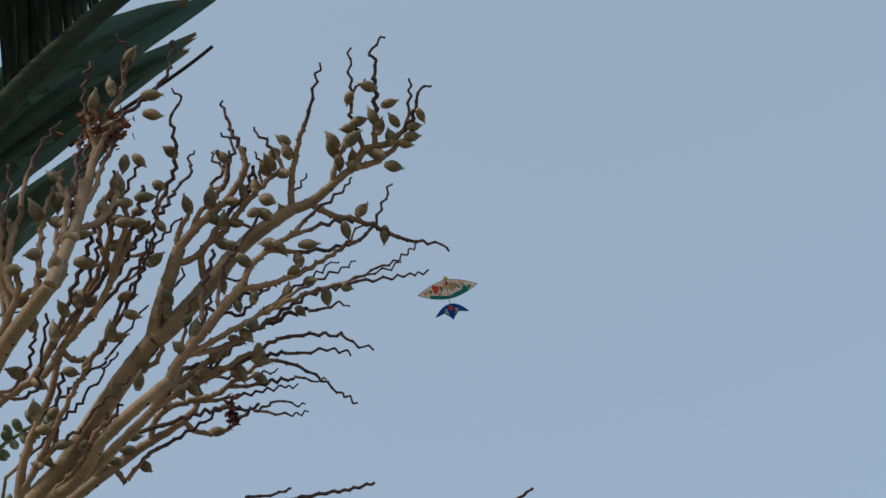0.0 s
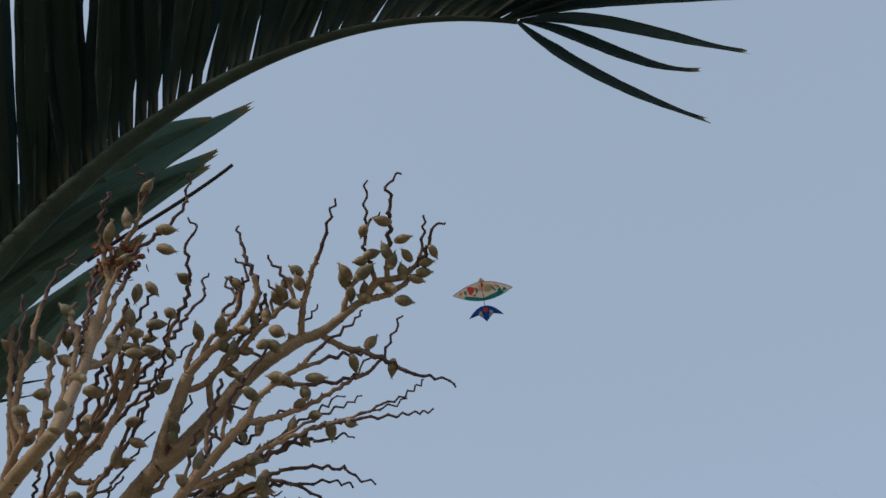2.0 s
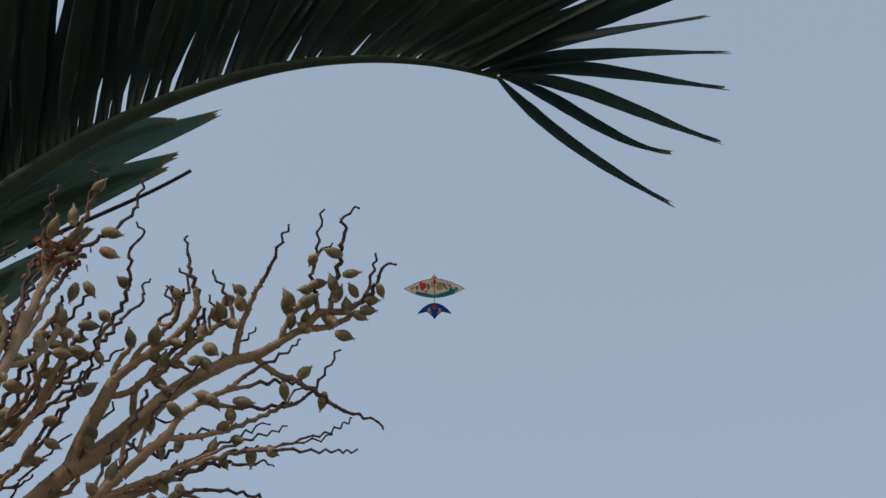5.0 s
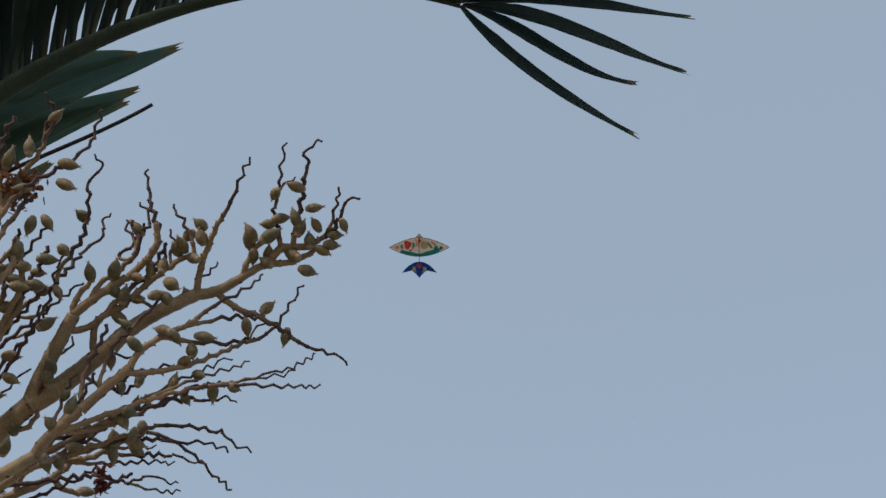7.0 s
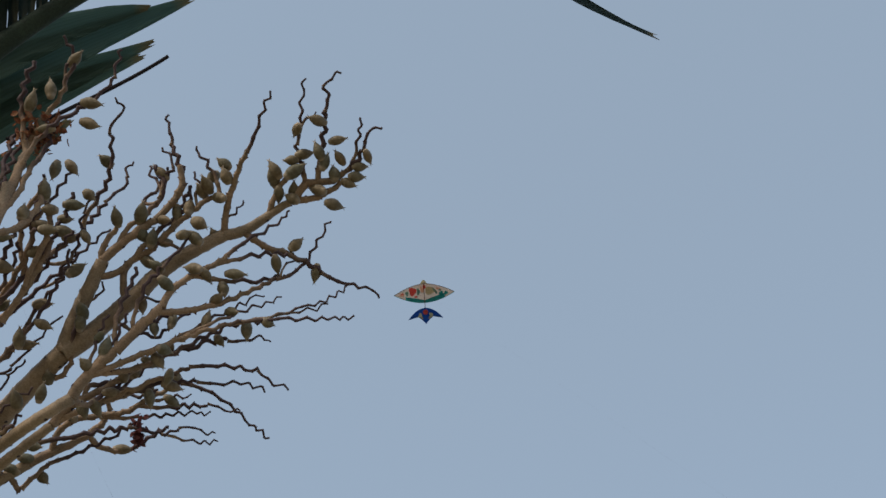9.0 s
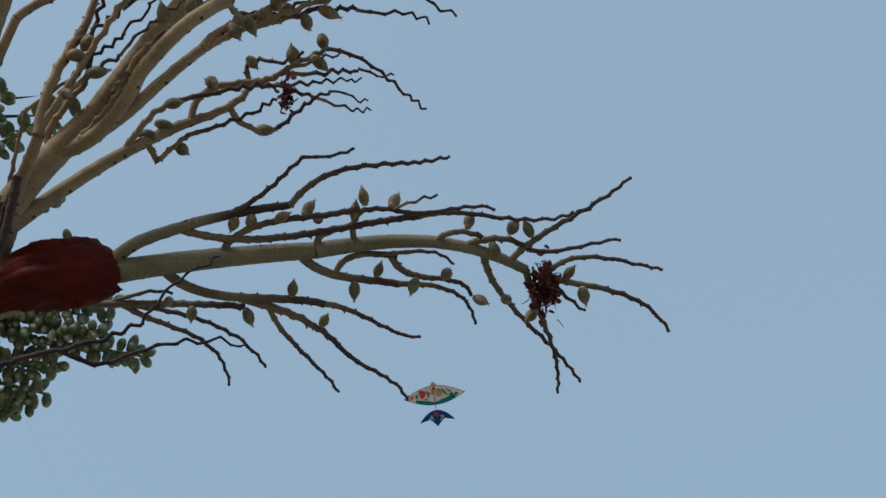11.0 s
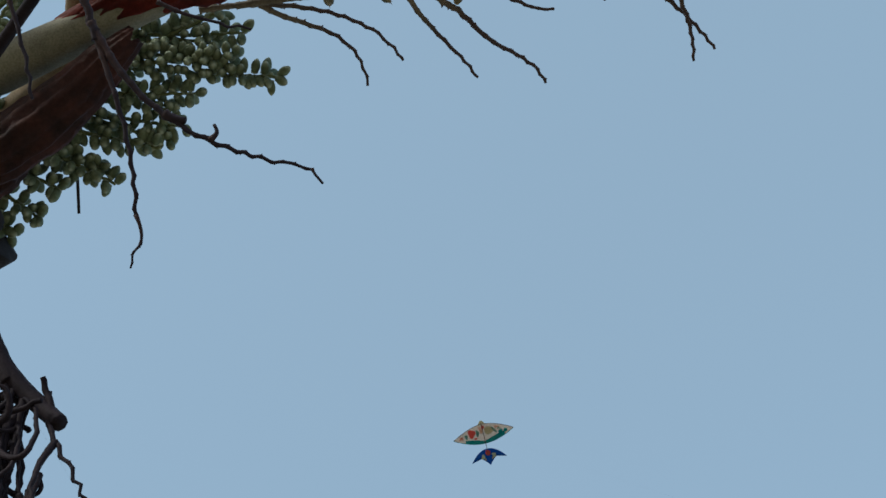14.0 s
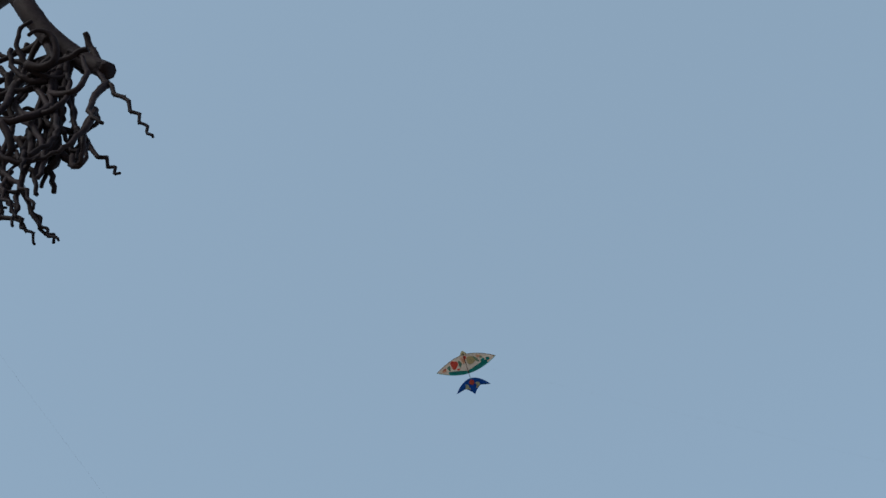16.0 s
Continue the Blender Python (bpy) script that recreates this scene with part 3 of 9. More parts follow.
branch(upper, (7.3, -4.8, -6.9), (7.7, -5.6, -7.2), (8.0, -6.4, -7.5), (8.9, -6.7, -7.9), 4.5, 3.6, TWIG, 0.8, 1.0, 0.7)
branch(upper, (8.9, -6.7, -7.9), (9.7, -5.5, -8.4), (10.6, -4.3, -9.0), (11.5, -3.1, -9.6), 3.6, 3.0, TWIG, 0.8, 1.0, 0.7)
branch(upper, (11.5, -3.1, -9.6), (15.0, -1.4, -11.1), (18.2, 0.8, -12.6), (21.1, 3.4, -14.0), 3.0, 1.8, TWIG, 1.5, 1.15, -0.15)
branch(upper, (17.8, 4.8, -13.0), (17.1, 6.2, -12.7), (17.2, 7.3, -12.5), (18.6, 8.0, -12.2), 3.6, 2.6, TWIG, 1.5, 1.15, 0.2)
branch(upper, (18.6, 8.0, -12.2), (20.7, 7.1, -11.8), (22.6, 7.6, -11.4), (24.4, 8.9, -11.0), 2.6, 1.8, TWIG, 1.5, 1.15, -0.15)
branch(upper, (22.9, 7.2, -11.8), (25.2, 7.4, -11.2), (27.0, 8.7, -10.6), (29.2, 9.0, -10.0), 2.7, 1.1, TWIG, 1.5, 1.15, 0.2)
branch(upper, (-1.0, 8.2, 18.0), (1.0, 13.3, 20.0), (5.0, 17.0, 21.9), (8.5, 21.1, 24.0), 11.2, 8.4, STALK, 0.16, 0.6, 1.0)
branch(upper, (8.5, 21.1, 24.0), (8.7, 24.9, 19.7), (9.2, 29.1, 15.6), (8.1, 33.5, 12.0), 8.1, 6.6, STALK, 0.16, 0.6, 1.0)
branch(upper, (8.7, 29.1, 15.8), (8.7, 33.0, 12.2), (8.4, 37.0, 8.8), (7.9, 41.1, 5.5), 7.5, 4.4, TWIG, 0.5, 1.0, 1.0)
branch(upper, (7.8, 20.2, 23.6), (10.4, 21.4, 21.7), (8.2, 24.7, 20.1), (8.1, 26.9, 18.5), 3.9, 3.6, TWIG, 0.8, 1.0, 0.7)
branch(upper, (8.1, 26.9, 18.5), (7.8, 28.8, 17.3), (7.5, 30.7, 16.2), (7.2, 32.6, 15.0), 3.6, 3.4, TWIG, 0.8, 1.0, 0.7)
branch(upper, (5.7, 17.9, 22.4), (6.4, 22.7, 19.3), (3.6, 27.7, 16.9), (5.3, 32.6, 14.0), 3.5, 3.0, TWIG, 0.8, 1.0, 0.7)
branch(upper, (1.7, 13.0, 20.1), (0.9, 16.5, 20.2), (5.0, 19.3, 20.1), (2.9, 22.6, 20.0), 6.2, 3.7, TWIG, 0.5, 1.0, 1.0)
branch(upper, (3.6, 19.6, 20.1), (4.7, 19.9, 20.1), (5.6, 20.4, 20.0), (6.0, 21.6, 20.0), 3.6, 2.9, TWIG, 0.8, 1.0, 0.7)
branch(upper, (2.1, 16.0, 20.1), (0.7, 21.3, 18.1), (-0.5, 26.5, 16.0), (-1.4, 31.9, 14.0), 3.2, 3.0, TWIG, 0.8, 1.0, 0.7)
branch(upper, (8.3, 37.7, 8.3), (6.7, 41.3, 7.0), (5.0, 45.3, 5.8), (6.3, 49.2, 4.5), 3.8, 2.6, TWIG, 1.5, 1.15, 0.2)
branch(upper, (8.0, 40.4, 6.1), (8.8, 42.9, 5.8), (11.2, 45.1, 5.5), (10.6, 47.9, 5.2), 3.8, 2.7, TWIG, 0.8, 1.0, 0.7)
branch(upper, (10.6, 47.9, 5.2), (11.9, 49.7, 4.9), (11.1, 51.9, 4.7), (9.1, 52.7, 4.5), 2.7, 1.7, TWIG, 1.5, 1.15, -0.15)
branch(upper, (10.6, 47.5, 5.2), (10.3, 48.5, 5.0), (10.3, 49.5, 4.7), (11.0, 50.4, 4.5), 2.1, 1.7, TWIG, 1.5, 1.15, 0.2)
branch(upper, (3.6, 19.6, 20.1), (-0.6, 21.9, 17.8), (1.2, 26.3, 15.4), (0.9, 30.1, 13.2), 3.9, 3.2, TWIG, 0.8, 1.0, 0.7)
branch(upper, (0.9, 30.1, 13.2), (0.5, 31.7, 12.2), (0.5, 33.3, 11.3), (1.0, 34.9, 10.4), 3.2, 2.7, TWIG, 0.8, 1.0, 0.7)
branch(upper, (1.0, 34.9, 10.4), (0.7, 37.4, 9.1), (2.1, 39.3, 7.8), (3.0, 41.5, 6.5), 2.7, 1.7, TWIG, 1.5, 1.15, -0.15)
branch(upper, (2.7, 17.8, 20.1), (0.5, 20.8, 18.1), (0.2, 24.5, 16.1), (-1.0, 27.9, 14.1), 3.5, 2.5, TWIG, 1.5, 1.15, 0.2)
branch(upper, (-1.0, 27.9, 14.1), (-0.7, 30.4, 12.7), (-0.9, 33.1, 11.3), (-2.2, 35.4, 10.0), 2.5, 1.7, TWIG, 1.5, 1.15, -0.15)
branch(upper, (8.7, 30.2, 14.8), (10.2, 32.1, 12.6), (9.2, 34.8, 10.7), (10.0, 37.1, 8.6), 3.6, 3.0, TWIG, 0.8, 1.0, 0.7)
branch(upper, (10.0, 37.1, 8.6), (10.4, 38.6, 7.4), (10.4, 40.2, 6.1), (9.7, 41.8, 5.0), 3.0, 2.6, TWIG, 1.5, 1.15, -0.15)
branch(upper, (8.7, 29.9, 15.1), (6.5, 32.9, 12.2), (6.4, 36.4, 9.0), (5.6, 39.7, 6.0), 3.2, 2.5, TWIG, 1.5, 1.15, 0.2)
branch(upper, (8.7, 30.5, 14.6), (6.1, 30.5, 13.4), (4.7, 32.8, 12.2), (5.2, 35.0, 11.0), 4.0, 2.9, TWIG, 0.8, 1.0, 0.7)
branch(upper, (8.8, 27.8, 17.1), (11.8, 27.8, 13.8), (12.0, 31.8, 10.9), (11.3, 34.3, 8.0), 4.1, 3.4, TWIG, 0.8, 1.0, 0.7)
branch(upper, (8.5, 21.1, 24.0), (6.9, 26.7, 18.1), (7.4, 32.7, 12.3), (7.0, 39.0, 7.0), 3.0, 2.1, TWIG, 1.5, 1.15, 0.2)
branch(upper, (7.7, 25.3, 19.7), (5.6, 28.0, 16.8), (7.4, 29.6, 13.0), (6.7, 32.3, 10.0), 2.3, 2.1, TWIG, 1.5, 1.15, 0.2)
branch(upper, (8.5, 35.2, 10.4), (8.9, 39.5, 9.0), (11.5, 42.8, 7.7), (14.8, 45.3, 6.4), 3.3, 2.3, TWIG, 1.5, 1.15, 0.2)
branch(upper, (14.8, 45.3, 6.4), (15.5, 46.4, 6.0), (16.2, 47.5, 5.6), (16.7, 48.7, 5.2), 2.3, 1.9, TWIG, 1.5, 1.15, -0.15)
branch(upper, (16.7, 48.7, 5.2), (16.3, 49.9, 4.8), (16.3, 51.2, 4.4), (16.6, 52.5, 4.0), 1.9, 1.5, TWIG, 1.5, 1.15, -0.15)
branch(upper, (-0.9, -7.6, 6.0), (-1.7, -3.0, 5.0), (-0.3, 1.3, 4.1), (1.4, 5.5, 3.1), 6.8, 5.1, TWIG, 0.5, 1.0, 1.0)
branch(upper, (1.4, 5.5, 3.1), (2.5, 8.8, 2.4), (1.3, 13.0, 1.7), (4.7, 15.2, 0.9), 5.1, 3.8, TWIG, 0.5, 1.0, 1.0)
branch(upper, (4.7, 15.2, 0.9), (9.0, 19.9, -0.5), (12.6, 25.1, -1.7), (16.6, 30.0, -3.0), 3.8, 1.3, TWIG, 1.5, 1.15, -0.15)
branch(upper, (-3.9, 4.4, 9.0), (-2.4, 6.8, 8.5), (0.7, 7.5, 8.0), (1.8, 10.2, 7.5), 5.3, 4.5, TWIG, 0.5, 1.0, 1.0)
branch(upper, (1.8, 10.2, 7.5), (3.0, 12.8, 7.0), (4.4, 15.3, 6.5), (6.0, 17.6, 5.9), 4.5, 3.8, TWIG, 0.8, 1.0, 0.7)
branch(upper, (6.0, 17.6, 5.9), (9.2, 22.5, 3.8), (12.0, 27.9, 1.8), (12.1, 33.9, 0.0), 3.8, 2.5, TWIG, 1.5, 1.15, -0.15)
branch(upper, (6.0, 17.6, 5.9), (6.6, 20.7, 5.6), (8.0, 23.6, 5.3), (8.0, 26.7, 5.0), 2.8, 2.0, TWIG, 1.5, 1.15, 0.2)
branch(upper, (2.5, 12.2, 1.7), (4.0, 9.3, 1.6), (6.7, 10.7, 1.6), (8.0, 12.7, 1.5), 4.1, 3.3, TWIG, 0.8, 1.0, 0.7)
branch(upper, (8.0, 12.7, 1.5), (8.3, 14.0, 1.4), (8.6, 15.4, 1.4), (9.5, 16.5, 1.3), 3.3, 2.7, TWIG, 0.8, 1.0, 0.7)
branch(upper, (9.5, 16.5, 1.3), (10.0, 19.7, 1.2), (13.0, 21.8, 1.1), (13.5, 25.1, 1.0), 2.7, 1.6, TWIG, 1.5, 1.15, -0.15)
branch(upper, (-0.5, -0.2, 4.4), (-0.7, 3.7, 3.7), (3.6, 5.4, 3.3), (5.5, 8.3, 2.8), 2.4, 2.0, TWIG, 1.5, 1.15, 0.2)
branch(upper, (5.5, 8.3, 2.8), (6.5, 9.2, 2.6), (7.5, 10.1, 2.4), (8.4, 10.9, 2.2), 2.0, 1.8, TWIG, 1.5, 1.15, -0.15)
branch(upper, (8.4, 10.9, 2.2), (10.5, 13.0, 1.8), (11.5, 16.1, 1.4), (13.8, 17.9, 1.0), 1.8, 1.2, TWIG, 1.5, 1.15, -0.15)
branch(upper, (-3.5, -4.5, 4.0), (0.0, -1.6, 3.3), (2.5, 2.5, 2.7), (5.7, 5.6, 2.0), 2.4, 1.8, TWIG, 1.5, 1.15, 0.2)
branch(upper, (5.7, 5.6, 2.0), (5.8, 7.3, 1.8), (7.9, 7.8, 1.6), (7.8, 9.6, 1.4), 1.8, 1.5, TWIG, 1.5, 1.15, -0.15)
branch(upper, (7.8, 9.6, 1.4), (8.8, 10.1, 1.3), (9.6, 10.7, 1.1), (9.3, 11.8, 1.0), 1.5, 1.2, TWIG, 1.5, 1.15, -0.15)
branch(upper, (-1.1, -8.3, -0.5), (-2.5, -7.0, -0.1), (-2.3, -5.7, 0.2), (-1.0, -4.3, 0.6), 4.6, 3.8, TWIG, 0.5, 1.0, 1.0)
branch(upper, (-1.0, -4.3, 0.6), (0.1, -2.8, 1.0), (1.2, -1.3, 1.4), (2.1, 0.2, 1.8), 3.8, 3.2, TWIG, 0.8, 1.0, 0.7)
branch(upper, (2.1, 0.2, 1.8), (2.8, 3.4, 2.5), (2.2, 6.8, 3.3), (4.0, 9.6, 4.0), 3.2, 2.0, TWIG, 1.5, 1.15, -0.15)
branch(upper, (9.2, 23.1, 3.7), (7.5, 25.0, 3.5), (7.3, 27.8, 3.4), (7.2, 30.3, 3.2), 3.6, 3.2, TWIG, 0.8, 1.0, 0.7)
branch(upper, (7.2, 30.3, 3.2), (8.2, 31.6, 3.2), (8.9, 33.0, 3.1), (9.1, 34.6, 3.0), 3.2, 2.8, TWIG, 0.8, 1.0, 0.7)
branch(upper, (8.7, 22.2, 4.0), (8.6, 26.7, 3.7), (9.1, 31.1, 3.3), (9.1, 35.6, 3.0), 2.8, 2.0, TWIG, 1.5, 1.15, 0.2)
branch(upper, (7.3, 28.3, 3.4), (10.3, 30.3, 3.1), (10.7, 33.9, 2.5), (12.2, 36.8, 2.0), 2.8, 1.6, TWIG, 1.5, 1.15, 0.2)
branch(upper, (9.0, 22.6, 3.8), (11.2, 26.0, 1.1), (13.8, 29.2, -1.7), (15.1, 33.3, -4.1), 3.6, 2.4, TWIG, 1.5, 1.15, 0.2)
branch(upper, (15.1, 33.3, -4.1), (16.0, 34.4, -5.0), (16.7, 35.6, -5.8), (16.9, 37.1, -6.6), 2.4, 1.8, TWIG, 1.5, 1.15, -0.15)
branch(upper, (16.9, 37.1, -6.6), (16.4, 38.0, -7.0), (16.2, 38.7, -7.5), (17.0, 39.3, -8.0), 1.8, 1.3, TWIG, 1.5, 1.15, -0.15)
branch(upper, (10.3, 24.6, 2.2), (14.9, 23.7, 1.3), (13.9, 28.4, 1.0), (14.0, 31.4, 0.5), 2.4, 1.7, TWIG, 1.5, 1.15, 0.2)
branch(upper, (14.0, 31.4, 0.5), (14.2, 32.4, 0.3), (14.2, 33.6, 0.2), (15.2, 34.0, 0.0), 1.7, 1.0, TWIG, 1.5, 1.15, -0.15)
branch(upper, (9.9, 21.2, -0.8), (12.5, 22.2, -0.2), (13.7, 24.8, 0.4), (14.1, 27.5, 1.0), 2.1, 1.6, TWIG, 1.5, 1.15, 0.2)
branch(upper, (13.5, 29.5, -1.6), (13.6, 32.6, -1.4), (16.3, 34.7, -1.1), (16.1, 37.7, -0.8), 3.1, 2.6, TWIG, 1.5, 1.15, 0.2)
branch(upper, (16.1, 37.7, -0.8), (16.2, 39.3, -0.7), (16.2, 40.8, -0.6), (15.4, 42.1, -0.5), 2.6, 2.1, TWIG, 1.5, 1.15, -0.15)
branch(upper, (15.4, 42.1, -0.5), (14.8, 44.0, -0.3), (18.0, 45.7, -0.1), (15.5, 46.8, 0.0), 2.1, 1.3, TWIG, 1.5, 1.15, -0.15)
branch(upper, (-1.1, -8.3, -0.5), (2.8, -6.3, 1.3), (6.0, -3.1, 3.2), (7.9, 0.6, 5.3), 3.7, 3.2, TWIG, 0.8, 1.0, 0.7)
branch(upper, (7.9, 0.6, 5.3), (8.6, 2.5, 6.2), (10.3, 3.5, 7.1), (12.0, 4.6, 8.0), 3.2, 2.7, TWIG, 0.8, 1.0, 0.7)
branch(upper, (11.8, 10.0, 0.7), (14.8, 9.2, 0.9), (16.4, 12.5, 1.2), (15.4, 14.9, 1.5), 3.7, 2.8, TWIG, 0.8, 1.0, 0.7)
branch(upper, (15.4, 14.9, 1.5), (15.5, 16.6, 1.7), (15.8, 18.2, 1.8), (16.4, 19.8, 2.0), 2.8, 2.0, TWIG, 1.5, 1.15, -0.15)
branch(upper, (19.3, 11.7, 6.8), (19.4, 14.3, 5.8), (19.6, 16.9, 4.9), (20.0, 19.5, 4.0), 2.7, 1.6, TWIG, 1.5, 1.15, 0.2)
branch(upper, (22.3, 15.5, 5.2), (19.9, 18.8, 3.8), (21.7, 22.1, 1.7), (21.7, 25.6, 0.0), 3.6, 2.1, TWIG, 1.5, 1.15, 0.2)
branch(upper, (23.7, 17.6, 4.4), (22.5, 20.6, 3.6), (23.8, 23.6, 2.3), (25.2, 26.1, 1.3), 2.8, 2.2, TWIG, 1.5, 1.15, 0.2)
branch(upper, (25.2, 26.1, 1.3), (26.3, 27.8, 0.5), (26.7, 30.1, -0.2), (28.7, 31.0, -1.0), 2.2, 1.7, TWIG, 1.5, 1.15, -0.15)
branch(upper, (19.2, 18.7, -0.6), (21.7, 17.5, -1.1), (24.2, 16.0, -1.5), (26.2, 18.0, -2.8), 2.5, 2.1, TWIG, 1.5, 1.15, 0.2)
branch(upper, (26.2, 18.0, -2.8), (27.1, 19.5, -3.5), (28.2, 20.8, -4.3), (29.8, 21.5, -5.0), 2.1, 1.7, TWIG, 1.5, 1.15, -0.15)
branch(upper, (17.9, 8.1, 1.2), (17.7, 10.8, 0.1), (19.5, 10.4, -0.7), (21.7, 9.5, -1.5), 3.7, 2.6, TWIG, 1.5, 1.15, 0.2)
branch(upper, (21.7, 9.5, -1.5), (22.8, 11.2, -2.3), (24.0, 12.7, -3.2), (25.8, 13.7, -4.0), 2.6, 1.7, TWIG, 1.5, 1.15, -0.15)
branch(upper, (15.6, 20.5, -0.1), (17.7, 20.4, -0.2), (17.3, 21.8, -0.1), (17.8, 23.1, 0.0), 2.1, 1.2, TWIG, 1.5, 1.15, 0.2)
branch(upper, (21.8, 22.0, -1.5), (23.2, 21.7, -1.9), (24.6, 21.6, -2.3), (25.7, 22.5, -3.0), 2.1, 1.3, TWIG, 1.5, 1.15, 0.2)
branch(upper, (18.3, 9.0, 7.6), (19.2, 6.6, 4.4), (21.1, 9.5, 1.1), (22.2, 10.7, -2.0), 3.9, 2.1, TWIG, 1.5, 1.15, 0.2)
branch(upper, (-1.0, 8.2, 18.0), (3.7, 7.5, 18.4), (4.8, 11.3, 18.9), (5.2, 14.8, 19.3), 2.2, 1.8, TWIG, 1.5, 1.15, 0.2)
branch(upper, (5.2, 14.8, 19.3), (6.0, 16.7, 19.5), (4.7, 18.6, 19.8), (5.9, 20.4, 20.0), 1.8, 1.4, TWIG, 1.5, 1.15, -0.15)
branch(upper, (1.8, 10.2, 7.5), (4.3, 16.3, 7.0), (6.3, 22.6, 6.5), (8.0, 29.0, 6.0), 3.8, 2.5, TWIG, 1.5, 1.15, 0.2)
branch(upper, (3.1, 13.4, 1.4), (5.4, 18.5, 2.9), (9.0, 23.1, 4.4), (10.0, 28.7, 6.0), 4.4, 3.0, TWIG, 0.8, 1.0, 0.7)
branch(upper, (-1.0, -6.8, 5.8), (2.6, 0.5, 5.2), (5.1, 8.2, 4.6), (9.7, 14.9, 4.0), 4.4, 2.9, TWIG, 0.8, 1.0, 0.7)
branch(upper, (9.7, 14.9, 4.0), (12.1, 18.4, 3.6), (13.1, 22.6, 3.3), (14.1, 26.7, 3.0), 2.9, 1.7, TWIG, 1.5, 1.15, -0.15)
branch(upper, (5.3, 15.9, 0.7), (8.5, 20.1, 1.8), (11.4, 24.6, 2.9), (14.0, 29.2, 4.0), 3.5, 1.7, TWIG, 1.5, 1.15, 0.2)
branch(upper, (1.0, -2.8, 5.5), (2.8, -1.0, 5.4), (4.6, 0.7, 5.3), (6.6, 2.3, 5.3), 3.0, 2.0, TWIG, 1.5, 1.15, 0.2)
branch(upper, (6.6, 2.3, 5.3), (8.0, 5.0, 5.2), (10.2, 7.1, 5.1), (12.7, 8.9, 5.0), 2.0, 1.3, TWIG, 1.5, 1.15, -0.15)
branch(upper, (1.9, 14.7, 20.1), (2.2, 17.3, 18.5), (1.7, 19.9, 17.1), (0.4, 22.4, 15.7), 4.2, 3.5, TWIG, 0.8, 1.0, 0.7)
branch(upper, (0.4, 22.4, 15.7), (0.4, 24.8, 14.4), (-0.0, 27.1, 13.1), (-1.4, 29.2, 12.0), 3.5, 2.9, TWIG, 0.8, 1.0, 0.7)
branch(upper, (-0.0, 7.9, 8.0), (2.1, 8.5, 7.8), (3.3, 10.1, 7.5), (4.0, 12.2, 7.2), 4.7, 4.4, TWIG, 0.5, 1.0, 1.0)
branch(upper, (4.0, 12.2, 7.2), (5.2, 13.8, 7.0), (6.6, 15.3, 6.7), (8.0, 16.7, 6.5), 4.4, 4.2, TWIG, 0.8, 1.0, 0.7)
branch(upper, (8.0, 16.7, 6.5), (9.6, 20.3, 6.0), (11.2, 23.9, 5.5), (12.1, 27.7, 5.0), 4.2, 3.8, TWIG, 0.8, 1.0, 0.7)
branch(upper, (10.0, 21.3, 5.9), (10.0, 25.1, 5.6), (13.1, 29.1, 5.3), (10.4, 32.7, 5.0), 4.4, 3.4, TWIG, 0.8, 1.0, 0.7)
branch(upper, (23.4, 29.5, -2.6), (25.1, 28.8, -3.1), (26.9, 28.8, -3.5), (28.6, 29.5, -4.0), 2.7, 1.8, TWIG, 1.5, 1.15, 0.2)
branch(upper, (19.5, 12.0, 6.6), (20.3, 14.7, 5.7), (22.0, 17.1, 4.9), (22.5, 20.0, 4.0), 3.0, 1.7, TWIG, 1.5, 1.15, 0.2)
branch(upper, (2.6, -3.9, -0.2), (5.5, -0.6, 1.5), (8.7, 2.3, 3.2), (11.5, 5.6, 5.0), 3.5, 1.7, TWIG, 1.5, 1.15, 0.2)
branch(upper, (-1.0, 8.2, 18.0), (2.4, 6.9, 16.6), (5.1, 7.0, 15.8), (5.2, 11.2, 16.9), 2.3, 1.9, TWIG, 1.5, 1.15, 0.2)
branch(upper, (5.2, 11.2, 16.9), (5.5, 13.4, 17.3), (5.9, 15.5, 17.6), (6.3, 17.6, 18.0), 1.9, 1.6, TWIG, 1.5, 1.15, -0.15)
branch(upper, (-5.9, -15.0, -1.0), (-7.3, -19.0, -4.1), (-9.7, -23.1, -6.5), (-13.0, -27.0, -8.0), 17.4, 17.4, STALK, 0.16, 0.6, 1.0)
branch(upper, (-6.0, -17.3, -2.0), (-6.9, -18.5, -3.0), (-7.7, -19.8, -4.0), (-8.5, -21.0, -5.0), 10.5, 11.0, STALK, 0.16, 0.6, 1.0)
branch(upper, (-1.0, 8.2, 18.0), (-7.3, -6.3, 12.3), (-12.5, -18.3, 1.3), (-17.0, -28.5, -11.0), 11.0, 12.0, STALK, 0.16, 0.6, 1.0)
branch(upper, (-3.9, 4.4, 9.0), (-9.1, -8.5, 6.9), (-13.4, -19.4, -1.3), (-17.0, -28.5, -11.0), 5.2, 8.0, TWIG, 0.5, 1.0, 1.0)
branch(upper, (-0.9, -7.6, 6.0), (-3.5, -12.0, 2.3), (-6.0, -16.5, -1.3), (-8.5, -21.0, -5.0), 6.7, 8.0, TWIG, 0.5, 1.0, 1.0)
branch(upper, (-3.5, -4.5, 4.0), (-5.2, -10.0, 1.0), (-6.8, -15.5, -2.0), (-8.5, -21.0, -5.0), 2.0, 3.0, TWIG, 0.8, 1.0, 0.7)
fruit(upper, 17.7, 31.5, -1.5, 106, 18, 1.03)
fruit(upper, 20.6, 32.4, -2.1, 86, 18, 1.05)
fruit(upper, 21.2, 29.7, -2.3, -53, -2, 1.05)
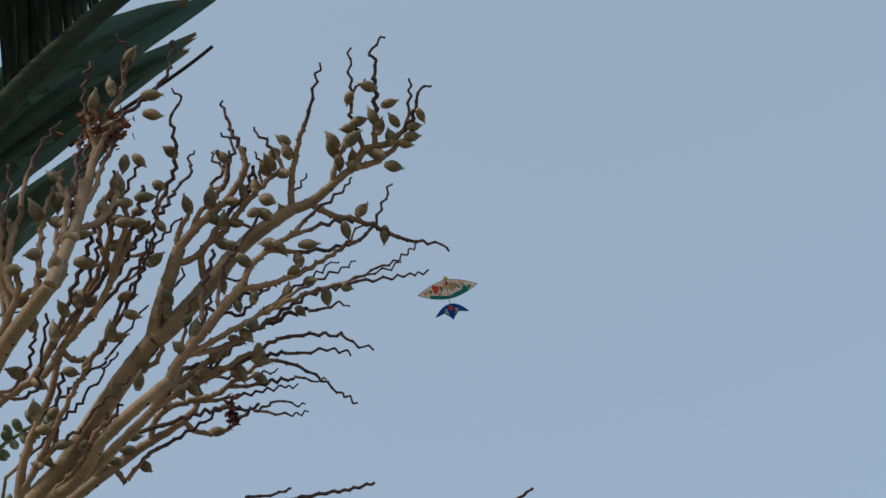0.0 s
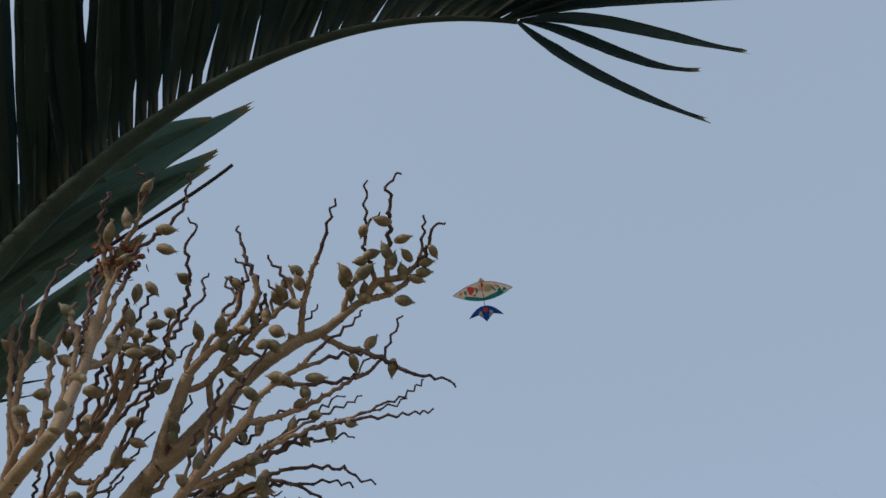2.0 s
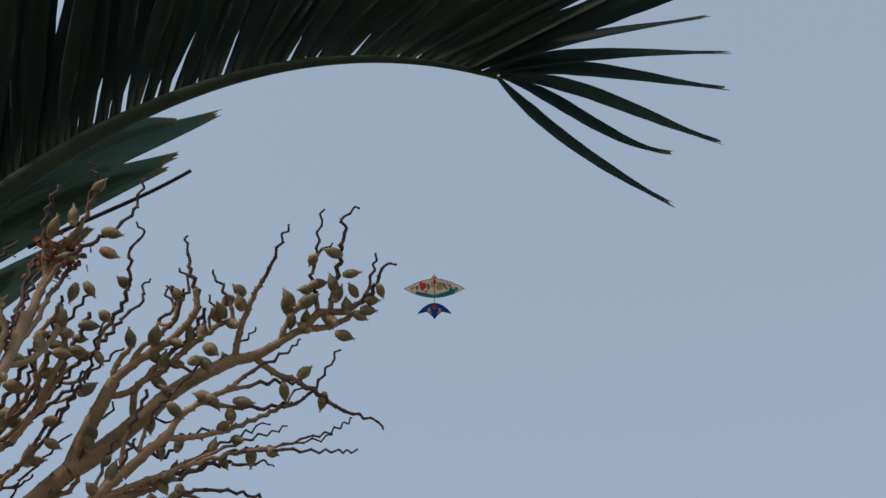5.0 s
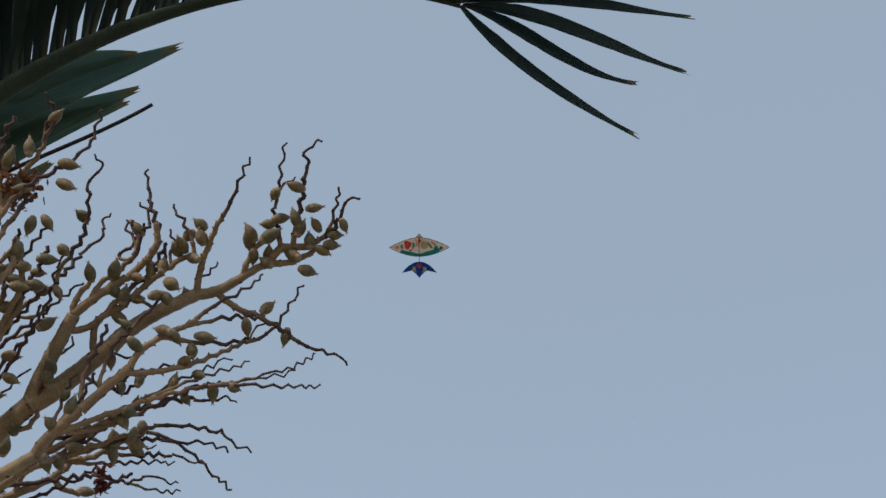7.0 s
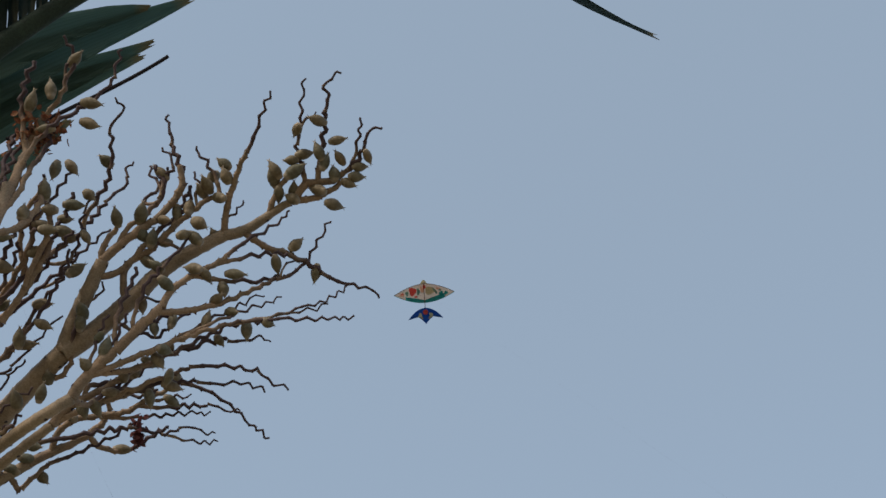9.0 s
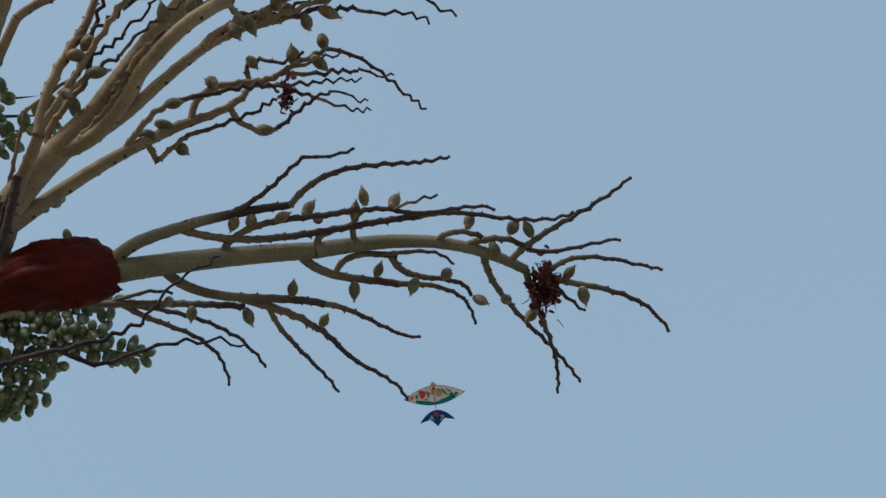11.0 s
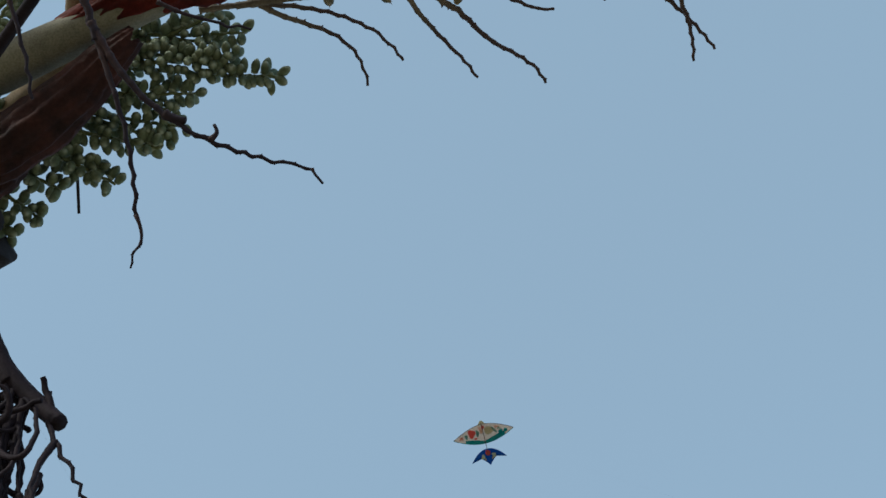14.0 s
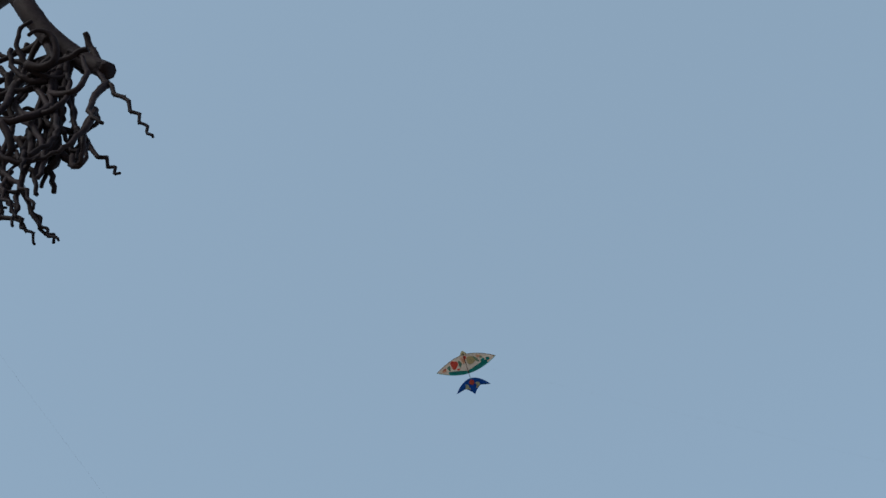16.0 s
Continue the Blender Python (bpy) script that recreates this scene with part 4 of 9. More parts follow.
fruit(upper, 23.5, 32.2, -2.4, 6, 30, 0.94)
fruit(upper, 27.1, 30.8, -0.1, 26, -19, 1.00)
fruit(upper, 26.4, 34.4, -3.2, 96, -37, 0.95)
fruit(upper, 27.4, 36.9, -4.1, 126, 31, 1.03)
fruit(upper, 30.0, 31.3, -4.3, 121, 22, 0.94)
fruit(upper, 30.7, 26.1, 0.5, -53, -28, 0.92)
fruit(upper, 29.2, 26.7, 1.3, -178, -22, 0.95)
fruit(upper, 33.1, 24.4, -0.4, -63, 28, 0.96)
fruit(upper, 34.0, 26.7, -0.9, 6, 2, 1.01)
fruit(upper, 32.4, 23.1, -0.2, 51, 33, 1.02)
fruit(upper, 36.7, 19.9, -1.0, -73, 29, 0.96)
fruit(upper, 31.8, 20.3, 1.1, 86, -26, 0.93)
fruit(upper, 33.1, 17.6, -3.5, -43, 7, 0.92)
fruit(upper, 38.8, 28.8, -3.7, -73, -14, 1.03)
fruit(upper, 40.8, 31.8, -5.7, 51, -13, 0.99)
fruit(upper, 44.8, 37.7, -5.1, -9, -33, 1.06)
fruit(upper, 36.4, 39.9, -5.6, 116, 18, 1.04)
fruit(upper, 39.3, 38.5, -6.1, 96, 21, 0.97)
fruit(upper, 27.2, 19.5, -0.3, 91, -37, 0.93)
fruit(upper, 25.4, 18.4, 1.2, -63, 34, 0.95)
fruit(upper, 27.0, 14.8, 3.6, -38, 32, 1.05)
fruit(upper, 24.8, 13.7, -1.4, -23, -11, 0.99)
fruit(upper, 28.0, 16.2, 4.5, -13, -29, 1.02)
fruit(upper, 22.1, 11.8, -0.2, 96, 27, 0.93)
fruit(upper, 21.3, 9.5, 1.4, 6, -31, 0.97)
fruit(upper, 26.0, 9.5, 0.4, -63, 31, 0.97)
fruit(upper, 26.5, 10.5, -11.8, -73, 3, 0.96)
fruit(upper, 28.2, 11.2, -0.7, -13, -24, 0.93)
fruit(upper, 22.9, 8.8, -11.3, 106, 14, 1.06)
fruit(upper, 26.4, 7.8, -10.9, -33, -34, 1.06)
fruit(upper, 18.0, 7.2, -12.1, -43, -7, 0.95)
fruit(upper, 18.3, 7.1, 2.4, -53, 24, 0.98)
fruit(upper, 13.4, 3.9, -9.8, 156, -33, 1.05)
fruit(upper, 19.9, -0.6, -14.6, 6, 0, 1.04)
fruit(upper, 11.3, -5.1, -9.1, -33, 17, 1.05)
fruit(upper, 10.4, -0.2, -5.4, 6, 21, 0.93)
fruit(upper, 9.0, -2.5, -7.8, -8, -26, 1.04)
fruit(upper, 7.5, -4.1, -7.0, 166, -3, 1.06)
fruit(upper, 13.1, 10.3, 1.6, 96, 36, 0.98)
fruit(upper, 10.9, 7.3, 5.4, 106, 17, 0.99)
fruit(upper, 13.7, 8.5, 5.1, 86, -7, 0.94)
fruit(upper, 16.3, 19.2, 2.2, 106, 37, 1.05)
fruit(upper, 16.3, 17.8, 2.3, 96, 0, 0.97)
fruit(upper, 20.8, 15.4, 5.4, 86, -17, 1.03)
fruit(upper, 5.0, 9.4, 4.8, -13, -10, 1.03)
fruit(upper, 2.1, 8.2, 8.4, -23, 14, 1.01)
fruit(upper, 4.7, 6.3, 17.0, 107, -10, 1.02)
fruit(upper, 9.6, 14.6, 4.1, 96, -1, 1.03)
fruit(upper, 10.0, 13.9, 2.3, 16, -15, 1.05)
fruit(upper, 12.2, 17.0, 4.2, -13, 6, 0.92)
fruit(upper, 3.5, 14.6, 7.5, 107, -18, 1.01)
fruit(upper, 4.4, 17.6, 7.2, 116, 24, 1.01)
fruit(upper, 5.8, 19.0, 6.4, 107, -11, 1.01)
fruit(upper, 6.9, 18.7, 3.7, 36, 24, 0.97)
fruit(upper, 3.1, 22.7, 20.7, 6, 28, 1.02)
fruit(upper, 4.1, 29.5, 16.8, 107, 34, 0.99)
fruit(upper, 6.4, 28.4, 16.2, 166, -25, 1.04)
fruit(upper, 6.2, 27.1, 7.0, 6, -1, 1.02)
fruit(upper, 4.6, 24.5, 19.1, -173, 17, 0.94)
fruit(upper, 8.3, 23.7, 21.9, 97, 6, 1.01)
fruit(upper, 11.6, 33.4, 9.2, 96, 9, 1.03)
fruit(upper, 11.4, 28.8, 5.8, 6, 16, 0.92)
fruit(upper, 11.8, 28.8, 1.5, 6, -4, 1.01)
fruit(upper, 1.9, 2.0, 5.1, 6, 14, 1.01)
fruit(upper, 4.2, 0.2, 5.2, 16, -2, 0.95)
fruit(upper, 0.9, -2.5, 5.3, 176, -27, 0.96)
fruit(upper, 0.8, -2.7, 1.1, -52, -23, 0.92)
fruit(upper, 12.7, 28.1, -0.3, 6, -9, 1.01)
fruit(upper, 12.6, 32.3, 0.9, 6, -19, 1.05)
fruit(upper, 12.0, 30.4, 0.8, 6, -7, 0.96)
fruit(upper, 14.1, 24.1, 0.6, 46, -29, 1.04)
fruit(upper, 22.4, 26.5, -2.4, -23, 8, 0.93)
fruit(upper, 26.3, 24.3, 2.5, -38, -12, 1.00)
fruit(upper, 28.1, 12.5, 0.8, -93, 24, 0.98)
fruit(upper, 29.8, 40.8, -3.8, 151, 10, 0.97)
fruit(upper, 30.5, 39.3, -3.0, 121, 7, 1.00)
fruit(upper, 28.3, 37.5, -3.3, 121, 35, 1.01)
fruit(upper, 30.1, 36.2, -3.2, -178, -37, 0.94)
fruit(upper, 36.6, 40.9, -5.0, 131, 8, 0.94)
fruit(upper, 38.3, 42.6, -4.9, -168, 29, 0.97)
fruit(upper, 39.8, 43.7, -5.5, 21, -20, 0.96)
fruit(upper, 39.0, 41.1, -4.5, 46, -9, 1.05)
fruit(upper, 42.0, 44.2, -4.3, 121, 7, 0.96)
fruit(upper, 44.1, 46.1, -4.0, 21, 0, 0.98)
fruit(upper, 44.8, 43.9, -4.9, 131, 36, 0.99)
fruit(upper, 47.7, 43.2, -4.9, 11, -1, 0.94)
fruit(upper, 47.5, 41.8, -4.7, 6, -4, 0.96)
fruit(upper, 46.3, 40.8, -4.8, -13, 24, 0.92)
fruit(upper, 44.3, 41.9, -5.1, 111, -17, 1.05)
fruit(upper, 42.9, 43.0, -4.7, 81, -19, 0.96)
fruit(upper, 39.2, 37.7, -5.0, 161, -15, 1.01)
fruit(upper, 14.6, 45.0, 6.9, 1, 11, 1.00)
fruit(upper, 9.3, 45.9, 6.1, 111, -29, 1.03)
fruit(upper, 7.2, 43.9, 6.4, 81, 2, 0.97)
fruit(upper, 8.7, 41.5, 6.1, 91, 2, 0.99)
fruit(upper, 14.9, 42.5, 7.2, -8, 18, 1.00)
fruit(upper, 4.3, 34.1, 11.5, 151, -18, 0.98)
fruit(upper, 10.6, 36.4, 3.8, -88, 29, 1.00)
fruit(upper, 11.9, 37.1, 1.8, -38, 21, 0.98)
fruit(upper, 11.1, 31.3, 5.5, -178, 15, 1.01)
fruit(upper, 8.6, 26.5, 18.5, -168, -8, 1.04)
fruit(upper, 6.7, 23.5, 6.4, -8, -15, 1.04)
fruit(upper, 28.7, 32.4, -0.9, -18, 21, 1.05)
fruit(upper, 28.3, 30.5, -0.8, 151, -1, 1.00)
fruit(upper, 22.5, 29.5, -2.0, 91, -12, 0.94)
fruit(upper, 14.5, 33.8, 0.6, -28, 23, 0.93)
fruit(upper, 10.8, 19.2, 1.3, 11, 24, 1.03)
fruit(upper, 21.7, 38.2, -5.1, 146, -1, 0.87)
fruit(upper, 38.5, 46.6, -5.0, 249, -29, 0.89)
fruit(upper, 10.3, 41.0, 8.1, 192, 9, 0.86)
fruit(upper, 37.4, 38.0, -5.6, 273, -30, 0.91)
fruit(upper, 3.1, 10.6, 18.5, 163, 0, 0.99)
fruit(upper, 11.1, 50.2, 4.6, 55, 14, 0.89)
fruit(upper, 19.7, 16.6, 4.9, 58, 26, 0.89)
fruit(upper, 48.4, 44.7, -4.6, 301, -29, 0.85)
fruit(upper, 3.7, 19.0, 19.6, 210, 7, 0.89)
fruit(upper, 6.2, 10.2, 3.1, 78, 18, 0.86)
fruit(upper, 42.6, 39.3, -5.2, 174, -33, 0.99)
fruit(upper, 7.9, 30.2, 3.6, 38, -21, 0.90)
fruit(upper, 20.2, 7.6, 3.3, 304, -11, 0.89)
fruit(upper, 23.1, 11.9, -2.6, 42, -37, 0.88)
fruit(upper, 39.6, 21.2, 0.1, 340, -39, 0.92)
fruit(upper, 5.0, 16.6, 19.4, 91, 12, 0.86)
fruit(upper, -1.9, 29.4, 13.6, 137, 25, 0.96)
fruit(upper, 9.8, 25.7, 5.0, 207, -10, 0.99)
fruit(upper, 19.0, 13.3, 6.8, 136, 22, 0.90)
fruit(upper, 8.7, 14.5, 1.0, 238, -38, 0.88)
fruit(upper, 24.0, 29.3, -3.2, 186, 17, 0.87)
fruit(upper, 26.9, 15.7, -2.6, 83, 18, 0.89)
fruit(upper, 2.1, 3.6, 3.5, 243, 3, 1.00)
fruit(upper, 14.9, 28.6, 1.2, 317, 24, 0.86)
fruit(upper, 1.7, 1.9, 2.4, 79, -35, 0.89)
fruit(upper, 5.5, 30.8, 13.7, 266, -24, 0.95)
fruit(upper, 5.3, 19.3, 2.8, 176, -31, 0.93)
fruit(upper, 43.9, 28.4, -5.8, 269, 3, 0.92)
fruit(upper, 24.4, 26.2, 0.8, 148, 20, 0.95)
fruit(upper, 24.9, 33.4, -3.5, 288, 13, 0.89)
fruit(upper, 9.8, 29.2, 3.2, 0, -10, 0.86)
fruit(upper, 10.8, 30.7, 13.0, 96, -17, 0.99)
fruit(upper, 41.3, 48.3, -4.1, 171, 36, 0.96)
fruit(upper, 6.2, -0.2, 2.0, 43, -14, 0.90)
fruit(upper, 28.4, 38.7, -5.0, 235, 37, 0.97)
fruit(upper, 7.7, 29.3, 13.9, 320, -5, 0.90)
fruit(upper, 6.3, 22.5, 20.3, 31, 38, 0.89)
fruit(upper, 22.6, 21.0, -1.9, 290, 23, 0.87)
fruit(upper, 15.1, 38.7, -1.3, 146, 28, 0.95)
fruit(upper, 34.8, 21.9, 0.3, 10, 30, 0.91)
lower = stalk("fruit_stalk", -0.7, 1.5, 2.62, (6.2, 7.3, 2.6), (18.5, 12.3, 2.5), (31.3, 14.8, 4.4), (44.2, 17.0, 2.7), 18.2, 10.1, PALE, "pale fruit stalk leaning out of a red bract, with few fruits", 0.1, 0.3, 0.95)
branch(lower, (44.2, 17.0, 2.7), (52.8, 19.6, -0.3), (60.2, 20.8, 2.2), (69.1, 17.4, -1.1), 10.1, 6.0, PALE, 0.12, 0.3, 0.9)
branch(lower, (20.6, 12.1, 3.0), (21.9, 16.0, 4.7), (26.8, 16.9, 4.8), (30.4, 18.6, 5.4), 8.6, 6.5, PALE, 0.15, 0.5, 1.00)
branch(lower, (30.4, 18.6, 5.4), (33.9, 19.8, 5.6), (37.5, 20.9, 5.9), (41.2, 21.6, 5.8), 6.5, 4.5, PALE, 0.15, 0.5, 0.05)
branch(lower, (41.2, 21.6, 5.8), (45.7, 27.9, 9.0), (52.3, 26.3, 6.6), (58.9, 28.8, 6.7), 4.0, 1.8, GREY_TWIG, 0.6, 1.0, 0.0)
branch(lower, (32.8, 19.4, 5.5), (37.1, 20.8, 6.2), (39.5, 23.9, 7.3), (42.5, 26.8, 8.7), 3.7, 2.1, GREY_TWIG, 0.6, 1.0, 0.00)
branch(lower, (42.5, 26.8, 8.7), (44.6, 26.9, 8.9), (46.4, 27.2, 9.0), (48.2, 28.2, 9.3), 2.1, 1.6, GREY_TWIG, 0.6, 1.0, -0.40)
branch(lower, (33.3, 15.0, 3.4), (35.7, 20.4, 7.1), (43.7, 19.8, 5.1), (48.8, 22.1, 4.9), 4.0, 3.4, GREY_TWIG, 0.3, 0.8, 0.2)
branch(lower, (48.7, 18.3, 1.5), (47.6, 21.4, 4.5), (49.1, 22.6, 5.1), (53.4, 22.3, 4.5), 4.0, 2.8, GREY_TWIG, 0.5, 1.0, 0.34)
branch(lower, (53.4, 22.3, 4.5), (57.5, 21.8, 3.8), (61.0, 24.3, 4.6), (64.7, 23.7, 3.5), 2.8, 1.7, GREY_TWIG, 0.5, 1.0, -0.40)
branch(lower, (52.8, 22.3, 4.6), (54.5, 23.2, 5.2), (56.0, 23.9, 5.5), (57.9, 24.5, 5.5), 2.0, 1.3)
branch(lower, (28.4, 17.8, 5.1), (38.2, 15.5, 5.5), (46.5, 20.4, 2.8), (55.9, 22.0, 3.5), 4.5, 3.7, GREY_TWIG, 0.3, 0.8, 0.2)
branch(lower, (55.9, 22.0, 3.5), (61.9, 24.2, 3.8), (68.7, 21.5, 1.3), (73.9, 24.3, 2.8), 3.4, 1.7, GREY_TWIG, 0.7, 1.0, 0.0)
branch(lower, (44.2, 17.0, 2.7), (44.5, 18.5, 3.6), (44.6, 18.8, 3.7), (46.2, 19.7, 3.5), 4.5, 3.7, GREY_TWIG, 0.5, 0.7, 0.6)
branch(lower, (58.1, 19.5, 0.8), (59.2, 20.9, 2.8), (61.2, 21.2, 2.8), (63.5, 20.4, 2.4), 3.7, 3.0, GREY_TWIG, 0.5, 0.7, 0.6)
branch(lower, (61.2, 19.3, 0.6), (63.9, 20.6, 1.1), (66.4, 21.3, 1.2), (69.2, 19.7, 0.6), 4.5, 3.0, GREY_TWIG, 0.5, 1.0, 0.46)
branch(lower, (69.2, 19.7, 0.6), (72.5, 19.1, 0.2), (76.3, 21.5, 1.1), (79.8, 21.8, 1.1), 3.0, 1.7, GREY_TWIG, 0.5, 1.0, -0.40)
branch(lower, (67.0, 18.1, -0.5), (70.1, 22.4, 1.9), (76.4, 24.5, 3.2), (79.7, 28.6, 5.8), 4.5, 1.7, GREY_TWIG, 0.7, 1.0, 0.2)
branch(lower, (71.4, 16.9, -1.4), (74.3, 21.4, 0.6), (80.9, 19.0, -0.8), (85.4, 19.1, -1.4), 3.8, 1.7, GREY_TWIG, 0.5, 1.0, 0.2)
branch(lower, (71.4, 16.9, -1.4), (77.1, 15.9, -2.2), (83.7, 16.9, -2.5), (87.3, 11.9, -4.8), 4.6, 1.9, GREY_TWIG, 0.5, 1.0, 0.2)
branch(lower, (72.3, 16.7, -1.6), (73.4, 15.1, -2.3), (75.0, 14.3, -2.5), (76.7, 13.3, -2.9), 3.0, 1.6, GREY_TWIG, 0.7, 1.0, 0.0)
branch(lower, (69.1, 17.4, -1.1), (70.8, 12.6, -4.4), (74.6, 8.8, -5.7), (74.8, 3.2, -8.7), 4.7, 1.7, GREY_TWIG, 0.6, 1.0, 0.3)
branch(lower, (63.8, 18.9, 0.3), (65.2, 13.4, -5.4), (73.4, 10.0, -5.8), (77.5, 4.8, -9.1), 4.7, 1.7, GREY_TWIG, 0.5, 1.0, 0.3)
branch(lower, (42.2, 16.7, 2.9), (45.0, 13.5, 1.6), (49.3, 14.8, -2.2), (54.0, 14.3, -1.1), 6.0, 4.5, GREY_TWIG, 0.2, 0.6, 0.5)
branch(lower, (54.0, 14.3, -1.1), (59.2, 14.9, -1.3), (62.5, 14.7, -3.7), (63.8, 10.7, -7.1), 3.8, 1.7, GREY_TWIG, 0.5, 1.0, 0.2)
branch(lower, (46.6, 14.6, 0.4), (47.3, 17.7, 1.4), (51.0, 17.6, 0.1), (53.7, 17.4, 0.6), 3.7, 3.7, GREY_TWIG, 0.2, 0.6, 0.5)
branch(lower, (53.0, 17.4, 0.5), (55.1, 13.4, -1.0), (61.4, 17.2, 0.0), (62.9, 13.9, -3.1), 4.5, 2.2, GREY_TWIG, 0.3, 1.0, 0.3)
branch(lower, (51.9, 17.5, 0.5), (54.8, 17.8, 1.4), (58.0, 19.1, 2.7), (60.5, 17.1, 1.1), 3.0, 1.5, GREY_TWIG, 0.5, 1.0, 0.2)
branch(lower, (26.5, 13.6, 3.3), (30.5, 8.7, -0.3), (40.4, 11.8, 3.8), (45.6, 11.0, 0.6), 6.9, 4.5, GREY_TWIG, 0.2, 0.6, 0.5)
branch(lower, (45.6, 11.0, 0.6), (49.6, 11.2, -1.9), (52.7, 8.3, -2.8), (57.3, 8.3, -3.3), 3.8, 1.7, GREY_TWIG, 0.5, 1.0, 0.1)
branch(lower, (35.9, 10.8, 1.8), (40.5, 9.9, 1.4), (44.3, 9.3, -0.7), (47.4, 6.5, -3.0), 6.1, 3.2, GREY_TWIG, 0.5, 1.0, 0.57)
branch(lower, (47.4, 6.5, -3.0), (50.2, 3.6, -4.9), (54.4, 3.9, -5.7), (56.3, 0.5, -8.1), 3.2, 1.8, GREY_TWIG, 0.5, 1.0, -0.40)
branch(lower, (39.3, 10.1, 1.2), (40.6, 6.4, -1.9), (45.3, 4.2, -3.7), (47.9, 0.8, -6.2), 3.8, 1.7, GREY_TWIG, 0.5, 1.0, 0.2)
branch(lower, (14.6, 7.9, -0.1), (21.9, 9.4, -0.5), (34.8, 9.4, -2.0), (38.7, 2.9, -5.5), 4.3, 1.7, GREY_TWIG, 0.5, 1.0, 0.2)
branch(lower, (21.8, 8.7, -0.7), (26.9, 5.8, -2.8), (33.4, 7.3, -2.9), (34.2, 0.3, -7.1), 3.9, 1.7, GREY_TWIG, 0.5, 1.0, 0.2)
branch(lower, (19.7, 8.6, -0.5), (22.2, 9.5, 0.1), (24.8, 11.2, 0.9), (27.7, 10.6, 0.3), 3.0, 1.7, GREY_TWIG, 0.5, 1.0, 0.3)
branch(lower, (19.0, 8.5, -0.4), (24.8, 9.1, 0.1), (30.6, 9.7, 0.2), (36.4, 9.8, 0.6), 4.6, 3.8, GREY_TWIG, 0.3, 0.7, 0.5)
fruit(lower, 37.1, 8.7, 1.4, -57, 30, 0.86)
fruit(lower, 42.1, 12.3, 2.7, 81, 39, 0.86)
fruit(lower, 45.8, 9.1, -0.4, 58, 45, 0.86)
fruit(lower, 30.4, 8.4, 1.2, -78, 38, 0.86)
fruit(lower, 27.6, 9.5, 1.5, 16, 66, 0.86)
fruit(lower, 51.6, 15.7, -0.4, 72, 34, 0.86)
fruit(lower, 49.0, 13.0, -0.3, -84, 14, 0.86)
fruit(lower, 56.0, 14.2, 0.5, -101, 35, 0.86)
fruit(lower, 59.7, 15.9, 0.5, 48, 65, 0.86)
fruit(lower, 61.8, 22.3, 2.1, 82, -18, 0.86)
fruit(lower, 67.0, 22.1, 1.2, -111, -56, 0.86)
fruit(lower, 68.8, 22.0, 1.5, 123, 19, 0.86)
fruit(lower, 65.1, 19.1, 1.1, -67, 6, 0.86)
fruit(lower, 64.0, 13.4, -2.2, -24, 39, 0.86)
fruit(lower, 67.2, 13.7, -2.3, -48, 60, 0.86)
fruit(lower, 70.3, 12.2, -2.8, -128, 37, 0.86)
fruit(lower, 74.2, 17.5, -0.6, 57, 44, 0.86)
fruit(lower, 76.2, 15.1, -1.1, -77, 33, 0.86)
fruit(lower, 44.3, 20.5, 3.8, -116, -80, 0.86)
fruit(lower, 43.2, 21.6, 4.8, 65, -25, 0.86)
fruit(lower, 49.4, 23.5, 4.9, 107, 10, 0.86)
fruit(lower, 52.9, 23.5, 3.7, 71, -37, 0.86)
fruit(lower, 40.5, 20.1, 6.4, 26, 31, 0.86)
fruit(lower, 34.9, 18.7, 5.6, -105, -2, 0.86)
fruit(lower, 36.9, 19.1, 5.4, -92, -12, 0.86)
fruit(lower, 48.5, 21.8, 4.3, 86, 31, 0.86)
green = stalk("fruit_stalk", -0.86, 1.64, 2.72, (-8.2, 8.3, 6.4), (-0.7, 10.7, 6.7), (6.2, 8.0, 6.2), (13.9, 9.3, 6.1), 8.7, 4.7, GREEN_STALK, "crowded green fruit cluster on a pale green stalk", 0.1, 0.3, 1.0)
branch(green, (13.3, 9.2, 6.1), (21.5, 8.2, 6.0), (29.7, 7.5, 5.8), (37.9, 7.1, 5.5), 3.4, 1.9, GREEN_STALK, 0.4, 0.4, 1.0)
branch(green, (15.1, 13.3, 5.9), (21.5, 12.8, 6.3), (27.5, 12.7, 6.1), (33.8, 13.3, 5.2), 3.4, 1.9, GREEN_STALK, 0.4, 0.4, 1.0)
branch(green, (16.4, 8.8, 6.1), (22.4, 8.9, 7.3), (27.6, 9.2, 7.5), (33.5, 9.9, 6.5), 3.4, 1.9, GREEN_STALK, 0.4, 0.4, 1.0)
branch(green, (11.2, 5.6, 6.6), (16.8, 5.1, 6.2), (22.3, 5.0, 6.0), (27.9, 5.1, 5.8), 3.4, 1.9, GREEN_STALK, 0.4, 0.4, 1.0)
branch(green, (10.2, 3.7, 5.5), (15.4, 2.6, 4.5), (20.7, 1.8, 4.0), (26.1, 1.2, 4.0), 3.4, 1.9, GREEN_STALK, 0.4, 0.4, 1.0)
branch(green, (8.5, 1.5, 6.5), (13.2, 0.3, 5.0), (17.6, -0.7, 4.3), (22.7, -1.7, 4.3), 3.4, 1.9, GREEN_STALK, 0.4, 0.4, 1.0)
branch(green, (6.0, -0.5, 7.6), (9.8, -2.8, 6.7), (13.2, -4.5, 5.5), (16.9, -6.1, 3.4), 3.4, 1.9, GREEN_STALK, 0.4, 0.4, 1.0)
